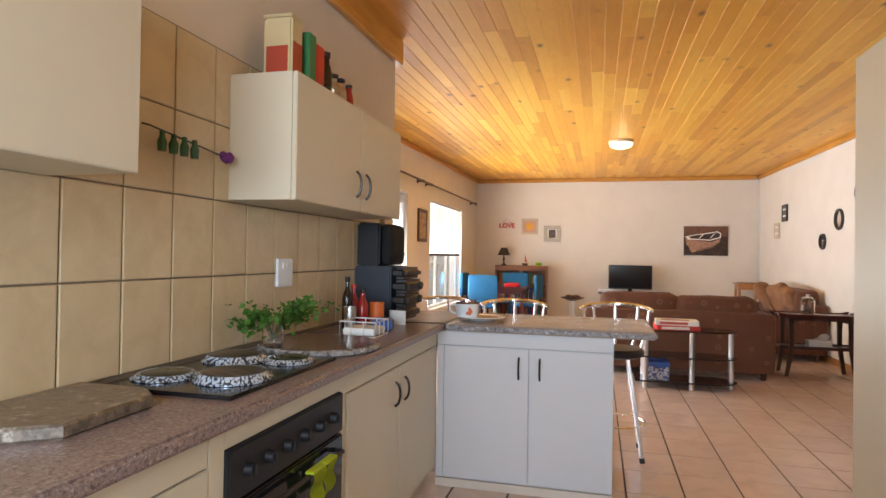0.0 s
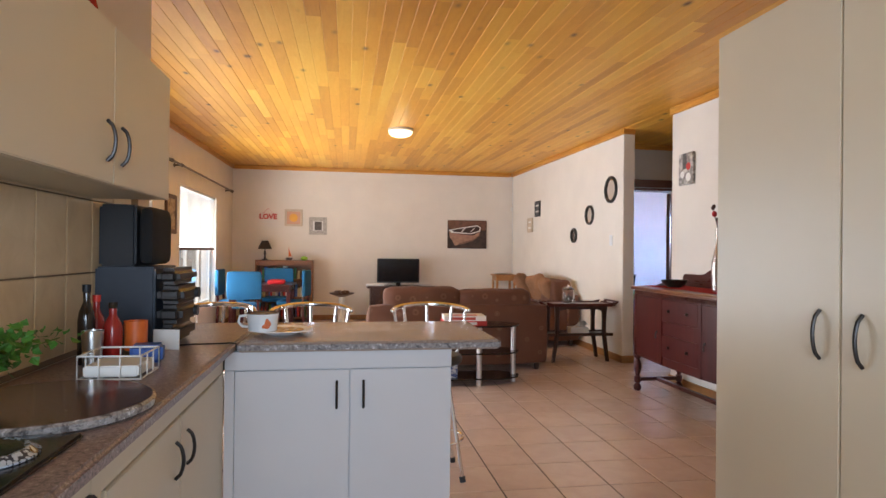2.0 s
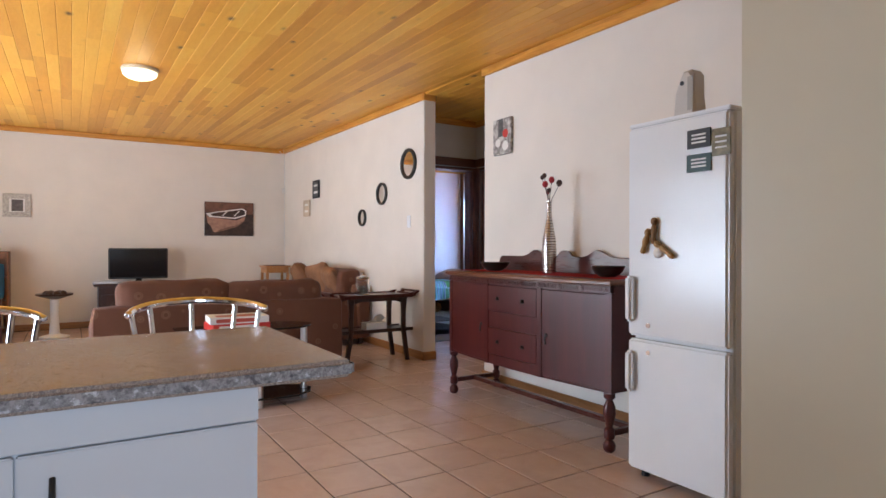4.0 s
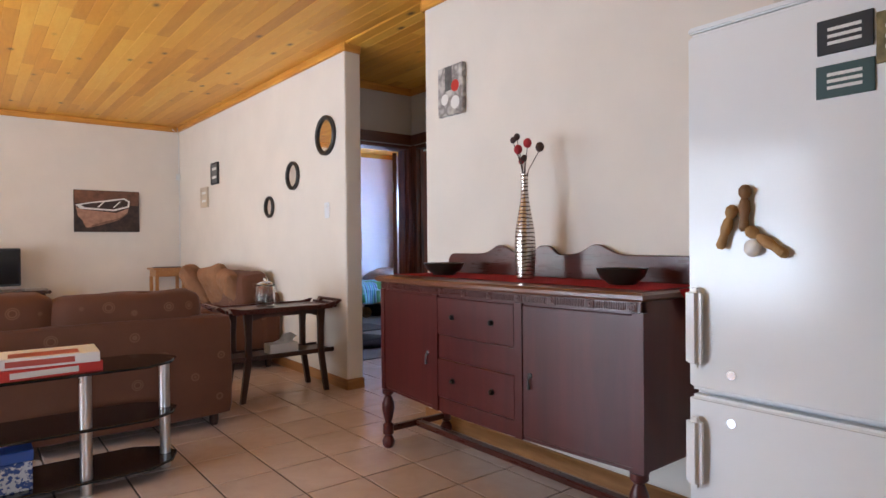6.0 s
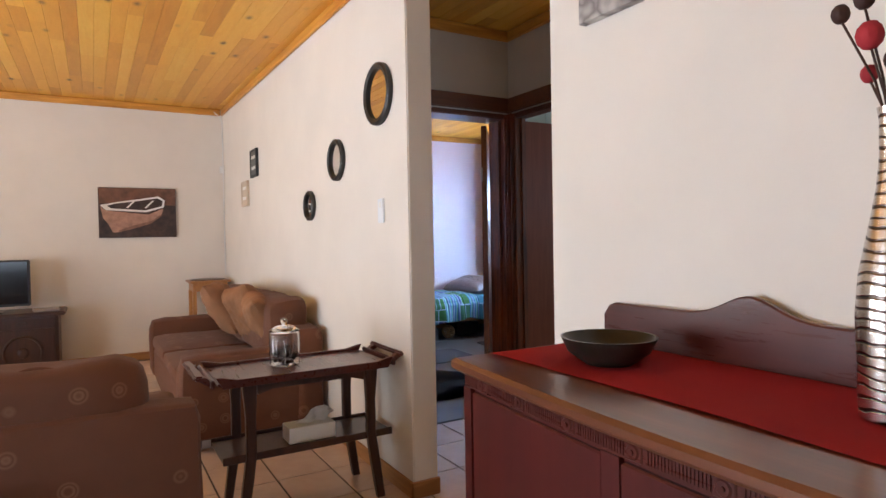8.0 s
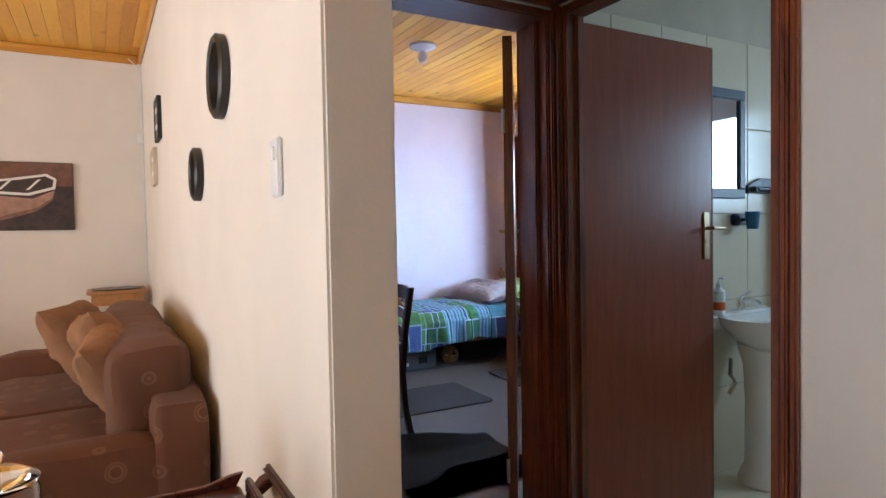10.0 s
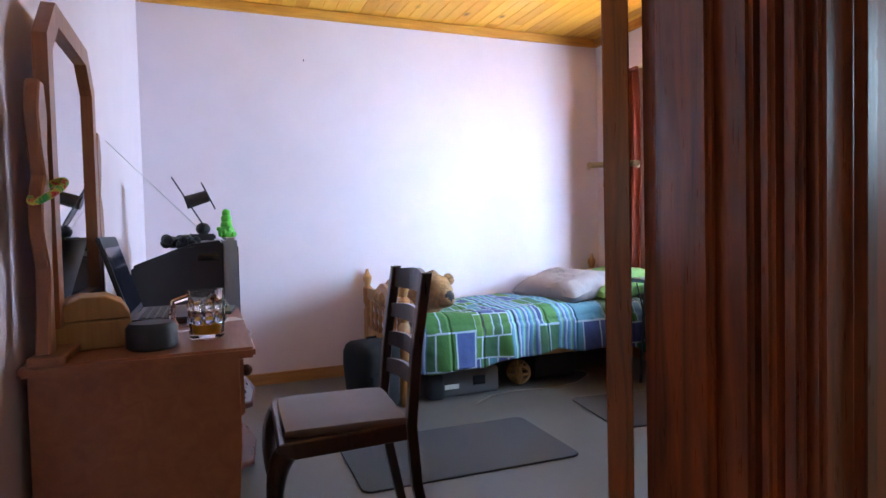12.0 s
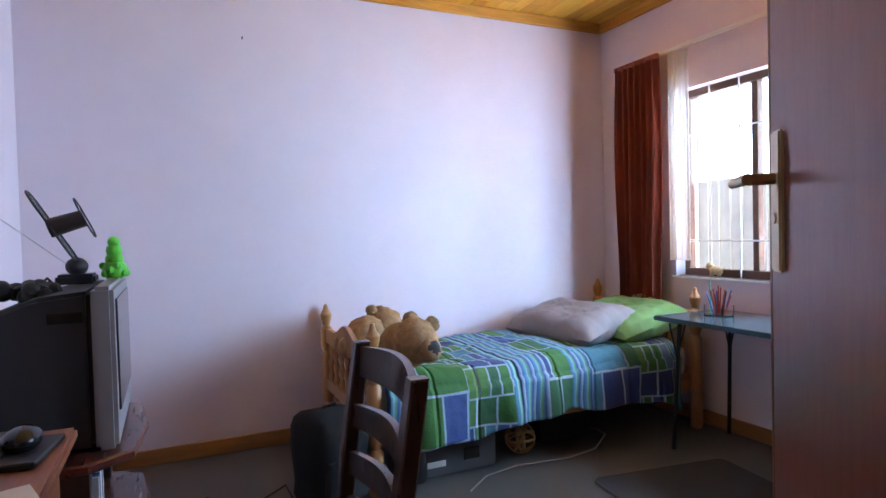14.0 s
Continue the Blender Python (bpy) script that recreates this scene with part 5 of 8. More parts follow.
root = thing("storage_box", (0.62, 5.82, 0.074), "blue and white patterned storage box", "box")
s = Shape()
s.box(-0.11, 0.11, -0.13, 0.13, 0, 0.13, 0.004)
part("body", s, speckled_box(), root)
s = Shape()
s.box(-0.115, 0.115, -0.135, 0.135, 0.131, 0.18, 0.004)
part("lid", s, M_BLUE, root, "plain blue lid")

# ---- television and its cabinet ----
root = thing("tv_cabinet", (0.66, 11.06, 0), "dark carved wooden television cabinet", "tv cabinet")
s = Shape()
s.box(-0.56, 0.56, -0.22, 0.25, 0.03, 0.61, 0.006, 2)
part("body", s, M_DARKWOOD, root)
s = Shape()
s.box(-0.62, 0.62, -0.26, 0.27, 0.611, 0.65, 0.012, 3)
part("top", s, M_DARKWOOD, root)
s = Shape()
s.box(-0.585, 0.585, -0.24, 0.255, 0.0, 0.029, 0.004)
part("plinth", s, M_DARKWOOD, root)
for x in (-0.275, 0.275):
    s = Shape()
    s.box(x - 0.255, x + 0.255, -0.24, -0.221, 0.06, 0.5, 0.005, 2)
    d = part("door", s, M_DARKWOOD, root)
    s = Shape()
    s.tube([(x + 0.15 * math.cos(k * math.pi / 12), -0.245, 0.28 + 0.15 * math.sin(k * math.pi / 12)) for k in range(24)], 0.012, 8, True)
    s.ball((x, -0.243, 0.28), 0.05, 1, 0.3, 1)
    part("carved_ring", s, M_DARKWOOD, d, "carved ring moulding")
    s = Shape()
    s.box(x - 0.255, x + 0.255, -0.24, -0.221, 0.515, 0.6, 0.005, 2)
    dr = part("drawer", s, M_DARKWOOD, root)
    s = Shape()
    s.tube([(x + 0.035 * math.cos(k * math.pi / 8), -0.247, 0.555 + 0.016 * math.sin(k * math.pi / 8)) for k in range(16)], 0.004, 6, True)
    part("ring_pull", s, M_PEWTER, dr)
root = thing("television", (0.61, 11.0, 0.65), "black flat-screen television on the cabinet", "television")
s = Shape()
s.box(-0.385, 0.385, -0.02, 0.035, 0.055, 0.495, 0.008, 2)
part("casing", s, M_BLACK, root)
s = Shape()
s.box(-0.365, 0.365, -0.0225, -0.0205, 0.08, 0.478, 0)
part("screen", s, M_GLOSSBLACK, root, "dark glossy screen")
s = Shape()
s.box(-0.04, 0.04, -0.015, 0.02, 0.01, 0.06, 0.004)
s.box(-0.17, 0.17, -0.1, 0.1, 0.0, 0.012, 0.005)
part("foot", s, M_GLOSSBLACK, root)
root = thing("media_player", (0.2, 10.96, 0.65), "slim silver media player beside the television", "media player")
s = Shape()
s.box(-0.16, 0.14, -0.1, 0.1, 0, 0.035, 0.004)
part("case", s, M_STEEL, root)
s = Shape()
s.box(-0.11, 0.1, -0.08, 0.08, 0, 0.025, 0.003)
single("set_top_box", s, M_STEEL, "slim grey set-top box beside the television", "set-top box", (1.12, 10.97, 0.65), 8)

# ---- pine corner table ----
root = thing("corner_table", (2.62, 11.12, 0), "honey pine corner table behind the sofa", "side table")
s = Shape()
s.box(-0.21, 0.21, -0.2, 0.2, 0.84, 0.865, 0.006, 2)
part("tabletop", s, M_PINEFURNX, root)
s = Shape()
s.box(-0.18, 0.18, -0.17, 0.17, 0.75, 0.838, 0.003)
part("apron", s, M_PINEFURNX, root)
for x in (-0.165, 0.165):
    for y in (-0.155, 0.155):
        s = Shape()
        s.box(x - 0.02, x + 0.02, y - 0.02, y + 0.02, 0, 0.75, 0.004)
        part("leg", s, M_PINEFURN, root)
s = Shape()
s.lathe([(0.17, 0.0), (0.175, 0.004), (0.172, 0.009), (0.0, 0.009)], (0, 0, 0), 36, Matrix.Diagonal((1.05, 0.9, 1, 1)))
single("table_mat", s, M_DARKWOOD, "dark oval mat on the pine corner table", "mat", (2.62, 11.12, 0.865))
# ---- bookcase corner ----
M_CASE = wood("orange_brown_shelving", (0.2, 0.07, 0.02), (0.34, 0.14, 0.045), 'x', 0.4)
root = thing("bookcase", (-1.42, 11.2, 0), "orange-brown open bookcase with books and toys", "bookcase")
for x in (-0.5, 0.47):
    s = Shape()
    s.box(x, x + 0.025, -0.16, 0.19, 0, 1.1, 0.003)
    part("side", s, M_CASE, root)
for z in (0.06, 0.42, 0.74, 1.07):
    s = Shape()
    s.box(-0.474, 0.469, -0.155, 0.18, z, z + 0.025, 0.003)
    part("shelf", s, M_CASE, root)
s = Shape()
s.box(-0.5, 0.495, 0.181, 0.19, 0.0, 1.1, 0)
part("back", s, M_CASE, root)
s = Shape()
s.box(-0.474, 0.469, -0.15, -0.135, 1.0, 1.068, 0.003)
part("rail", s, M_CASE, root)
rnd = random.Random(9)
for z in (0.085, 0.445, 0.765):
    x = -0.46
    while x < 0.4:
        w, h = rnd.uniform(0.02, 0.05), rnd.uniform(0.14, 0.24)
        if rnd.random() < 0.72:
            s = Shape()
            s.box(-w / 2, w / 2, -0.08, 0.08, 0, h, 0.003)
            single("book", s, rnd.choice([M_REDGLOSS, M_BLUE, M_PAPER, M_PAPER, M_TIN, M_GREEN]), "upright book on the bookcase shelf", "book", (-1.42 + x + w / 2, 11.17, z), group="books in the bookcase")
        x += w + 0.002
root = thing("table_lamp", (-1.77, 11.17, 1.095), "small table lamp with a dark shade", "lamp")
s = Shape()
s.lathe([(0.06, 0), (0.062, 0.012), (0.02, 0.03), (0.012, 0.08), (0.024, 0.12), (0.01, 0.17), (0.008, 0.22), (0, 0.22)], n=20)
part("stand", s, M_BLACK, root)
s = Shape()
s.lathe([(0.125, 0.2), (0.055, 0.35), (0.052, 0.35), (0.122, 0.2)], n=28)
part("shade", s, plain("dark_brown_shade", (0.05, 0.035, 0.025), 0.8), root)
root = thing("ornament", (-1.35, 11.15, 1.095), "little sailing-boat ornament on the bookcase", "ornament")
s = Shape()
s.prism([(-0.06, 0.05), (0.07, 0.05), (0.045, 0.0), (-0.04, 0.0)], 'y', -0.02, 0.02, 0.004)
part("hull", s, M_DARKWOOD, root)
s = Shape()
s.rod((0.0, 0, 0.05), (-0.005, 0, 0.24), 0.006, 0.003, 8)
s.prism([(-0.005, 0.07), (0.05, 0.07), (-0.004, 0.22)], 'y', -0.003, 0.003)
part("sail", s, M_ORANGE, root, "orange mast and sail")
s = Shape()
s.ball((0, 0, 0.04), 0.05, 1.3, 1, 0.8)
single("toy", s, plain("lime_plastic", (0.25, 0.5, 0.03), 0.4), "small lime green toy on the bookcase", "toy", (-1.08, 11.14, 1.095))

# ---- dining table and chairs ----
M_BLUECLOTH = plain("blue_chair_cover", (0.012, 0.13, 0.3), 0.8, grain=300, vary=0.15, relief=0.2)
root = thing("dining_table", (-1.6, 9.85, 0), "dark wooden dining table with blue covered chairs", "table")
s = Shape()
s.box(-0.47, 0.47, -0.42, 0.42, 0.72, 0.75, 0.008, 2)
part("tabletop", s, M_MAHOG, root)
s = Shape()
s.box(-0.41, 0.41, -0.35, 0.35, 0.64, 0.718, 0.003)
part("apron", s, M_MAHOG, root)
for x in (-0.4, 0.4):
    for y in (-0.34, 0.34):
        s = Shape()
        s.box(x - 0.03, x + 0.03, y - 0.03, y + 0.03, 0, 0.64, 0.005)
        part("leg", s, M_MAHOGZ, root)


def dining_chair(at, turn):
    """Back towards -y."""
    root = thing("dining_chair", at, "dark wooden dining chair with a bright blue padded cover", "chair", "chairs round the dining table", turn)
    s = Shape()
    s.soft(-0.22, 0.22, -0.2, 0.22, 0.42, 0.5, 1, 0.004, 0.035)
    part("seat", s, M_BLUECLOTH, root)
    s = Shape()
    s.soft(-0.24, 0.24, -0.245, -0.175, 0.56, 0.97, 2, 0.004, 0.033)
    part("backrest", s, M_BLUECLOTH, root)
    for x in (-0.19, 0.19):
        s = Shape()
        s.prism([(-0.23, 0.0), (-0.195, 0.0), (-0.175, 0.45), (-0.19, 0.6), (-0.225, 0.6), (-0.21, 0.45)], 'x', x - 0.018, x + 0.018, 0.003)
        part("leg", s, M_MAHOGZ, root)
        s = Shape()
        s.box(x - 0.018, x + 0.018, 0.165, 0.2, 0, 0.42, 0.004)
        part("leg", s, M_MAHOGZ, root)
    return root


chair = dining_chair((-1.79, 9.2, 0), 6)
copy_thing(chair, pose(-1.47, 10.45, 0, 0, 0, 178))
copy_thing(chair, pose(-1.15, 9.75, 0, 0, 0, 82))
copy_thing(chair, pose(-2.08, 9.95, 0, 0, 0, -92))
s = Shape()
s.soft(-0.13, 0.13, -0.1, 0.1, 0, 0.07, 4, 0.015, 0.03)
single("folded_cloth", s, M_RED, "crumpled red cloth on the dining table", "cloth", (-1.4, 9.75, 0.75))
root = thing("ashtray_stand", (-0.4, 10.35, 0), "pedestal stand with a dark bowl on top", "stand")
s = Shape()
s.lathe([(0.16, 0), (0.17, 0.03), (0.06, 0.06), (0.045, 0.3), (0.05, 0.5), (0.0, 0.5)], n=20)
part("pedestal", s, M_PAPER, root, "pale pedestal")
s = Shape()
s.lathe([(0.05, 0.5), (0.2, 0.55), (0.21, 0.57), (0.19, 0.57), (0.05, 0.53), (0, 0.53)], n=24)
for k in range(6):
    s.ball((0.09 * math.cos(k), 0.07 * math.sin(k), 0.565), 0.045, n=8)
part("bowl", s, M_DARKWOOD, root)

# ---- pictures and wall things ----


def picture(name, at, axis, w, h, face, label, depth=0.02, border=None, bw=0.0):
    """A flat picture on a wall. axis: 'y' hangs on the far wall, 'x' on the hall wall, 'w' on the window wall."""
    turn = {'y': 0, 'x': -90, 'w': 90}[axis]
    root = thing(name, at, label, "picture", turn=turn)
    s = Shape()
    s.box(-w / 2 + bw, w / 2 - bw, -depth, 0, -h / 2 + bw, h / 2 - bw, 0.002)
    part("canvas", s, face, root)
    if border:
        for a, b, c, d in ((-w / 2, w / 2, h / 2 - bw, h / 2), (-w / 2, w / 2, -h / 2, -h / 2 + bw), (-w / 2, -w / 2 + bw, -h / 2 + bw, h / 2 - bw), (w / 2 - bw, w / 2, -h / 2 + bw, h / 2 - bw)):
            s = Shape()
            s.box(a, b, -depth - 0.006, 0, c, d, 0.003)
            part("frame_bar", s, border, root)
    return root


M_SEPIA = plain("sepia_print", (0.05, 0.026, 0.02), 0.5, vary=0.7, grain=60, blotch=14, relief=0.02)
M_SEPIAWARM = plain("sepia_distance_print", (0.16, 0.07, 0.04), 0.5, vary=0.5, blotch=10, relief=0.02)
M_BOATPALE = plain("sepia_boat_print", (0.4, 0.22, 0.15), 0.5, vary=0.3, blotch=16, relief=0.02)
M_BOATSHADE = plain("sepia_boat_shade_print", (0.22, 0.11, 0.07), 0.5, vary=0.4, blotch=16, relief=0.02)
root = picture("boat_picture", (1.96, YF, 1.617), 'y', 0.76, 0.54, M_SEPIA, "sepia canvas print of a beached rowing boat", 0.03)
for nm, pts, d, mt, words in (
        ("distance", [(-0.375, 0.1), (0.375, 0.08), (0.375, 0.265), (-0.375, 0.265)], 0, M_SEPIAWARM, "warm brown painted distance"),
        ("boat_hull", [(-0.36, 0.07), (-0.34, 0.04), (-0.29, 0.02), (0.1, -0.02), (0.25, 0.05), (0.23, -0.03), (0.13, -0.11), (-0.02, -0.16), (-0.22, -0.215), (-0.25, -0.21), (-0.29, -0.12), (-0.34, -0.06)], 1, M_BOATPALE, "pale painted boat hull"),
        ("hull_shade", [(-0.02, -0.13), (0.13, -0.09), (0.235, -0.01), (0.225, -0.04), (0.12, -0.12), (-0.02, -0.165), (-0.2, -0.215), (-0.19, -0.19)], 2, M_BOATSHADE, "brown painted hull shade"),
        ("boat_rim", [(-0.365, 0.08), (-0.31, 0.025), (0.08, 0.005), (0.255, 0.06), (0.265, 0.14), (0.2, 0.18), (0.02, 0.15), (-0.2, 0.115)], 3, M_PAPER, "pale painted gunwale"),
        ("boat_inside", [(-0.3, 0.075), (-0.26, 0.045), (0.07, 0.025), (0.235, 0.075), (0.245, 0.13), (0.19, 0.16), (0.02, 0.13), (-0.2, 0.1)], 4, M_SEPIA, "dark painted boat inside")):
    s = Shape()
    s.prism(pts, 'y', -0.0312 - 0.0008 * d, -0.0304 - 0.0008 * d)
    part(nm, s, mt, root, words)
for x in (-0.12, 0.06):
    s = Shape()
    s.prism([(x, 0.05), (x + 0.02, 0.05), (x + 0.1, 0.135), (x + 0.075, 0.13)], 'y', -0.0362, -0.0354)
    part("boat_thwart", s, M_PAPER, root, "pale painted thwart")


def abstract(name, a, b, c, scale):
    n = Nodes(name)
    return n.out(n.ramp(n.noise(scale, 2), [(0.38, a), (0.5, b), (0.62, c)]), 0.6)


M_FRAMEPALE = plain("pale_woven_frame", (0.6, 0.5, 0.38), 0.7, vary=0.2, grain=200, relief=0.3)
M_FRAMEGREY = plain("grey_mosaic_frame", (0.5, 0.47, 0.42), 0.6, vary=0.4, grain=150, blotch=60, relief=0.3)
root = picture("square_picture", (-1.295, YF, 1.875), 'y', 0.32, 0.31, plain("pink_paper", (0.62, 0.35, 0.24), 0.6, vary=0.1), "square framed orange and pink print", 0.02, M_FRAMEPALE, 0.04)
s = Shape()
s.lathe([(0.075, 0), (0.075, 0.001), (0, 0.001)], (0, -0.0205, 0), 28, Matrix.Rotation(radians(90), 4, 'X'))
part("disc", s, plain("orange_disc", (0.75, 0.38, 0.05), 0.6), root, "painted orange disc")
root = picture("square_picture", (-0.855, YF, 1.732), 'y', 0.32, 0.32, M_PAPER, "square picture with a grey mosaic frame", 0.02, M_FRAMEGREY, 0.07)
s = Shape()
s.box(-0.06, 0.07, -0.0215, -0.0203, -0.08, 0.08, 0)
part("figure", s, plain("dark_figure", (0.12, 0.1, 0.09), 0.6, vary=0.4, blotch=30), root, "dark painted block")


def lettering(text, size, depth, material, at, rot, parent, label):
    c = bpy.data.curves.new("letters", 'FONT')
    c.offset = 0.004
    c.body, c.size, c.extrude, c.align_x, c.align_y = text, size, depth, 'CENTER', 'CENTER'
    tmp = bpy.data.objects.new("letters", c)
    scene.collection.objects.link(tmp)
    bpy.context.view_layer.update()
    me = bpy.data.meshes.new_from_object(tmp.evaluated_get(bpy.context.evaluated_depsgraph_get()))
    bpy.data.objects.remove(tmp)
    me.materials.clear()
    me.materials.append(material)
    ob = new("letters", me)
    ob.parent = parent
    ob.matrix_basis = pose(*at, *rot)
    return tagged(ob, label)


root = thing("word_sign", (-1.75, YF - 0.012, 1.887), "red wooden LOVE sign hung on the wall", "sign")
ob = lettering("LOVE", 0.13, 0.01, M_REDGLOSS, (0, 0, 0), (90, 0, 0), root, "red letters reading LOVE")
s = Shape()
s.tube([(-0.1, 0, 0.05), (0, 0.005, 0.15), (0.1, 0, 0.05)], 0.0025, 6)
part("hanging_string", s, M_RED, root)

M_RING = plain("black_mirror_frame", (0.02, 0.017, 0.015), 0.4)
for y, z, r in ((6.97, 2.06, 0.165), (7.62, 1.787, 0.13), (8.17, 1.53, 0.105)):
    root = thing("round_mirror", (XR, y, z), "round wall mirror with a thick black frame", "mirror", "round mirrors on the wall")
    m = Matrix.Rotation(radians(-90), 4, 'Y')
    s = Shape()
    k = 40
    prof = [(r, 0.002), (r, 0.025), (r - 0.012, 0.033), (r * 0.8, 0.026), (r * 0.78, 0.012), (r * 0.78, 0.002)]
    tmp = bmesh.new()
    rings = [[tmp.verts.new((a * math.cos(2 * math.pi * j / k), a * math.sin(2 * math.pi * j / k), b)) for j in range(k)] for a, b in prof]
    for a, b in zip(rings, rings[1:] + rings[:1]):
        for j in range(k):
            tmp.faces.new((a[j], a[(j + 1) % k], b[(j + 1) % k], b[j]))
    s.merge(tmp, m)
    part("frame", s, M_RING, root)
    s = Shape()
    s.lathe([(r * 0.785, 0.004), (r * 0.785, 0.012), (0, 0.012)], (0, 0, 0), 40, m)
    part("mirror_glass", s, M_MIRROR, root, "silvered mirror glass")
M_GREYART = plain("dark_grey_print", (0.1, 0.1, 0.1), 0.5, vary=0.6, blotch=25)
for y, z, w, h, mt in ((9.82, 2.02, 0.25, 0.26, M_GREYART), (10.23, 1.76, 0.26, 0.25, M_FRAMEPALE)):
    root = picture("small_picture", (XR, y, z), 'x', w, h, mt, "small framed monochrome print on the wall", 0.02, M_BLACK if mt is M_GREYART else M_FRAMEPALE, 0.02)
    s = Shape()
    for k in range(2):
        s.box(-w * 0.3, w * 0.3, -0.0215, -0.0203, -0.06 + 0.1 * k, -0.03 + 0.1 * k, 0)
    part("print", s, M_PAPER, root, "pale printed band")
root = picture("abstract_picture", (XR, 5.305, 2.09), 'x', 0.235, 0.3, abstract("abstract_grey", (0.5, 0.47, 0.44), (0.2, 0.18, 0.17), (0.6, 0.58, 0.54), 9), "abstract canvas with grey blocks and red circles", 0.03)
s = Shape()
m = Matrix.Rotation(radians(90), 4, 'X')
s.lathe([(0.036, 0), (0.036, 0.001), (0, 0.001)], (0.05, -0.0305, 0.02), 24, m)
part("red_circle", s, M_REDGLOSS, root, "painted red circle")
s = Shape()
s.box(-0.045, 0.02, -0.031, -0.0303, -0.0, 0.148, 0)
part("dark_block", s, M_GREYART, root, "painted dark block")
for x, z, r in ((-0.05, -0.05, 0.034), (0.05, -0.08, 0.04)):
    s = Shape()
    s.lathe([(r, 0), (r, 0.0006), (0, 0.0006)], (x, -0.0312, z), 24, m)
    part("white_circle", s, M_PAPER, root, "painted white circle")
picture("narrow_picture", (XW, 7.5, 1.69), 'w', 0.42, 0.46, abstract("gold_print", (0.3, 0.2, 0.1), (0.5, 0.36, 0.2), (0.2, 0.13, 0.07), 12), "brown framed print between the windows", 0.02, M_DARKFRAME, 0.05)

# cable down the corner
s = Shape()
s.tube([(XR - 0.012, YF - 0.03, 2.68), (XR - 0.012, YF - 0.03, 0.9)], 0.007, 6)
s.box(XR - 0.05, XR - 0.004, YF - 0.06, YF - 0.02, 2.08, 2.16, 0.004)
s.tube([(XR - 0.012, YF - 0.03, 2.68), (XR - 0.06, YF - 0.06, 2.74), (XR - 0.1, YF - 0.04, 2.78)], 0.004, 6)
single("wall_cable", s, M_WIRE, "white cable and box down the room's corner", "cable")

# curtain rod and blinds
root = thing("curtain_rod", (XW + 0.09, 0, 0), "dark wooden curtain rod above the lounge windows", "curtain rod")
s = Shape()
s.rod((0, 4.4, 2.285), (0, 10.85, 2.285), 0.014, n=12)
part("rod", s, M_DARKWOOD, root)
for y in (4.5, 7.25, 7.65, 10.75):
    s = Shape()
    s.rod((-0.088, y, 2.285), (0, y, 2.285), 0.011)
    s.rod((-0.088, y, 2.285), (-0.08, y, 2.285), 0.028, n=16)
    s.rod((0, y - 0.015, 2.285), (0, y + 0.015, 2.285), 0.022, n=14)
    part("bracket", s, M_DARKWOOD, root)
for y in (4.38, 10.87):
    s = Shape()
    s.ball((0, y, 2.285), 0.026, n=14)
    part("finial", s, M_DARKWOOD, root)


def blind(y0, y1, zlow, label):
    root = thing("window_blind", (XW - 0.03, (y0 + y1) / 2, 0), label, "blind", "blinds in the lounge windows")
    L = (y1 - y0) / 2
    s = Shape()
    s.box(-0.02, 0.02, -L, L, 2.06, 2.095, 0.003)
    part("head_rail", s, M_WHITE, root)
    z = 2.045
    sl = Shape()
    sl.box(-0.012, 0.012, -L, L, -0.0006, 0.0006, 0)
    me = mesh_of("slat", sl, M_SLAT)
    while z > zlow:
        ob = new("slat", me)
        ob.parent = root
        ob.matrix_basis = pose(0, 0, z, 0, -35, 0)
        z -= 0.024
    s = Shape()
    s.box(-0.014, 0.014, -L, L, zlow - 0.035, zlow - 0.005, 0.004)
    part("bottom_rail", s, M_DARKFRAME, root, "dark bottom rail")


M_SLAT = plain("white_blind_slat", (0.72, 0.7, 0.66), 0.5, relief=0)
blind(7.96, 10.02, 1.3, "half-lowered white slatted blind")
blind(4.78, 6.82, 1.3, "half-lowered white slatted blind")


# ---- ceiling lamps ----
def opal(name, strength, colour):
    n = Nodes(name)
    n.b.inputs["Emission Color"].default_value = (*colour, 1)
    n.b.inputs["Emission Strength"].default_value = strength
    return n.out((0.85, 0.8, 0.7), 0.25)


root = thing("ceiling_lamp", (0.3, 7.3, ceil_z(7.3)), "lit round opal glass ceiling lamp", "ceiling lamp")
s = Shape()
s.lathe([(0.15, 0.0), (0.155, -0.02), (0.14, -0.035), (0.0, -0.035)], n=36)
part("base", s, plain("cream_lamp_base", (0.7, 0.6, 0.42), 0.4), root, "cream metal base")
s = Shape()
s.lathe([(0.145, -0.036), (0.14, -0.06), (0.11, -0.085), (0.06, -0.1), (0.0, -0.104)], n=36)
part("shade", s, opal("lit_opal_glass", 2.2, (1.0, 0.86, 0.56)), root, "glowing opal glass bowl")
root = thing("ceiling_lamp", (4.72, 9.75, 2.72), "small white enamel ceiling lamp, unlit", "ceiling lamp")
s = Shape()
s.lathe([(0.1, 0.0), (0.105, -0.02), (0.06, -0.04), (0.03, -0.05), (0.0, -0.05)], n=28)
part("base", s, M_WHITE, root)
s = Shape()
s.lathe([(0.025, -0.05), (0.04, -0.09), (0.03, -0.13), (0.0, -0.145)], n=20)
part("bulb", s, M_PAPER, root, "white light bulb")

# ---- sideboard and what stands on it ----
root = thing("sideboard", (2.86, 4.51, 0), "antique dark mahogany bow-front sideboard on turned legs", "sideboard")
L = 0.86


def bow(y):
    """Front of the carcass: the middle swells out."""
    return -0.49 - 0.055 * max(0.0, math.cos(y / L * math.pi / 2)) ** 1.0


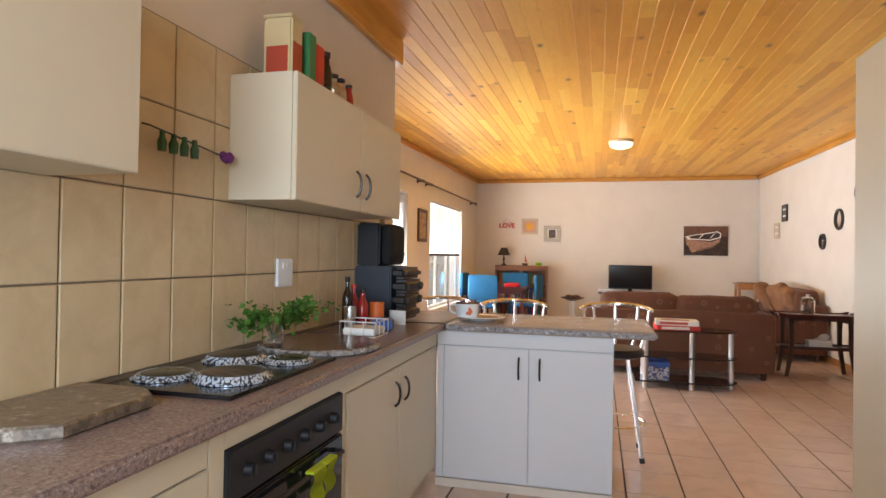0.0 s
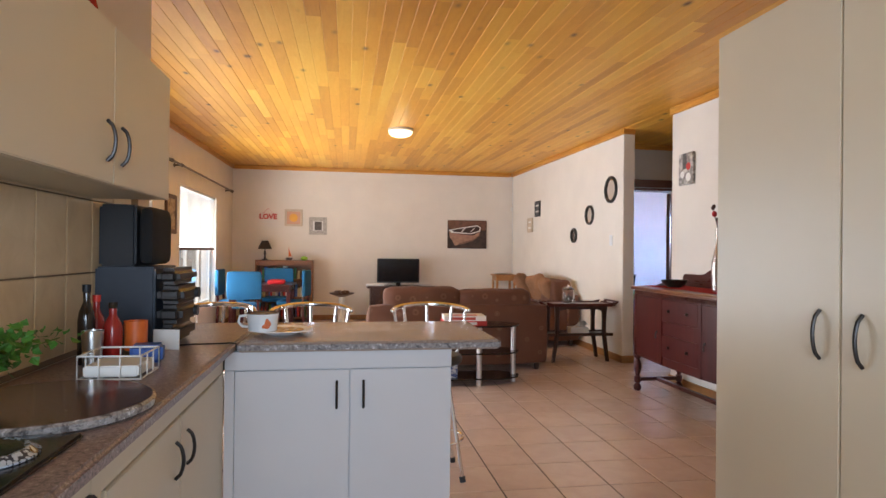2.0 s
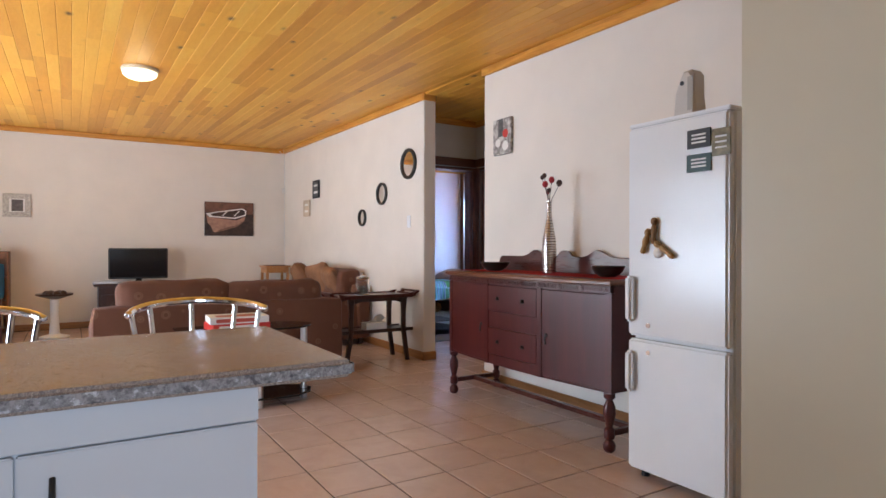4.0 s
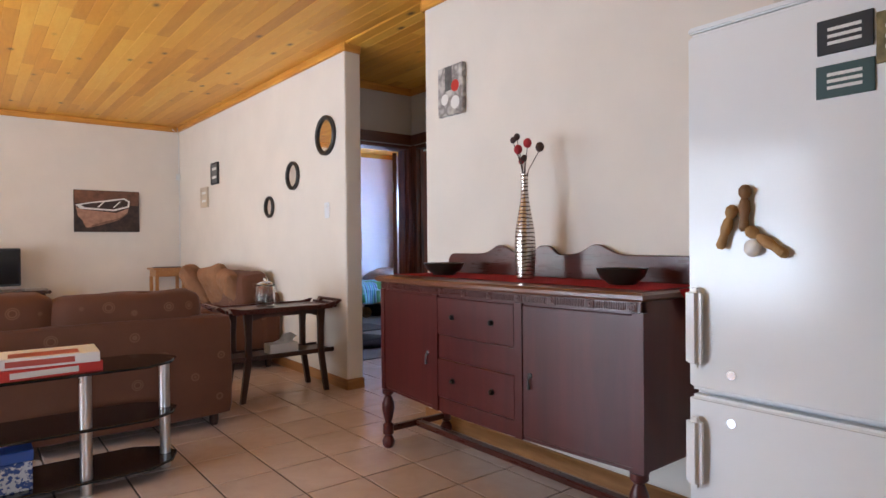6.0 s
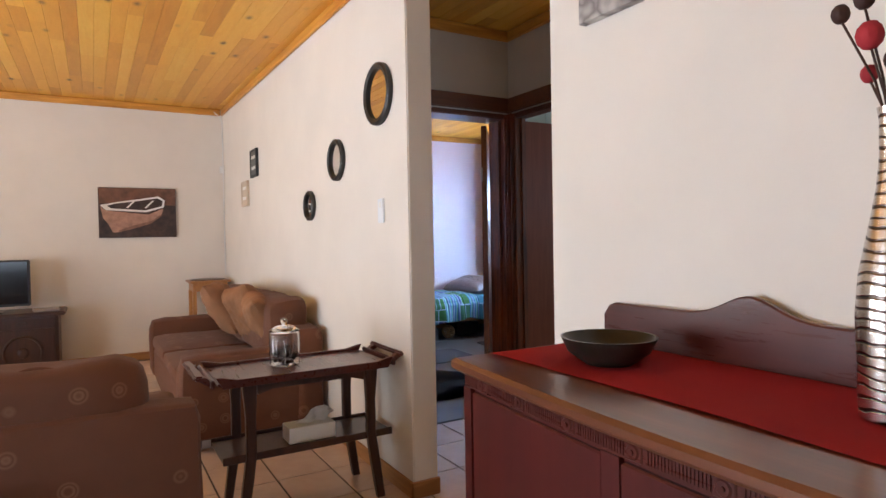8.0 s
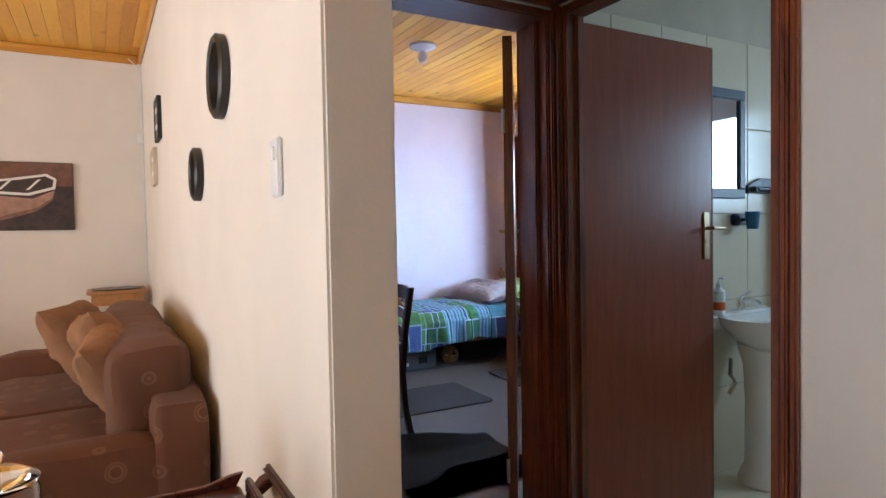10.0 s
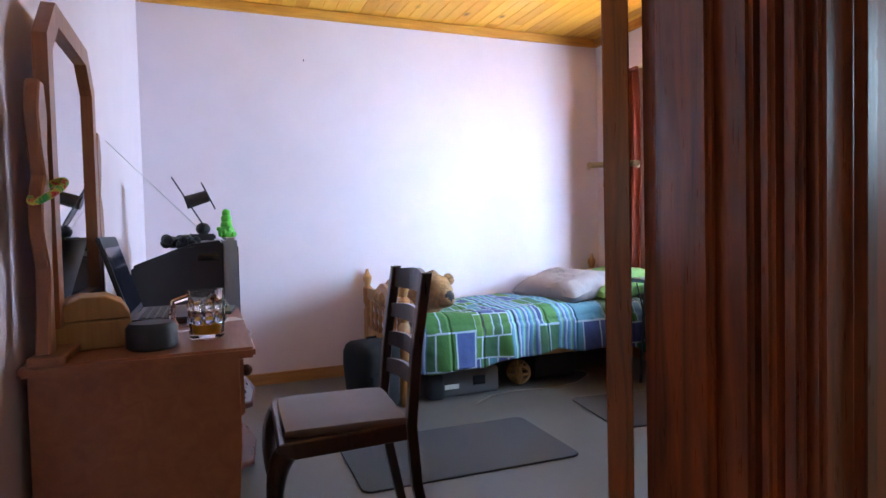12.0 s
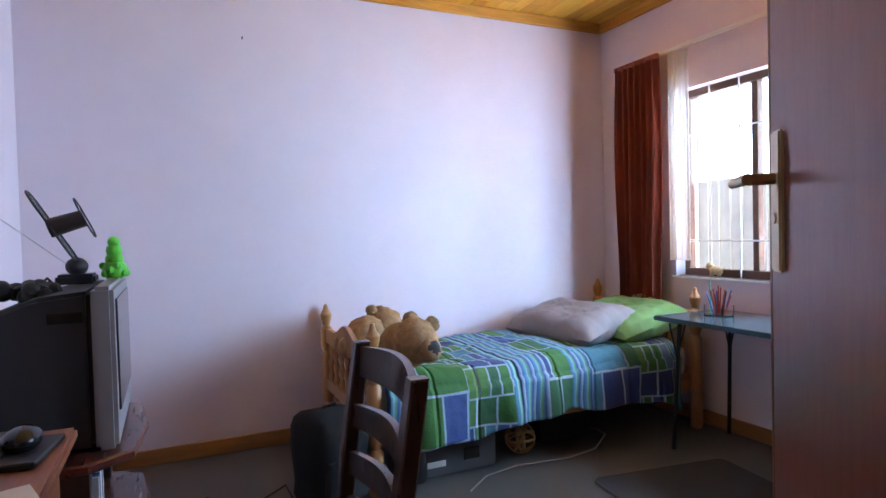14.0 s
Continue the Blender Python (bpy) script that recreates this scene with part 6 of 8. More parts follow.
def slab(y0, y1, z0, z1, back, grow=0.0, steps=12, bevel=0.0, s=None):
    """A piece whose front follows the bow; back is its rear x."""
    pts = [(bow(y0 + (y1 - y0) * k / steps) - grow, y0 + (y1 - y0) * k / steps) for k in range(steps + 1)]
    s = s or Shape()
    if back is None:
        rear = [(p[0] + 0.02 + grow, p[1]) for p in reversed(pts)]
    else:
        rear = [(back, y1), (back, y0)]
    return s.prism(pts + rear, 'z', z0, z1, bevel)


part("carcass", slab(-L + 0.02, L - 0.02, 0.335, 0.943, -0.02), M_MAHOGZ, root)
part("top", slab(-L - 0.005, L + 0.005, 0.945, 0.977, 0.0, 0.04, bevel=0.009), M_SBTOP, root)
part("frieze", slab(-L + 0.02, L - 0.02, 0.906, 0.944, None, 0.012), M_MAHOG, root, "carved frieze band")
s = Shape()
for k in range(240):
    y = -0.83 + 1.66 * k / 239
    if min(abs(y - (-0.81 + 0.173 * j)) for j in range(10)) > 0.024:
        x = bow(y) - 0.012
        s.box(x - 0.0018, x + 0.002, y - 0.0022, y + 0.0022, 0.912, 0.938, 0)
tagged(part("fluting", s, M_MAHOG, root, "carved upright fluting"), kind="stuff")
for k in range(10):
    y = -0.81 + 0.173 * k
    x = bow(y) - 0.012
    s = Shape()
    s.box(x - 0.003, x + 0.003, y - 0.019, y + 0.019, 0.908, 0.942, 0.002)
    s.rod((x - 0.002, y, 0.925), (x - 0.006, y, 0.925), 0.015, 0.011, 18)
    s.rod((x - 0.006, y, 0.925), (x - 0.009, y, 0.925), 0.005, n=10)
    part("rosette", s, M_MAHOG, root, "carved round rosette")
# doors at the ends, drawers in the middle
for y0, y1, hy in ((-0.805, -0.312, -0.35), (0.312, 0.8, 0.35)):
    d = part("door", slab(y0, y1, 0.35, 0.897, None, 0.01, bevel=0.004), M_MAHOGZ, root)
    s = Shape()
    x = bow(hy) - 0.01
    s.lathe([(0.012, 0.0), (0.012, 0.004), (0.006, 0.007), (0, 0.007)], (x, hy, 0.61), 14, Matrix.Rotation(radians(-90), 4, 'Y'))
    s.tube([(x - 0.008, hy, 0.61), (x - 0.013, hy, 0.59), (x - 0.011, hy, 0.555)], [0.004, 0.004, 0.007], 8)
    part("drop_pull", s, M_PEWTER, d, "small dark drop pull")
for z0, z1 in ((0.715, 0.897), (0.41, 0.597)):
    d = part("drawer", slab(-0.262, 0.258, z0, z1, None, 0.012, bevel=0.004), M_MAHOGZ, root)
    for hy in (-0.13, 0.14):
        s = Shape()
        s.ball((bow(hy) - 0.02, hy, (z0 + z1) / 2), 0.011)
        s.rod((bow(hy) - 0.011, hy, (z0 + z1) / 2), (bow(hy) - 0.014, hy, (z0 + z1) / 2), 0.015, n=14)
        part("knob", s, M_PEWTER, d, "small dark knob")
part("drawer_rail", slab(-0.262, 0.258, 0.602, 0.71, None, 0.006), M_MAHOGZ, root)
part("bottom_rail", slab(-0.262, 0.258, 0.337, 0.405, None, 0.006), M_MAHOGZ, root)
for y, w in ((-L + 0.031, 0.022), (-0.287, 0.021), (0.285, 0.023), (L - 0.036, 0.019)):
    part("stile", slab(y - w, y + w, 0.337, 0.904, None, 0.013, 3), M_MAHOGZ, root)
PROF = [(0.022, 0.0), (0.034, 0.015), (0.036, 0.04), (0.026, 0.06), (0.018, 0.068), (0.03, 0.08), (0.03, 0.13), (0.018, 0.142), (0.024, 0.165), (0.036, 0.22), (0.034, 0.255), (0.022, 0.285), (0.018, 0.295), (0.033, 0.31), (0.033, 0.334)]
for x in (-0.48, -0.06):
    for y in (-L + 0.045, L - 0.045):
        s = Shape()
        s.lathe(PROF, (x, y, 0), 20)
        part("leg", s, M_MAHOGZ, root, "turned baluster leg")
for y in (-L + 0.045, L - 0.045):
    s = Shape()
    s.box(-0.46, -0.08, y - 0.015, y + 0.015, 0.088, 0.122, 0.004)
    part("stretcher", s, M_MAHOG, root)
s = Shape()
s.box(-0.3, -0.255, -L + 0.061, L - 0.061, 0.088, 0.12, 0.004)
part("stretcher", s, M_MAHOG, root)
pts = [(-L + 0.05, 0.977)]
for k in range(81):
    y = -L + 0.05 + (2 * L - 0.1) * k / 80
    v = y - 0.03
    h = 0.118 + 0.05 * math.exp(-((abs(v) - 0.325) / 0.085) ** 2) + 0.045 * math.exp(-(v / 0.07) ** 4) - 0.035 * max(0.0, (abs(y) - L + 0.09) / 0.04) ** 2
    pts.append((y, 0.977 + h))
pts.append((L - 0.05, 0.977))
s = Shape()
s.prism(pts, 'x', -0.035, -0.012, 0.004)
part("back_board", s, M_MAHOG, root, "scalloped upstand at the back")

# red runner
s = Shape()
tmp = bmesh.new()
rows = []
n = 40
for i in range(n + 1):
    y = -0.89 + 1.78 * i / n
    rows.append([tmp.verts.new((-0.05 - 0.38 * j / 6 + 0.012 * math.sin(3 * y), y * 0.94, 0.9795 + 0.0012 * math.sin(9 * y + j))) for j in range(7)])
for i in range(n):
    for j in range(6):
        tmp.faces.new((rows[i][j], rows[i][j + 1], rows[i + 1][j + 1], rows[i + 1][j]))
a = [tmp.verts.new((-0.05 - 0.26 * j / 6, -0.872, 0.978)) for j in range(7)]
low = tmp.verts.new((-0.16, -0.877, 0.83))
for j in range(6):
    tmp.faces.new((a[j], a[j + 1], low))
bmesh.ops.solidify(tmp, geom=tmp.faces[:], thickness=0.002)
s.merge(tmp)
single("table_runner", s, M_RED, "red felt runner along the sideboard, one end hanging", "table runner", (2.86, 4.51, 0.0015))


def vase_metal():
    n = Nodes("hammered_silver")
    w = n.add("ShaderNodeTexWave", Vector=n.co, Scale=17.0, Distortion=4.5, Detail=1.5)
    w.bands_direction = 'Z'
    line = n.ramp(w.outputs["Fac"], [(0.0, (0, 0, 0)), (0.13, (0.1, 0.1, 0.1)), (0.22, (1, 1, 1))])
    n.bump(line, 0.6, 0.004)
    return n.out(n.mix(line, (0.08, 0.06, 0.05), (0.66, 0.6, 0.55)), 0.24, 1.0)


root = thing("vase", (2.645, 4.5, 0.982), "tall silver bottle vase with wavy dark bands", "vase")
s = Shape()
s.lathe([(0.04, 0), (0.046, 0.004), (0.049, 0.1), (0.051, 0.17), (0.046, 0.24), (0.031, 0.32), (0.021, 0.38), (0.017, 0.43), (0.017, 0.49), (0.02, 0.51), (0.015, 0.51), (0.012, 0.45), (0, 0.45)], n=32)
part("body", s, vase_metal(), root)
root = thing("dried_flowers", (2.645, 4.5, 1.44), "dried stems with dark pods and red heads", "flowers")
M_POD = plain("dark_seed_pod", (0.05, 0.018, 0.012), 0.7, vary=0.4)
M_REDPOD = plain("red_flower_head", (0.4, 0.02, 0.03), 0.75, vary=0.3, relief=0.4)
for dy, dx, dz, r, mt in ((0.076, 0.0, 0.215, 0.015, M_POD), (0.03, -0.02, 0.222, 0.016, M_POD), (-0.012, 0.01, 0.187, 0.021, M_REDPOD), (0.022, -0.02, 0.157, 0.021, M_REDPOD), (-0.101, 0.0, 0.155, 0.021, M_POD), (0.041, 0.02, 0.108, 0.014, M_REDPOD), (-0.008, -0.01, 0.116, 0.015, M_POD)):
    s = Shape()
    s.tube([(0, 0, 0.0), (dx * 0.3, dy * 0.3, dz * 0.45), (dx, dy, dz)], 0.0022, 5)
    st = part("stem", s, M_DARKWOOD, root)
    s = Shape()
    s.ball((dx, dy, dz + r * 0.6), r, 1, 1, 1.15, 10)
    part("head", s, mt, st)
for y, x, r in ((5.08, 2.6, 0.115), (3.93, 2.62, 0.104)):
    s = Shape()
    s.lathe([(r * 0.5, 0.0), (r * 0.55, 0.004), (r * 0.85, 0.03), (r, 0.065), (r * 0.95, 0.065), (r * 0.8, 0.034), (r * 0.5, 0.012), (0, 0.012)], n=36)
    single("bowl", s, plain("black_bronze_bowl", (0.035, 0.03, 0.022), 0.3, 0.4, vary=0.2), "wide dark lacquered bowl on the red runner", "bowl", (x, y, 0.982), group="bowls on the sideboard")

# ---- bedroom ----
root = thing("dressing_table", (3.06, 8.82, 0), "orange-brown veneered dressing table with shaped ends", "dresser")
s = Shape()
s.box(0.0, 0.47, -0.43, 0.43, 0.81, 0.835, 0.006, 2)
part("top", s, M_DRESSER, root)
for y in (-0.4, 0.37):
    s = Shape()
    s.prism([(0.01, 0.0), (0.4, 0.0), (0.4, 0.1), (0.37, 0.2), (0.37, 0.34), (0.425, 0.46), (0.435, 0.6), (0.435, 0.809), (0.01, 0.809)], 'y', y, y + 0.025, 0.002)
    part("end_panel", s, M_DRESSER, root)
s = Shape()
s.box(0.02, 0.03, -0.374, 0.369, 0.1, 0.809, 0)
part("back_panel", s, M_DRESSER, root)
for y0, y1, z0, z1 in ((-0.37, -0.005, 0.66, 0.8), (0.005, 0.365, 0.66, 0.8)):
    s = Shape()
    s.box(0.05, 0.445, y0, y1, z0, z1, 0.004, 2)
    d = part("drawer", s, M_DRESSER, root)
    s = Shape()
    s.ball((0.46, (y0 + y1) / 2, (z0 + z1) / 2), 0.016)
    part("knob", s, M_DARKWOOD, d)

M_REDPINE = wood("red_brown_pine", (0.22, 0.07, 0.025), (0.38, 0.14, 0.05), 'z', 0.36, knots=0.4, coat=0.2)
root = thing("dresser_mirror", (3.09, 8.8, 0.835), "arched pine swing mirror on shaped posts", "mirror")
OUTER = [(-0.3, 0.06), (0.3, 0.06), (0.3, 0.72), (0.2, 0.82), (-0.2, 0.82), (-0.3, 0.72)]
INNER = [(-0.25, 0.11), (0.25, 0.11), (0.25, 0.695), (0.175, 0.77), (-0.175, 0.77), (-0.25, 0.695)]
tmp = bmesh.new()
rings = []
for pts, x in ((OUTER, 0.0), (OUTER, 0.03), (INNER, 0.03), (INNER, 0.0)):
    rings.append([tmp.verts.new((x, a, b)) for a, b in pts])
for a, b in zip(rings, rings[1:] + rings[:1]):
    for k in range(6):
        tmp.faces.new((a[k], a[(k + 1) % 6], b[(k + 1) % 6], b[k]))
s = Shape()
s.merge(tmp)
part("frame", s, M_REDPINE, root)
s = Shape()
s.prism(INNER, 'x', 0.006, 0.014)
part("mirror_glass", s, M_MIRROR, root, "silvered mirror glass")
for sg in (-1, 1):
    s = Shape()
    w = [(0.335, 0.0), (0.4, 0.0), (0.375, 0.1), (0.36, 0.2), (0.4, 0.28), (0.39, 0.36), (0.36, 0.4), (0.385, 0.46), (0.4, 0.53), (0.375, 0.6), (0.34, 0.6), (0.32, 0.53), (0.335, 0.46), (0.33, 0.4), (0.32, 0.33), (0.335, 0.2)]
    s.prism([(sg * a, b) for a, b in w], 'x', 0.0, 0.028, 0.004)
    part("post", s, M_REDPINE, root, "wavy shaped pine post")
s = Shape()
s.box(-0.01, 0.06, -0.42, 0.42, 0.0, 0.02, 0.004)
part("base_bar", s, M_REDPINE, root)
s = Shape()
rnd = random.Random(4)
for k in range(40):
    a = 2 * math.pi * k / 40
    s.ball((3.125 + 0.03 * math.cos(a), 8.42 + 0.055 * math.sin(a), 1.2 + 0.025 * math.sin(a + 0.6)), 0.008, n=6)
single("bead_necklace", s, abstract("mixed_beads", (0.5, 0.03, 0.03), (0.5, 0.45, 0.05), (0.05, 0.35, 0.08), 60), "coloured bead string hung on the mirror post", "beads")

s = Shape()
root = thing("wooden_box", (3.17, 8.61, 0.835), "pale wooden chest with a rounded lid", "box", turn=8)
s.prism([(-0.078, 0.0), (0.078, 0.0), (0.078, 0.066), (-0.078, 0.066)], 'y', -0.07, 0.07, 0.003)
part("chest", s, M_BEIGEWOOD, root)
s = Shape()
s.prism([(0.078, 0.068), (0.076, 0.08), (0.06, 0.107), (0.026, 0.124), (-0.026, 0.124), (-0.06, 0.107), (-0.076, 0.08), (-0.078, 0.068)], 'y', -0.07, 0.07, 0.003)
part("lid", s, M_BEIGEWOOD, root)
s = Shape()
s.lathe([(0.05, 0), (0.056, 0.006), (0.056, 0.05), (0.048, 0.062), (0, 0.062)], n=28)
single("desk_speaker", s, M_BLACK, "small round black speaker on the dressing table", "speaker", (3.305, 8.495, 0.835))

root = thing("glass_mug", (3.425, 8.575, 0.835), "dimpled glass beer mug with some orange drink", "mug")
s = Shape()
s.lathe([(0.036, 0), (0.042, 0.006), (0.044, 0.05), (0.044, 0.125), (0.041, 0.125), (0.039, 0.05), (0.034, 0.014), (0, 0.014)], n=28)
mugp = part("mug", s, M_GLASS, root)
s = Shape()
for z in (0.05, 0.085):
    for k in range(9):
        a = 2 * math.pi * k / 9
        s.ball((0.0375 * math.cos(a), 0.0375 * math.sin(a), z), 0.0115, 1, 1, 1.2, 8)
tagged(part("dimpled_side", s, M_GLASS, root), kind="stuff")
s = Shape()
s.tube([(-0.04, -0.012, 0.11), (-0.075, -0.02, 0.1), (-0.08, -0.022, 0.06), (-0.065, -0.02, 0.03), (-0.04, -0.012, 0.03)], 0.008)
part("handle", s, M_GLASS, root)
s = Shape()
s.lathe([(0.033, 0.015), (0.037, 0.04), (0, 0.04)], n=24)
part("drink", s, plain("orange_drink", (0.75, 0.35, 0.02), 0.2, relief=0), root, "orange drink")

root = thing("laptop", (3.31, 9.03, 0.835), "open black laptop on the dressing table", "laptop")
s = Shape()
s.box(-0.09, 0.13, -0.17, 0.17, 0.002, 0.022, 0.004, 2)
base = part("keyboard_base", s, M_PEWTER, root)
s = Shape()
for i in range(4):
    for j in range(12):
        s.box(-0.07 + 0.022 * i, -0.052 + 0.022 * i, -0.155 + 0.026 * j, -0.133 + 0.026 * j, 0.0222, 0.0242, 0)
tagged(part("keys", s, M_BLACK, base), kind="stuff")
s = Shape()
m = Matrix.Translation((-0.09, 0, 0.02)) @ Matrix.Rotation(radians(-17), 4, 'Y')
s.box(-0.008, 0.004, -0.17, 0.17, 0.0, 0.255, 0.004, 2, m)
lid = part("lid", s, M_BLACK, root)
s = Shape()
s.box(0.0045, 0.0055, -0.155, 0.155, 0.02, 0.22, 0, 1, m)
part("screen", s, plain("laptop_screen", (0.02, 0.025, 0.05), 0.12, relief=0), lid, "dark glossy screen")
root = thing("mouse", (3.46, 9.12, 0.847), "black and silver computer mouse", "computer mouse")
s = Shape()
s.ball((0, 0, 0.012), 0.032, 1.0, 1.7, 0.75, 16)
part("shell", s, M_GLOSSBLACK, root)
s = Shape()
s.box(-0.06, 0.06, -0.04, 0.04, 0, 0.001, 0)
single("paper_slip", s, M_PAPER, "loose white paper slip on the dressing table", "paper", (3.46, 8.88, 0.836), 20)
s = Shape()
s.box(-0.05, 0.07, -0.08, 0.08, 0, 0.012, 0.003)
single("notebook", s, M_BLACK, "black notebook under the mouse", "notebook", (3.44, 9.1, 0.835), -8)

# television, its stand and what lies on it
root = thing("tv_stand", (3.33, 10.08, 0), "dark glossy stand with shelves of discs", "tv stand")
for z in (0.03, 0.3, 0.57):
    s = Shape()
    s.prism([(-0.26, -0.36), (0.16, -0.36), (0.27, -0.28), (0.3, 0.0), (0.27, 0.28), (0.16, 0.36), (-0.26, 0.36)], 'z', z, z + 0.03, 0.006)
    part("shelf", s, M_MAHOG, root)
for y in (-0.3, 0.3):
    for z0, z1 in ((0.0, 0.03), (0.06, 0.3), (0.33, 0.57)):
        s = Shape()
        s.box(-0.2, 0.16, y - 0.015, y + 0.015, z0, z1, 0.004)
        part("side", s, M_DARKWOOD, root)
rnd = random.Random(8)
for z in (0.06, 0.33):
    for k in range(8):
        s = Shape()
        s.box(-0.07, 0.07, -0.007, 0.007, 0, 0.185, 0.001)
        single("disc_case", s, rnd.choice([M_BLACK, M_BLUE, M_STEREO, M_PAPER]), "upright disc case in the stand", "disc case", (3.43, 9.86 + 0.016 * k + rnd.uniform(0, 0.003), z), group="disc cases in the stand")
root = thing("box_television", (3.56, 10.13, 0.6), "bulky silver and black box television", "television")
s = Shape()
s.box(-0.06, 0.0, -0.31, 0.31, 0.0, 0.48, 0.012, 2)
front = part("front_frame", s, plain("silver_grey_plastic", (0.3, 0.3, 0.32), 0.4), root, "silver grey front frame")
s = Shape()
s.box(0.0, 0.006, -0.255, 0.255, 0.1, 0.44, 0.004, 2)
part("screen", s, plain("grey_tube_glass", (0.05, 0.055, 0.055), 0.08, relief=0), front, "dark grey tube")
s = Shape()
tmp = bmesh.new()
A = [(-0.061, -0.3, 0.01), (-0.061, 0.3, 0.01), (-0.061, 0.3, 0.47), (-0.061, -0.3, 0.47)]
Bq = [(-0.2, -0.3, 0.01), (-0.2, 0.3, 0.01), (-0.2, 0.3, 0.455), (-0.2, -0.3, 0.455)]
Cq = [(-0.45, -0.2, 0.03), (-0.45, 0.2, 0.03), (-0.45, 0.2, 0.36), (-0.45, -0.2, 0.36)]
rings = [[tmp.verts.new(p) for p in q] for q in (A, Bq, Cq)]
for a, b in zip(rings, rings[1:]):
    for k in range(4):
        tmp.faces.new((a[k], a[(k + 1) % 4], b[(k + 1) % 4], b[k]))
tmp.faces.new(rings[0])
tmp.faces.new(rings[-1])
bmesh.ops.recalc_face_normals(tmp, faces=tmp.faces)
bmesh.ops.bevel(tmp, geom=tmp.edges[:], offset=0.012, segments=2, affect='EDGES')
s.merge(tmp)
part("rear_housing", s, M_BLACK, root)
for y in (-0.302,):
    s = Shape()
    s.box(-0.17, -0.08, y - 0.003, y + 0.002, 0.38, 0.41, 0.002)
    part("vent", s, M_GLOSSBLACK, root, "dark vent slot")

root = thing("indoor_aerial", (3.415, 10.29, 1.066), "indoor television aerial with a smoky panel and one long rod", "aerial", turn=0)
s = Shape()
s.box(-0.06, 0.06, -0.06, 0.06, 0.0, 0.034, 0.008, 2)
part("base", s, M_BLACK, root)
s = Shape()
s.ball((0, 0, 0.06), 0.036, 1.0, 1.3, 0.9, 16)
part("swivel", s, M_BLACK, root)


def stadium(c, along, across, length, width, n=12):
    """Points of a long loop with round ends."""
    out = []
    for sg in (1, -1):
        for k in range(n + 1):
            a = math.pi * (k / n) * 1.0 - math.pi / 2
            p = (length / 2 - width / 2) + width / 2 * math.cos(a)
            out.append(Vector(c) + Vector(along) * (sg * p) + Vector(across) * (sg * width / 2 * math.sin(a)))
    return out


up, out = Vector((-0.5, 0, 0.866)), Vector((0.95, 0, 0.31))
mid = Vector((0.01, 0, 0.065)) + up * 0.155
pts = stadium(mid, up, (0, 1, 0), 0.29, 0.11)
s = Shape()
s.tube(pts, 0.004, 6, True)
part("panel_rim", s, M_BLACK, root)
tmp = bmesh.new()
tmp.faces.new([tmp.verts.new(p) for p in pts])
bmesh.ops.solidify(tmp, geom=tmp.faces[:], thickness=0.003)
s = Shape()
s.merge(tmp)
part("panel", s, plain("smoky_plastic", (0.2, 0.19, 0.22), 0.2), root, "smoky plastic panel")
s = Shape()
s.rod(mid - out * 0.012, mid + out * 0.1, 0.034, 0.03, 20)
part("tuner_drum", s, plain("dark_brown_plastic", (0.03, 0.018, 0.015), 0.4), root)
s = Shape()
s.tube(stadium(mid + out * 0.103, (-0.42, 0, 0.91), (0, 1, 0), 0.15, 0.1), 0.003, 6, True)
part("loop", s, M_BLACK, root)
s = Shape()
s.tube([(-0.02, 0, 0.06), (-0.36, -0.52, 0.43)], 0.0016, 6)
part("rod", s, M_STEEL, root)
s = Shape()
rnd = random.Random(3)
for k in range(14):
    s.ball((rnd.uniform(-0.09, 0.09), rnd.uniform(-0.05, 0.05), rnd.uniform(0.02, 0.05)), rnd.uniform(0.018, 0.03), n=8)
s.tube([(0.02, 0, 0.03), (0.06, 0.05, 0.07), (0.1, 0.02, 0.03), (0.05, -0.05, 0.06), (-0.06, -0.04, 0.03)], 0.005)
single("game_controller", s, M_BLACK, "black game controllers with tangled leads", "controller", (3.3, 10.02, 1.03))
s = Shape()
for z, r in ((0.025, 0.042), (0.06, 0.032), (0.095, 0.028), (0.125, 0.022)):
    s.ball((0, 0, z), r, n=10)
for k in range(10):
    a = k * 0.63
    s.ball((0.038 * math.cos(a), 0.038 * math.sin(a), 0.012 + 0.014 * (k % 3)), 0.014, n=6)
single("green_figurine", s, plain("bright_green_resin", (0.12, 0.62, 0.05), 0.35), "bright green figurine on the television", "figurine", (3.53, 10.32, 1.083))

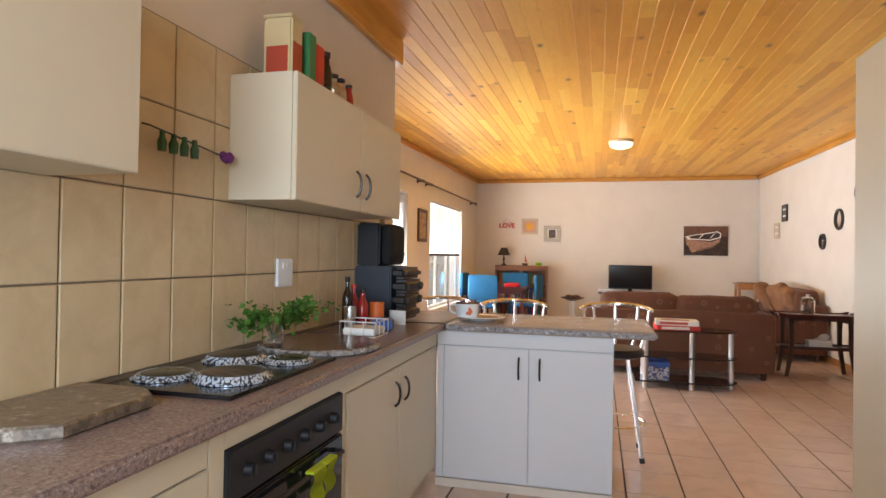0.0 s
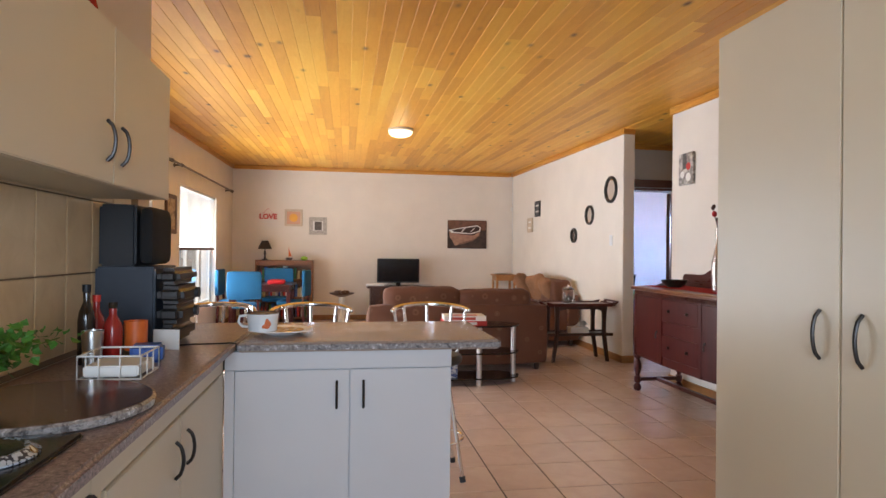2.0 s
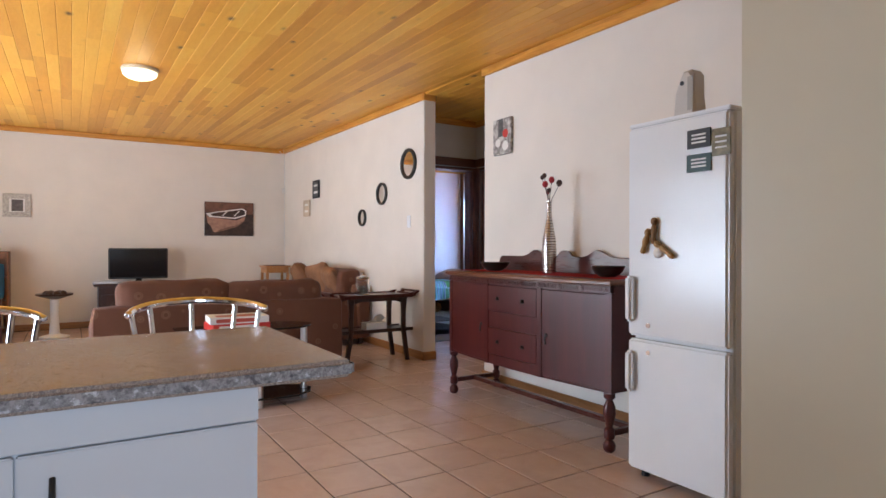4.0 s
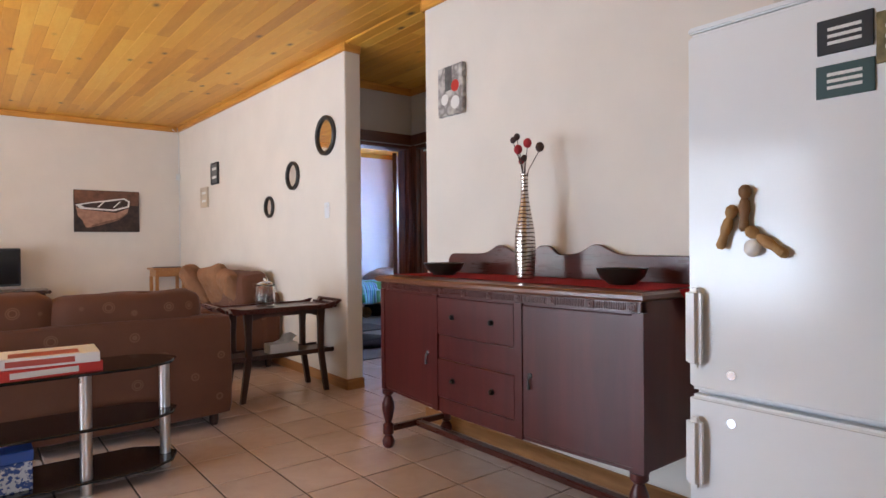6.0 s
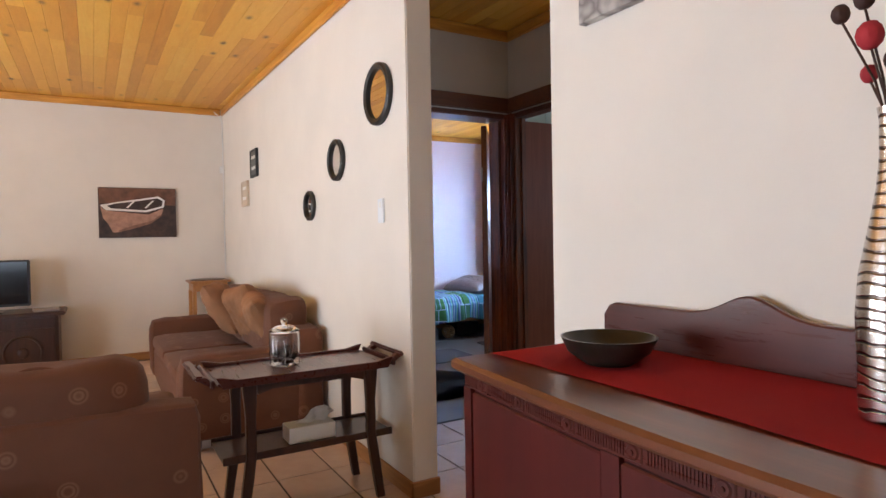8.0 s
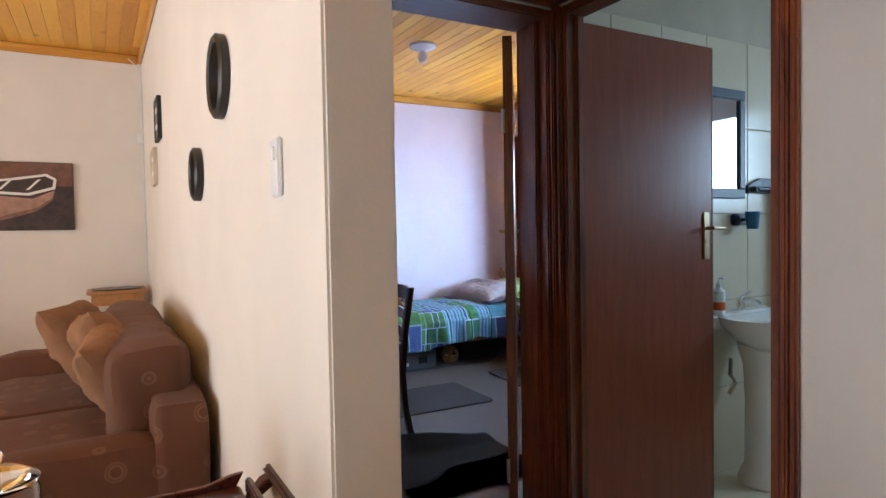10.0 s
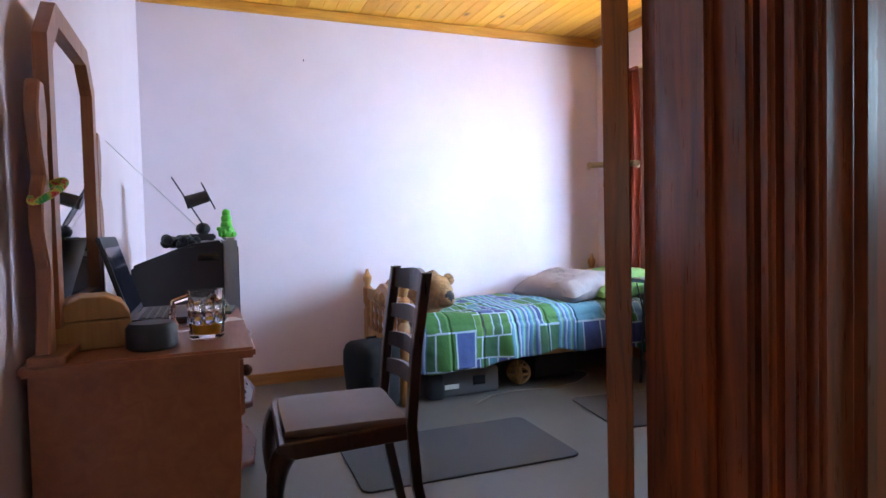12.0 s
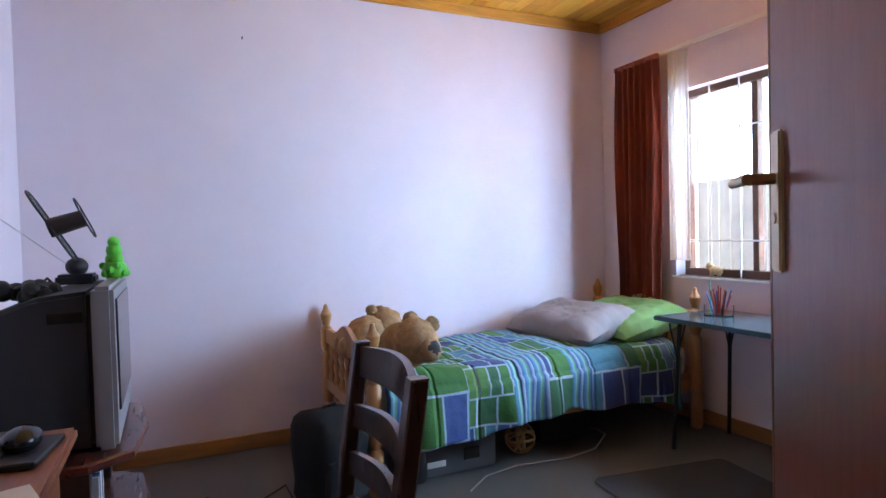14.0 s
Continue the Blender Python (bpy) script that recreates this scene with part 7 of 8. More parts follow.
# ---- bed ----
M_BEDPINE = wood("honey_pine_bed", (0.34, 0.15, 0.05), (0.54, 0.28, 0.1), 'z', 0.36, knots=0.5, coat=0.2)
M_BEDPINEX = wood("honey_pine_bed_rail", (0.34, 0.15, 0.05), (0.54, 0.28, 0.1), 'x', 0.36, knots=0.5, coat=0.2)
root = thing("bed", (0, 0, 0), "single honey pine bed with turned posts", "bed")
BA, BB, BN, BF = 4.55, 6.57, 10.47, 11.37
for x, top in ((BA, 0.70), (BB, 0.74)):
    for y in (BN, BF):
        s = Shape()
        s.lathe([(0.03, 0), (0.036, 0.02), (0.036, 0.2), (0.024, 0.22), (0.036, 0.26), (0.036, top - 0.2), (0.024, top - 0.18), (0.036, top - 0.14), (0.036, top - 0.04), (0.02, top - 0.02), (0.032, top + 0.02), (0.034, top + 0.045), (0.016, top + 0.075), (0.011, top + 0.1), (0, top + 0.108)], (x, y, 0), 18)
        part("post", s, M_BEDPINE, root, "turned pine post with a finial")
    s = Shape()
    n = 24
    y0, y1 = BN + 0.034, BF - 0.034
    pts = [(y0, top - 0.12)] + [(y0 + (y1 - y0) * k / n, top - 0.06 + 0.07 * math.sin(math.pi * k / n) + 0.02 * math.cos(4 * math.pi * k / n)) for k in range(n + 1)] + [(y1, top - 0.12)]
    s.prism(pts, 'x', x - 0.013, x + 0.013, 0.003)
    part("top_rail", s, M_BEDPINEX, root)
    s = Shape()
    s.box(x - 0.013, x + 0.013, y0, y1, 0.3, 0.37, 0.004)
    part("bottom_rail", s, M_BEDPINEX, root)
    for k in range(7):
        y = y0 + 0.07 + (y1 - y0 - 0.14) * k / 6
        s = Shape()
        s.lathe([(0.011, 0.368), (0.018, 0.4), (0.01, 0.43), (0.019, (0.37 + top - 0.12) / 2), (0.01, top - 0.19), (0.017, top - 0.15), (0.011, top - 0.118)], (x, y, 0), 10)
        part("spindle", s, M_BEDPINE, root)
for y in (BN + 0.005, BF - 0.03):
    s = Shape()
    s.box(BA + 0.037, BB - 0.037, y, y + 0.025, 0.22, 0.33, 0.004)
    part("side_rail", s, M_BEDPINEX, root)
s = Shape()
s.box(BA + 0.02, BB - 0.02, BN + 0.031, BF - 0.031, 0.28, 0.3, 0)
part("slat_base", s, M_BEDPINEX, root)
s = Shape()
s.soft(BA + 0.03, BB - 0.03, BN + 0.032, BF - 0.03, 0.301, 0.5, 1, 0.004, 0.05)
single("mattress", s, plain("white_mattress", (0.6, 0.58, 0.56), 0.8), "white mattress under the patchwork quilt", "mattress")


def quilt_material():
    n = Nodes("patchwork_quilt")
    uv = n.add("ShaderNodeTexCoord").outputs["UV"]

    def layer(scale, w, h, off, mortar):
        b = n.add("ShaderNodeTexBrick", Vector=uv, Scale=scale)
        b.offset, b.squash, b.offset_frequency, b.squash_frequency = off, 0.55, 3, 2
        b.inputs["Color1"].default_value = (0, 0, 0, 1)
        b.inputs["Color2"].default_value = (1, 1, 1, 1)
        b.inputs["Mortar"].default_value = (0.5, 0.5, 0.5, 1)
        b.inputs["Mortar Size"].default_value = mortar
        b.inputs["Mortar Smooth"].default_value = 0.15
        b.inputs["Brick Width"].default_value = w
        b.inputs["Row Height"].default_value = h
        return b
    pal = [(0.0, (0.04, 0.15, 0.03)), (0.15, (0.028, 0.05, 0.17)), (0.3, (0.06, 0.2, 0.28)), (0.43, (0.08, 0.2, 0.045)), (0.57, (0.045, 0.08, 0.24)), (0.72, (0.12, 0.22, 0.33)), (0.86, (0.035, 0.12, 0.05))]
    pale = (0.32, 0.42, 0.52)

    def patches(w, h, off, seam):
        b = layer(1.0, w, h, off, seam)
        cols = n.add("ShaderNodeValToRGB", Fac=b.outputs["Color"])
        cols.color_ramp.interpolation = 'CONSTANT'
        e = cols.color_ramp.elements
        while len(e) < len(pal):
            e.new(0.5)
        for k, (q, c) in enumerate(pal):
            e[k].position, e[k].color = q, (*c, 1)
        return n.mix(b.outputs["Fac"], cols.outputs[0], pale)
    sep = n.add("ShaderNodeSeparateXYZ", Vector=uv)
    along = n.math('FRACT', n.math('MULTIPLY', n.math('ADD', sep.outputs[0], 0.05), 0.95))

    def zone(a, b):
        return n.ramp(along, [(a, (0, 0, 0)), (a + 0.002, (1, 1, 1)), (b, (1, 1, 1)), (b + 0.002, (0, 0, 0))])
    stripe = n.math('FRACT', n.math('MULTIPLY', sep.outputs[0], 14.0))
    sc = n.ramp(stripe, [(0.0, (0.04, 0.09, 0.3)), (0.3, (0.09, 0.3, 0.4)), (0.36, pale), (0.46, (0.12, 0.36, 0.2)), (0.7, (0.03, 0.06, 0.24)), (0.92, pale)])
    c = patches(0.24, 0.235, 0.3, 0.0058)
    c = n.mix(zone(0.43, 0.66), c, patches(0.112, 0.14, 0.5, 0.0055))
    c = n.mix(zone(0.67, 0.86), c, sc)
    c = n.mix(zone(0.0, 0.12), c, sc)
    seam = n.ramp(n.math('FRACT', n.math('MULTIPLY', sep.outputs[0], 4.4)), [(0.0, (0, 0, 0)), (0.06, (1, 1, 1)), (0.94, (1, 1, 1)), (1.0, (0, 0, 0))])
    n.bump(n.math('ADD', n.math('MULTIPLY', n.noise(9, 4), 0.8), seam), 0.7, 0.02)
    return n.out(c, 0.75)


def quilt():
    """A draped sheet: flat on the bed, hanging over the near side, with soft folds."""
    me = bpy.data.meshes.new("quilt")
    nu, nv = 150, 80
    x0, x1 = BA + 0.06, BB - 0.2
    verts, uvs = [], []
    for i in range(nu + 1):
        u = i / nu
        x = x0 + (x1 - x0) * u
        hang = 0.31 - 0.05 * u + 0.02 * math.sin(9 * u) + 0.012 * math.sin(31 * u)
        if u > 0.9:
            hang += 0.12 * (u - 0.9) / 0.1
        top = 0.86
        total = top + hang
        for j in range(nv + 1):
            d = total * j / nv
            ripple = noise.noise(Vector((x * 3.1, d * 3.5, 2.0)))
            ripple += 0.55 * noise.noise(Vector((x * 9 + d * 5, d * 6 - x * 3, 7.0))) + 0.3 * noise.noise(Vector((x * 22 - d * 9, d * 15, 4.0)))
            if d < top - 0.06:
                y, z = BF - 0.05 - d, 0.534 + 0.017 * ripple + 0.012 * math.sin(7 * x)
            elif d < top + 0.06:
                a = (d - top + 0.06) / 0.12 * math.pi / 2
                y, z = BF - 0.05 - (top - 0.06) - 0.076 * math.sin(a), 0.532 - 0.076 * (1 - math.cos(a)) + 0.01 * ripple
            else:
                e = d - top - 0.06
                fold = (math.sin(x * 19 + 1.3 * math.sin(x * 7)) * 0.022 + 0.012 * ripple) * min(1, e / 0.15)
                y, z = BF - 0.05 - (top + 0.016) - 0.02 - 0.03 * e + fold, 0.456 - e
            verts.append((x + 0.05 * (d / total) * (u - 0.3), y, z))
            uvs.append((x - x0, d))
    faces = [(i * (nv + 1) + j, (i + 1) * (nv + 1) + j, (i + 1) * (nv + 1) + j + 1, i * (nv + 1) + j + 1) for i in range(nu) for j in range(nv)]
    me.from_pydata(verts, [], faces)
    lay = me.uv_layers.new(name="UVMap")
    for lp in me.loops:
        lay.data[lp.index].uv = uvs[lp.vertex_index]
    for f in me.polygons:
        f.use_smooth = True
    me.materials.append(quilt_material())
    ob = tagged(new("quilt", me), "blue and green patchwork quilt over the bed", "quilt")
    mod = ob.modifiers.new("thickness", 'SOLIDIFY')
    mod.thickness = 0.014
    return ob


quilt()
M_PILLOW = plain("grey_lilac_pillowcase", (0.3, 0.25, 0.255), 0.8, grain=200, vary=0.08, relief=0.15)
M_PILLOWG = plain("lime_pillowcase", (0.2, 0.34, 0.11), 0.8, grain=200, vary=0.1, relief=0.15)
ob = single("pillow", pillow_shape(0.5, 0.72, 0.2, 1), M_PILLOWG, "lime green pillow at the bed's head", "pillow")
ob.matrix_basis = pose(6.38, 10.86, 0.53, 0, -14, -6)
ob = single("pillow", pillow_shape(0.5, 0.7, 0.2, 4), M_PILLOW, "grey lilac pillow lying on the quilt", "pillow")
ob.matrix_basis = pose(6.02, 10.93, 0.535, 0, -12, 12)


def plush(name, at, turn, size, label, seed):
    """A soft toy, one plain fuzzy mesh."""
    s = Shape()
    for c, r in (((0, 0, 0.1), 0.12), ((0.09, -0.09, 0.15), 0.105), ((0.16, -0.13, 0.12), 0.06), ((0.05, -0.02, 0.24), 0.035), ((0.16, -0.05, 0.22), 0.035), ((-0.1, -0.1, 0.05), 0.06), ((0.02, 0.14, 0.06), 0.06), ((-0.12, 0.08, 0.06), 0.06)):
        s.ball(Vector(c) * size, r * size, n=20)
    rnd = random.Random(seed)
    for v in s.bm.verts:
        v.co += Vector((rnd.uniform(-1, 1), rnd.uniform(-1, 1), rnd.uniform(-1, 1))) * 0.006 * size
    me = mesh_of(name, s, M_PLUSH)
    me.materials.append(M_BLACK)
    nose = Vector((0.2, -0.155, 0.135)) * size
    for p in me.polygons:
        p.use_smooth = True
        if (p.center - nose).length < 0.032 * size:
            p.material_index = 1
    ob = new(name, me)
    ob.matrix_basis = pose(*at, 0, 0, turn)
    return tagged(ob, label, "soft toy", "soft toys on the bed")


M_PLUSH = plain("tan_plush", (0.36, 0.21, 0.1), 0.95, grain=120, vary=0.3, relief=0.9, blotch=30)
plush("teddy_bear", (4.75, 10.62, 0.54), -38, 1.05, "tan plush teddy bear with a dark nose", 1)
plush("teddy_bear", (4.68, 10.98, 0.56), 60, 0.95, "tan plush bear lying behind the footboard", 2)

# under and beside the bed
s = Shape()
s.soft(-0.15, 0.15, -0.13, 0.12, 0.0, 0.43, 3, 0.03, 0.07)
s.soft(-0.11, 0.11, -0.16, -0.09, 0.04, 0.24, 4, 0.012, 0.03)
s.tube([(-0.04, 0.0, 0.39), (-0.03, 0, 0.44), (0.03, 0, 0.44), (0.04, 0, 0.39)], 0.008)
single("backpack", s, plain("black_nylon", (0.008, 0.008, 0.01), 0.95, vary=0.2, relief=0.3), "slumped black backpack against the footboard", "backpack", (4.35, 10.52, 0), 20)
root = thing("storage_crate", (4.98, 10.66, 0), "dark grey plastic crate under the bed", "crate")
s = Shape()
s.box(-0.26, 0.24, -0.13, 0.2, 0.0, 0.17, 0.01, 2)
part("crate", s, plain("grey_plastic", (0.09, 0.09, 0.095), 0.5), root)
# No opening is cut: a black plate paints the hand hole's shade.
s = Shape()
s.box(0.05, 0.14, -0.1335, -0.1305, 0.06, 0.12, 0.001)
part("hand_hole", s, M_GLOSSBLACK, root, "black plate painting the shade in the hand hole")
s = Shape()
s.box(-0.15, -0.05, -0.1335, -0.1305, 0.05, 0.08, 0.001)
part("label_strip", s, M_PAPER, root, "white label strip")
root = thing("wicker_ball", (5.42, 10.62, 0), "round woven wicker ball under the bed", "ball")
for k in range(12):
    q = Euler((k * 0.9, k * 1.7, k * 0.6)).to_matrix()
    s = Shape()
    s.tube([Vector((0, 0, 0.085)) + q @ Vector((0.08 * math.cos(a * math.pi / 12), 0.08 * math.sin(a * math.pi / 12), 0)) for a in range(24)], 0.006, 6, True)
    part("cane_ring", s, M_BEIGEWOOD, root)
for x, y, w in ((5.75, 10.8, 0.18), (4.75, 10.62, 0.07)):
    s = Shape()
    s.soft(-w, w, -0.15, 0.15, 0, 0.18, 5, 0.015, 0.04)
    single("bag", s, M_BLACK, "dark soft bag pushed under the bed", "bag", (x, y, 0))

# ---- dark dining chair ----
root = thing("wooden_chair", (3.86, 9.03, 0), "dark wooden chair with ladder back and padded seat", "chair", turn=-3)
M_CHAIR = wood("very_dark_stained_chair", (0.022, 0.008, 0.006), (0.05, 0.018, 0.012), 'z', 0.3, coat=0.3)
s = Shape()
s.prism([(-0.235, -0.25), (0.2, -0.205), (0.2, 0.205), (-0.235, 0.25)], 'z', 0.4, 0.455, 0.004)
part("seat_frame", s, M_CHAIR, root)
s = Shape()
s.soft(-0.22, 0.185, -0.21, 0.21, 0.445, 0.485, 1, 0.003, 0.02)
part("seat_pad", s, plain("brown_leather", (0.16, 0.115, 0.1), 0.42, vary=0.15, relief=0.1), root, "worn brown leather seat pad")
for y in (-0.205, 0.205):
    s = Shape()
    s.prism([(0.24, 0.0), (0.275, 0.0), (0.225, 0.25), (0.21, 0.45), (0.235, 0.7), (0.275, 0.955), (0.24, 0.955), (0.2, 0.7), (0.175, 0.45), (0.19, 0.25)], 'y', y - 0.02, y + 0.02, 0.004)
    part("back_post", s, M_CHAIR, root)
    s = Shape()
    yy = y * 1.13
    line, thick = [], []
    for k in range(15):
        t = k / 14
        line.append((-0.215 - 0.035 * math.sin(math.pi * (t ** 0.7)) - 0.015 * max(0, t - 0.85) / 0.15, yy, 0.42 - 0.417 * t))
        thick.append(0.036 - 0.021 * min(1, t * 1.5) + (0.014 * (t - 0.85) / 0.15 if t > 0.85 else 0))
    s.tube(line, thick, 12)
    part("cabriole_leg", s, M_CHAIR, root, "curved front leg with pad foot")
for z, h, x in ((0.875, 0.07, 0.252), (0.76, 0.05, 0.232), (0.65, 0.05, 0.218), (0.545, 0.05, 0.208)):
    s = Shape()
    n = 10
    tmp = bmesh.new()
    rows = []
    for k in range(n + 1):
        y = -0.187 + 0.374 * k / n
        b = 0.03 * math.sin(math.pi * k / n)
        top = 0.012 * math.sin(math.pi * k / n)
        rows.append([tmp.verts.new((x - 0.008 + b, y, z)), tmp.verts.new((x + 0.008 + b, y, z)), tmp.verts.new((x + 0.012 + b, y, z + h + top)), tmp.verts.new((x - 0.004 + b, y, z + h + top))])
    for a, b in zip(rows, rows[1:]):
        for j in range(4):
            tmp.faces.new((a[j], a[(j + 1) % 4], b[(j + 1) % 4], b[j]))
    tmp.faces.new(rows[0])
    tmp.faces.new(rows[-1])
    s.merge(tmp)
    part("ladder_rail", s, M_CHAIR, root)

# ---- mats and leads ----
M_MAT = plain("charcoal_mat", (0.045, 0.047, 0.055), 0.9, grain=250, vary=0.15, relief=0.5)


def mat_shape(x0, x1, y0, y1, r=0.05):
    pts = []
    for cx, cy, a0 in ((x1 - r, y1 - r, 0), (x0 + r, y1 - r, 90), (x0 + r, y0 + r, 180), (x1 - r, y0 + r, 270)):
        for k in range(6):
            a = radians(a0 + 18 * k)
            pts.append((cx + r * math.cos(a), cy + r * math.sin(a)))
    s = Shape()
    s.prism(pts, 'z', 0.0, 0.009, 0.003)
    return s


single("floor_mat", mat_shape(-0.53, 0.53, -0.315, 0.315), M_MAT, "charcoal rubber-backed mat on the bedroom floor", "mat", (4.535, 9.655, 0.0005), -1, "mats on the bedroom floor")
single("floor_mat", mat_shape(-0.38, 0.38, -0.3, 0.3), M_MAT, "charcoal mat lying under the table edge", "mat", (5.86, 9.8, 0.0005), -8, "mats on the bedroom floor")
s = Shape()
tmp = bmesh.new()
rows = []
n = 26
for i in range(n + 1):
    u = i / n
    row = []
    for j in range(17):
        v = j / 16
        x, y = 3.78 + 0.78 * u, 8.1 + 0.68 * v
        lift = 0.1 * math.exp(-((v - 0.92) / 0.1) ** 2) * (0.55 + 0.45 * math.cos((u - 0.2) * 3)) + 0.13 * math.exp(-((u - 0.12) / 0.09) ** 2 - ((v - 0.85) / 0.13) ** 2)
        row.append(tmp.verts.new((x, y + 0.03 * math.sin(5 * u) * v, 0.01 + lift)))
    rows.append(row)
for i in range(n):
    for j in range(16):
        tmp.faces.new((rows[i][j], rows[i][j + 1], rows[i + 1][j + 1], rows[i + 1][j]))
bmesh.ops.solidify(tmp, geom=tmp.faces[:], thickness=0.009)
s.merge(tmp)
single("rumpled_mat", s, M_MAT, "charcoal mat rumpled into a fold by the chair", "mat", (0, 0, 0), 0, "mats on the bedroom floor")
s = Shape()
s.tube([(4.95, 10.3, 0.006), (5.1, 10.42, 0.006), (5.3, 10.46, 0.006), (5.6, 10.42, 0.006), (5.8, 10.46, 0.006), (6.0, 10.62, 0.006), (6.02, 10.72, 0.006), (5.9, 10.78, 0.006), (5.7, 10.76, 0.006)], 0.0032, 6)
single("extension_lead", s, plain("grey_lead", (0.36, 0.32, 0.29), 0.5), "pale extension lead winding across the floor", "cable")
rnd = random.Random(6)
s = Shape()
pts = [(3.75 + 0.1 * math.cos(k * 1.1) + 0.03 * k, 10.55 + 0.12 * math.sin(k * 1.3), 0.012 + 0.02 * (k % 3)) for k in range(14)]
s.tube(pts, 0.005, 6)
single("cable_tangle", s, M_BLACK, "tangle of black leads beside the television stand", "cable")
root = thing("multi_plug", (3.82, 10.62, 0), "white multi-plug adaptor on the floor", "adaptor", turn=25)
s = Shape()
s.box(-0.06, 0.06, -0.03, 0.03, 0, 0.04, 0.006, 2)
part("block", s, M_PAPER, root)
s = Shape()
s.box(-0.025, 0.025, -0.02, 0.02, 0.041, 0.08, 0.008, 2)
part("plug", s, M_BLACK, root, "black plug")

# ---- curtain, rail, table by the window ----
root = thing("curtain", (6.58, 10.95, 0), "gathered rust-red bedroom curtain", "curtain")
s = Shape()
tmp = bmesh.new()
rows = []
n = 90
for i in range(n + 1):
    u = i / n
    row = []
    for j in range(13):
        v = j / 12
        spread = 0.2 + 0.012 * math.sin(v * 5)
        amp = 0.022 + 0.012 * v
        row.append(tmp.verts.new((amp * math.sin(u * 2 * math.pi * 7.5 + 0.5 * math.sin(v * 3)), -spread + 2 * spread * u + 0.012 * math.sin(u * 31) * v, 2.31 - 1.6 * v)))
    rows.append(row)
for i in range(n):
    for j in range(12):
        tmp.faces.new((rows[i][j], rows[i][j + 1], rows[i + 1][j + 1], rows[i + 1][j]))
bmesh.ops.solidify(tmp, geom=tmp.faces[:], thickness=0.004)
s.merge(tmp)
part("drape", s, plain("rust_red_curtain", (0.36, 0.075, 0.04), 0.85, grain=200, vary=0.15, relief=0.2), root, smooth=70)
s = Shape()
s.box(-0.016, 0.016, -0.2, 0.2, 2.285, 2.318, 0.006)
part("heading_tape", s, plain("rust_red_heading", (0.22, 0.05, 0.03), 0.9), root, "gathered heading")
s = Shape()
s.box(6.62, 6.64, 8.7, 11.15, 2.315, 2.335, 0.003)
for y in (8.8, 9.9, 11.0):
    s.box(6.64, 6.68, y - 0.01, y + 0.01, 2.315, 2.335, 0.002)
single("curtain_rail", s, M_WIRE, "white metal curtain rail above the bedroom window", "curtain rail")
s = Shape()
tmp = bmesh.new()
rows = [[tmp.verts.new((6.635 + 0.012 * math.sin(i * 1.9), 10.56 + 0.16 * i / 20, 2.3 - 1.3 * j / 8)) for j in range(9)] for i in range(21)]
for i in range(20):
    for j in range(8):
        tmp.faces.new((rows[i][j], rows[i][j + 1], rows[i + 1][j + 1], rows[i + 1][j]))
s.merge(tmp)


def net():
    n = Nodes("white_net")
    n.b.inputs["Transmission Weight"].default_value = 0.35
    n.b.inputs["Alpha"].default_value = 0.55
    return n.out((0.85, 0.84, 0.8), 0.7)


single("net_curtain", s, net(), "thin white net curtain beside the window", "curtain", smooth=80)

root = thing("folding_table", (6.4, 9.85, 0), "small black-topped folding table by the window", "table")
s = Shape()
s.box(-0.25, 0.26, -0.53, 0.53, 0.695, 0.72, 0.006, 2)
# Black top; the teal in its colour paints the window's reflection.
part("tabletop", s, plain("laminate_window_tint", (0.06, 0.1, 0.115), 0.12), root)
for x, y in ((-0.22, 0.42), (0.24, 0.45), (-0.22, -0.42), (0.24, -0.45)):
    s = Shape()
    s.tube([(x * 0.9, y * 0.92, 0.694), (x, y, 0.0)], 0.011, 10)
    leg = part("leg", s, M_BLACK, root)
    for sg in (-1, 1):
        s = Shape()
        s.rod((x * 0.94, y * 0.95, 0.5), (x * 0.94 + sg * 0.06, y * 0.93, 0.694), 0.005, n=8)
        part("brace", s, M_BLACK, leg)
root = thing("pencil_holder", (6.42, 10.17, 0.72), "clear holder full of pens and pencils", "pencil holder")
s = Shape()
s.box(-0.045, 0.045, -0.06, 0.06, 0, 0.006, 0)
for a, b, c, d in ((-0.045, -0.041, -0.06, 0.06), (0.041, 0.045, -0.06, 0.06), (-0.041, 0.041, -0.06, -0.056), (-0.041, 0.041, 0.056, 0.06)):
    s.box(a, b, c, d, 0.006, 0.06, 0)
part("box", s, M_GLASS, root)
rnd = random.Random(12)
for k in range(12):
    s = Shape()
    a = rnd.uniform(0, 6.28)
    s.rod((0.02 * math.cos(a), 0.03 * math.sin(a), 0.008), (0.05 * math.cos(a), 0.07 * math.sin(a), rnd.uniform(0.11, 0.16)), 0.004, n=6)
    part("pencil", s, rnd.choice([M_TINRED, M_BLUE, M_DARKWOOD, M_TINRED, M_PEWTER]), root)
s = Shape()
s.tube([(0.0, 0.05, 0.01), (0.0, 0.06, 0.19)], 0.005, 6)
part("straw", s, plain("turquoise_plastic", (0.05, 0.5, 0.48), 0.4), root, "turquoise pen")
s = Shape()
for c, r in (((0, 0, 0.04), 0.028), ((0, 0.03, 0.065), 0.024), ((0, -0.03, 0.035), 0.025), ((0, 0.045, 0.06), 0.014)):
    s.ball(c, r, n=12)
for y in (-0.035, 0.02):
    s.rod((0, y, 0), (0, y, 0.035), 0.011)
s.tube([(0, -0.05, 0.045), (0, -0.075, 0.06)], 0.005)
single("animal_figurine", s, M_TIN, "small tan animal figurine on the sill", "figurine", (BX1 + 0.03, 10.45, 0.9))
s = Shape()
s.rod((4.13, BY1, 2.34), (4.13, BY1 - 0.02, 2.345), 0.004, n=6)
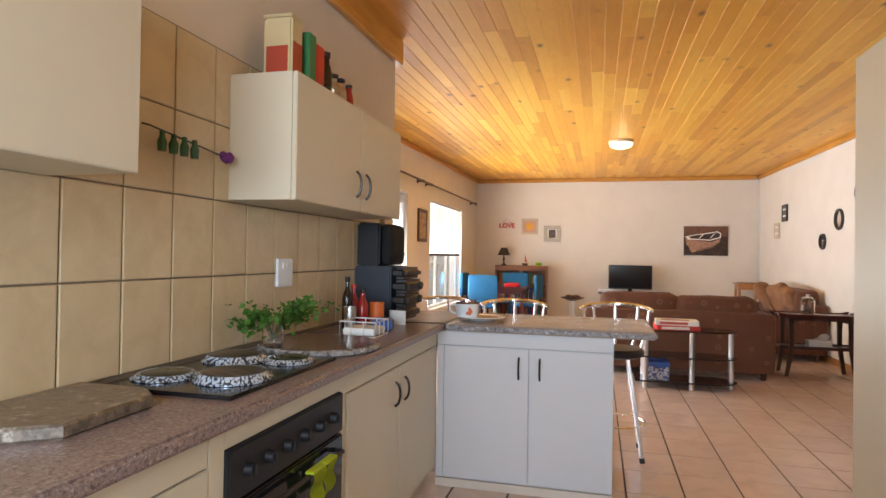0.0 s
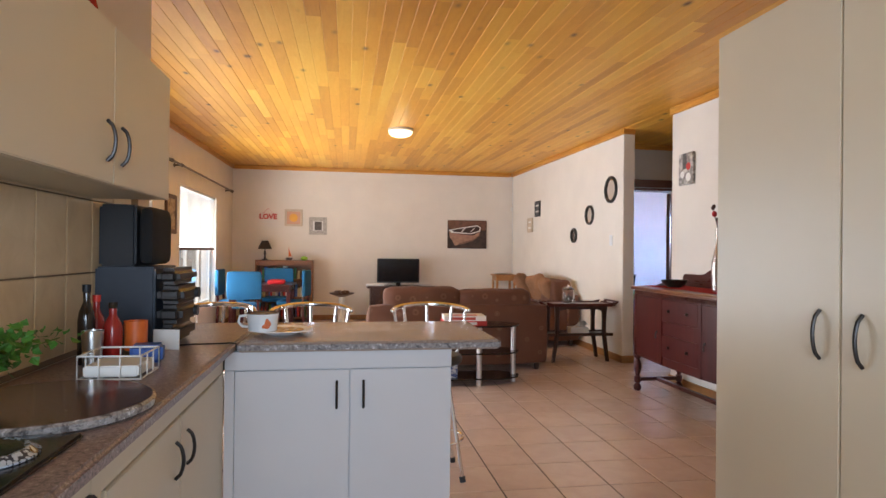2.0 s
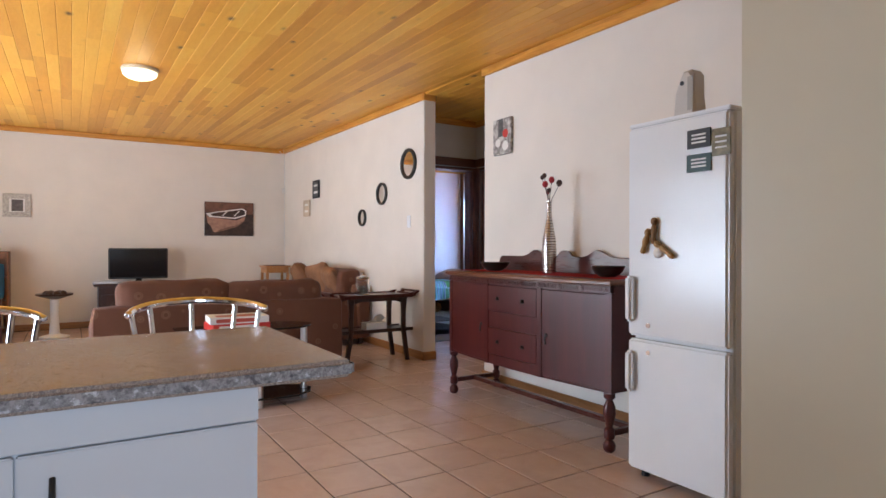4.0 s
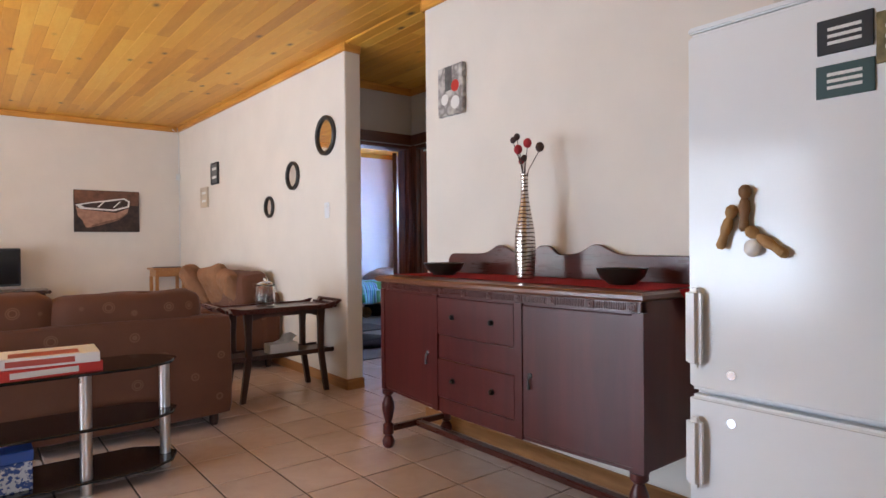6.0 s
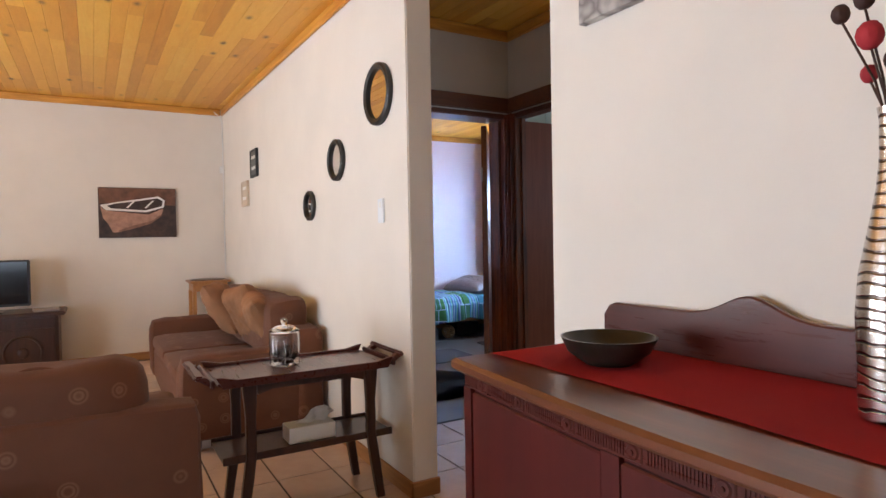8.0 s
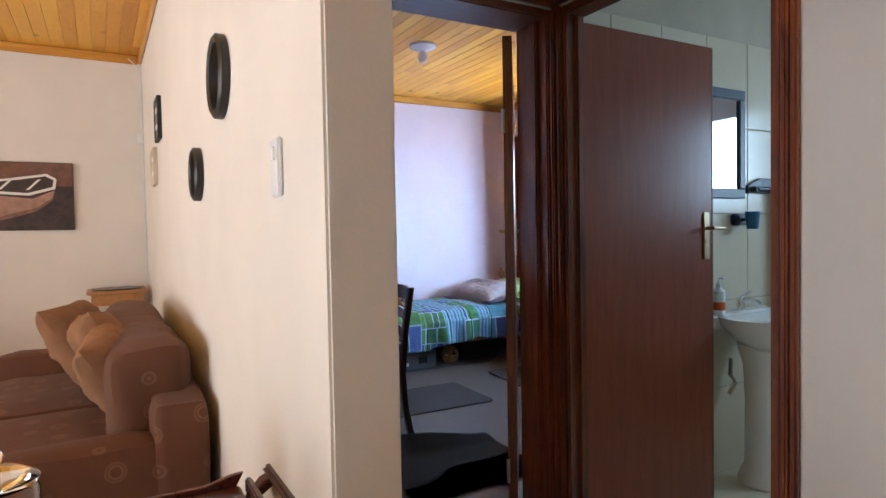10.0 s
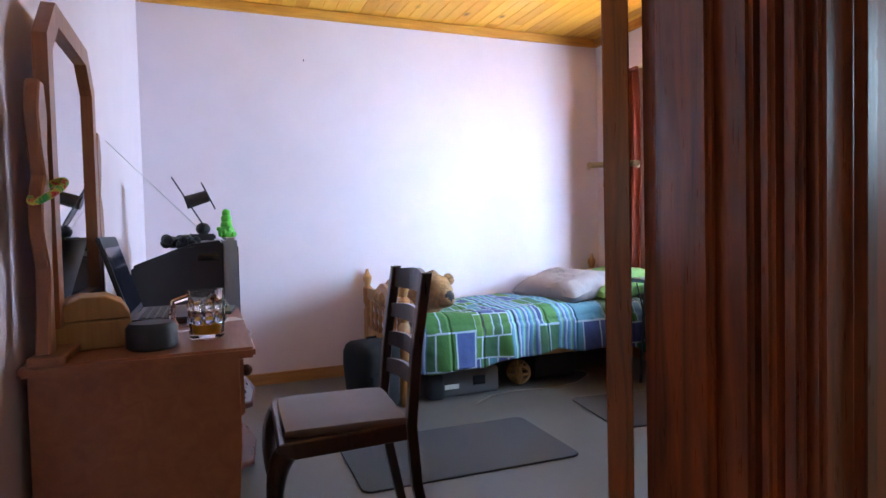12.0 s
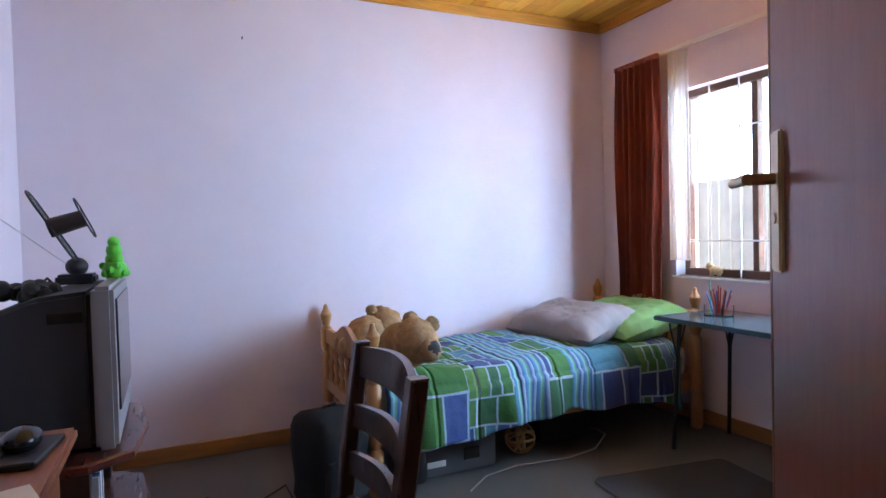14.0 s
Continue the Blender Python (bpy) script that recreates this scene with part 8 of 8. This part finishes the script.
single("wall_nail", s, M_PEWTER, "bare nail in the bedroom wall", "nail")

# ---- bathroom ----
root = thing("basin", (5.36, 7.6, 0.0), "white ceramic pedestal basin", "basin")
M_CERAMIC = plain("white_ceramic", (0.78, 0.77, 0.73), 0.12, vary=0.02, relief=0)
s = Shape()
tmp = bmesh.new()
rings = []
for k, (rx, ry, z) in enumerate(((0.1, 0.08, 0.68), (0.2, 0.16, 0.74), (0.27, 0.21, 0.81), (0.28, 0.22, 0.845), (0.255, 0.195, 0.85), (0.22, 0.16, 0.82), (0.12, 0.09, 0.75), (0.02, 0.02, 0.74))):
    rings.append([tmp.verts.new((rx * math.cos(a * math.pi / 18), -0.225 + ry * math.sin(a * math.pi / 18) + (0.0 if math.sin(a * math.pi / 18) < 0 else 0.0), z)) for a in range(36)])
for a, b in zip(rings, rings[1:]):
    for j in range(36):
        tmp.faces.new((a[j], a[(j + 1) % 36], b[(j + 1) % 36], b[j]))
tmp.faces.new(rings[0])
tmp.faces.new(rings[-1])
s.merge(tmp)
s.box(-0.27, 0.27, -0.1, 0.0, 0.78, 0.855, 0.015, 3)
part("bowl", s, M_CERAMIC, root)
s = Shape()
s.lathe([(0.11, 0.0), (0.115, 0.02), (0.085, 0.1), (0.08, 0.4), (0.09, 0.6), (0.12, 0.7), (0, 0.7)], (0, -0.18, 0), 28)
part("pedestal", s, M_CERAMIC, root)
s = Shape()
s.rod((0, -0.06, 0.855), (0, -0.06, 0.92), 0.022, 0.018, 14)
s.tube([(0, -0.06, 0.9), (0.0, -0.13, 0.915), (0.0, -0.17, 0.895)], 0.012)
s.rod((0, -0.06, 0.92), (0.05, -0.08, 0.95), 0.008, 0.006)
part("tap", s, M_CHROME, root, "chrome mixer tap")
s = Shape()
s.tube([(-0.02, -0.02, 0.6), (-0.04, -0.03, 0.52), (-0.01, -0.04, 0.48), (-0.05, -0.03, 0.42)], 0.012)
part("waste_pipe", s, M_STEEL, root)
root = thing("soap_bottle", (5.16, 7.52, 0.855), "white pump soap bottle with an orange label", "soap bottle")
s = Shape()
s.lathe([(0.026, 0), (0.03, 0.006), (0.03, 0.11), (0.014, 0.13), (0.014, 0.15), (0, 0.15)], n=18)
part("bottle", s, M_WHITE, root)
s = Shape()
s.lathe([(0.0305, 0.02), (0.0305, 0.06), (0.0302, 0.06), (0.0302, 0.02)], n=18)
part("label_band", s, M_ORANGE, root, "orange label band")
s = Shape()
s.tube([(0, 0, 0.15), (0, 0, 0.175), (0.0, -0.03, 0.178)], 0.006)
part("pump", s, M_WHITE, root)
root = thing("bathroom_mirror", (5.27, 7.607, 1.71), "rectangular mirror with a dark blue-grey frame", "mirror")
s = Shape()
for a, b, c, d in ((-0.2, 0.2, 0.23, 0.28), (-0.2, 0.2, -0.28, -0.23), (-0.2, -0.155, -0.229, 0.229), (0.155, 0.2, -0.229, 0.229)):
    s.box(a, b, -0.025, 0.0, c, d, 0.004)
part("frame", s, plain("blue_grey_frame", (0.04, 0.06, 0.08), 0.4), root)
s = Shape()
s.box(-0.154, 0.154, -0.012, -0.004, -0.228, 0.228, 0)
part("mirror_glass", s, M_MIRROR, root, "silvered mirror glass")
root = thing("cup_holder", (5.45, 7.607, 1.32), "dark wall bracket with a blue tooth mug", "cup holder")
s = Shape()
s.box(-0.08, 0.08, -0.02, 0, -0.03, 0.03, 0.008, 2)
s.rod((0, -0.02, 0), (0, -0.06, 0), 0.008)
part("bracket", s, M_STEREO, root)
s = Shape()
s.lathe([(0.028, -0.05), (0.036, 0.04), (0.033, 0.04), (0.026, -0.045), (0, -0.045)], (0, -0.075, 0), 18)
part("mug", s, plain("blue_tooth_mug", (0.02, 0.13, 0.25), 0.3), root, "blue plastic mug")
root = thing("towel_rail", (5.8, 7.607, 1.48), "dark wooden towel rail with a curved back", "towel rail")
s = Shape()
s.prism([(-0.3, -0.02), (0.3, -0.02), (0.3, 0.02), (0.2, 0.06), (-0.2, 0.06), (-0.3, 0.02)], 'y', -0.018, 0.0, 0.003)
s.rod((-0.27, -0.05, 0.0), (0.27, -0.05, 0.0), 0.012)
for x in (-0.27, 0.27):
    s.rod((x, -0.018, 0), (x, -0.055, 0), 0.015)
part("rail", s, M_STEREO, root)
s = Shape()
tmp = bmesh.new()
rows = [[tmp.verts.new((5.75 + 0.34 * i / 20, 7.545 + 0.012 * math.sin(i * 1.3) - (0.015 if j else 0), 1.495 - 0.66 * j / 8)) for j in range(9)] for i in range(21)]
for i in range(20):
    for j in range(8):
        tmp.faces.new((rows[i][j], rows[i][j + 1], rows[i + 1][j + 1], rows[i + 1][j]))
bmesh.ops.solidify(tmp, geom=tmp.faces[:], thickness=0.012)
s.merge(tmp)
single("towel", s, plain("pink_towel", (0.62, 0.36, 0.36), 0.95, grain=300, vary=0.1, relief=0.5), "faded pink towel over the bathroom rail", "towel", smooth=60)
root = thing("bathtub", (6.3, 6.9, 0), "white bathtub with a cream tiled side", "bathtub")
s = Shape()
s.box(-0.38, 0.37, -1.2, 0.7, 0.0, 0.5, 0.004)
part("tiled_side", s, M_BATHTILE, root)
s = Shape()
s.box(-0.4, 0.375, -1.2, 0.715, 0.501, 0.54, 0.012, 3)
part("rim", s, M_CERAMIC, root)

# ---- outside ----
s = Shape()
s.box(-400, 400, -400, 400, -0.5, -0.3, 0)
structure("ground", s, plain("pale_dry_ground", (0.4, 0.35, 0.27), 0.9, grain=3, vary=0.2, blotch=0.2), "pale dry ground round the house")
M_FENCE = plain("pale_blue_fence", (0.72, 0.77, 0.8), 0.6, grain=40, vary=0.2)
root = thing("fence", (9.0, 9.9, -0.3), "tall pale picket fence outside the bedroom", "fence")
for k in range(46):
    y = -3.2 + 0.14 * k
    s = Shape()
    s.prism([(y - 0.055, 0.1), (y + 0.055, 0.1), (y + 0.055, 2.15), (y, 2.25), (y - 0.055, 2.15)], 'x', -0.012, 0.012)
    part("picket", s, M_FENCE, root)
for z in (0.5, 1.95):
    s = Shape()
    s.box(0.013, 0.06, -3.3, 3.3, z, z + 0.08, 0.004)
    part("rail", s, M_FENCE, root)
# Added backdrop: pale colour brightens the lounge windows; no sun on this face.
s = Shape()
s.box(-7.2, -7.0, -4, 20, -0.3, 1.6, 0.01)
structure("garden_wall", s, plain("bright_backdrop_wall", (0.7, 0.66, 0.58), 0.8, grain=20, vary=0.08), "pale wall added as a bright backdrop to the lounge windows", "wall")

# ---- set each thing's origin at its base ----
bpy.context.view_layer.update()
for ob in [o for o in scene.objects if o.parent is None and o.type in {'EMPTY', 'MESH'} and o.get("kind") != "structure"]:
    if ob.matrix_basis != Matrix.Identity(4):
        continue
    if ob.type == 'MESH':
        c = [v.co for v in ob.data.vertices]
    else:
        c = [o.matrix_world @ v.co for o in ob.children for v in o.data.vertices]
    if not c:
        continue
    lo = Vector([min(v[k] for v in c) for k in range(3)])
    hi = Vector([max(v[k] for v in c) for k in range(3)])
    base = Vector(((lo.x + hi.x) / 2, (lo.y + hi.y) / 2, lo.z))
    if ob.type == 'MESH':
        ob.data.transform(Matrix.Translation(-base))
    for o in ob.children:
        o.location -= base
    ob.location = base

# ---- tiles: wall and floor pieces ----
def tile_mesh(name, w, h, axis, t, material, ch=0.003):
    """One tile with a bevelled rim; its face looks along the axis."""
    lo, hi = [(-w / 2, -h / 2), (w / 2, -h / 2), (w / 2, h / 2), (-w / 2, h / 2)], [(-w / 2 + ch, -h / 2 + ch), (w / 2 - ch, -h / 2 + ch), (w / 2 - ch, h / 2 - ch), (-w / 2 + ch, h / 2 - ch)]
    vs = []
    for pts, d in ((lo, 0.0), (lo, t - ch * 0.6), (hi, t)):
        for a, b in pts:
            vs.append((d, a, b) if axis == 'x' else (a, b, d))
    fs = [(8, 9, 10, 11)]
    for r in (0, 4):
        for k in range(4):
            fs.append((r + k, r + (k + 1) % 4, r + 4 + (k + 1) % 4, r + 4 + k))
    me = bpy.data.meshes.new(name)
    me.from_pydata(vs, [], fs)
    me.materials.append(material)
    return me


backing = Shape()
backing.box(XK, XK + 0.004, -1.2, 2.98, 0.9, 2.0, 0)
splash = structure("tile_bed", backing, M_WGROUT, "dark joints of the tiled kitchen splashback", "tiles")
wt = tile_mesh("wall_tile", 0.201, 0.264, 'x', 0.006, M_WTILE)
for i in range(-8, 12):
    for j in range(4):
        y, z = 0.602 + 0.207 * i + 0.103, 0.918 + 0.27 * j + 0.135
        if y > 2.93:
            continue
        o = new("tile", wt)
        o.parent = splash
        o.location = (XK + 0.0035, y, z)

TX, TY, TX0, TY0 = 0.307, 0.37, 0.509, 3.186
ft = tile_mesh("floor_tile", TX - 0.01, TY - 0.01, 'z', 0.0065, M_FLOOR)
rest_v, rest_f = [], []
for i in range(-12, 13):
    for j in range(-18, 24):
        x, y = TX0 + TX * (i + 0.5), TY0 + TY * (j + 0.5)
        if not (XW - 0.1 < x < HX + 0.2 and YB < y < YF + 0.1):
            continue
        if x > XR + 0.1 and not (5.2 < y < 7.7):
            continue
        if 2.2 < y < 7.75 and x > -0.35:
            o = new("tile", ft)
            o.parent = FLOOR
            o.matrix_basis = pose(x, y, -0.0065, 0, 0, 180 if (i * 7 + j * 3) % 2 else 0)
        else:
            k = len(rest_v)
            rest_v += [(x + v.co.x, y + v.co.y, v.co.z - 0.0065) for v in ft.vertices]
            rest_f += [[k + n for n in p.vertices] for p in ft.polygons]
me = bpy.data.meshes.new("tile_field")
me.from_pydata(rest_v, [], rest_f)
me.materials.append(M_FLOORREST)
o = new("tile_field", me)
o.parent = FLOOR
tagged(o, "warm beige ceramic floor tiles", kind="stuff")

bed = Shape()
bed.box(HX + TH + 0.002, BX1 - 0.002, 7.614, 7.619, 0.0, 2.6, 0)
bath_bed = structure("bath_tile_bed", bed, plain("pale_tile_joint", (0.48, 0.42, 0.32), 0.85, grain=120, vary=0.15, relief=0.2), "joints of the tiled bathroom wall", "tiles")
bt = tile_mesh("bath_tile", 0.326, 0.446, 'x', 0.006, M_BATHTILE)
for i in range(7):
    for j in range(5):
        o = new("tile", bt)
        o.parent = bath_bed
        o.matrix_basis = pose(4.37 + 0.33 * i, 7.6145, 0.225 + 0.45 * j, 0, 0, -90)
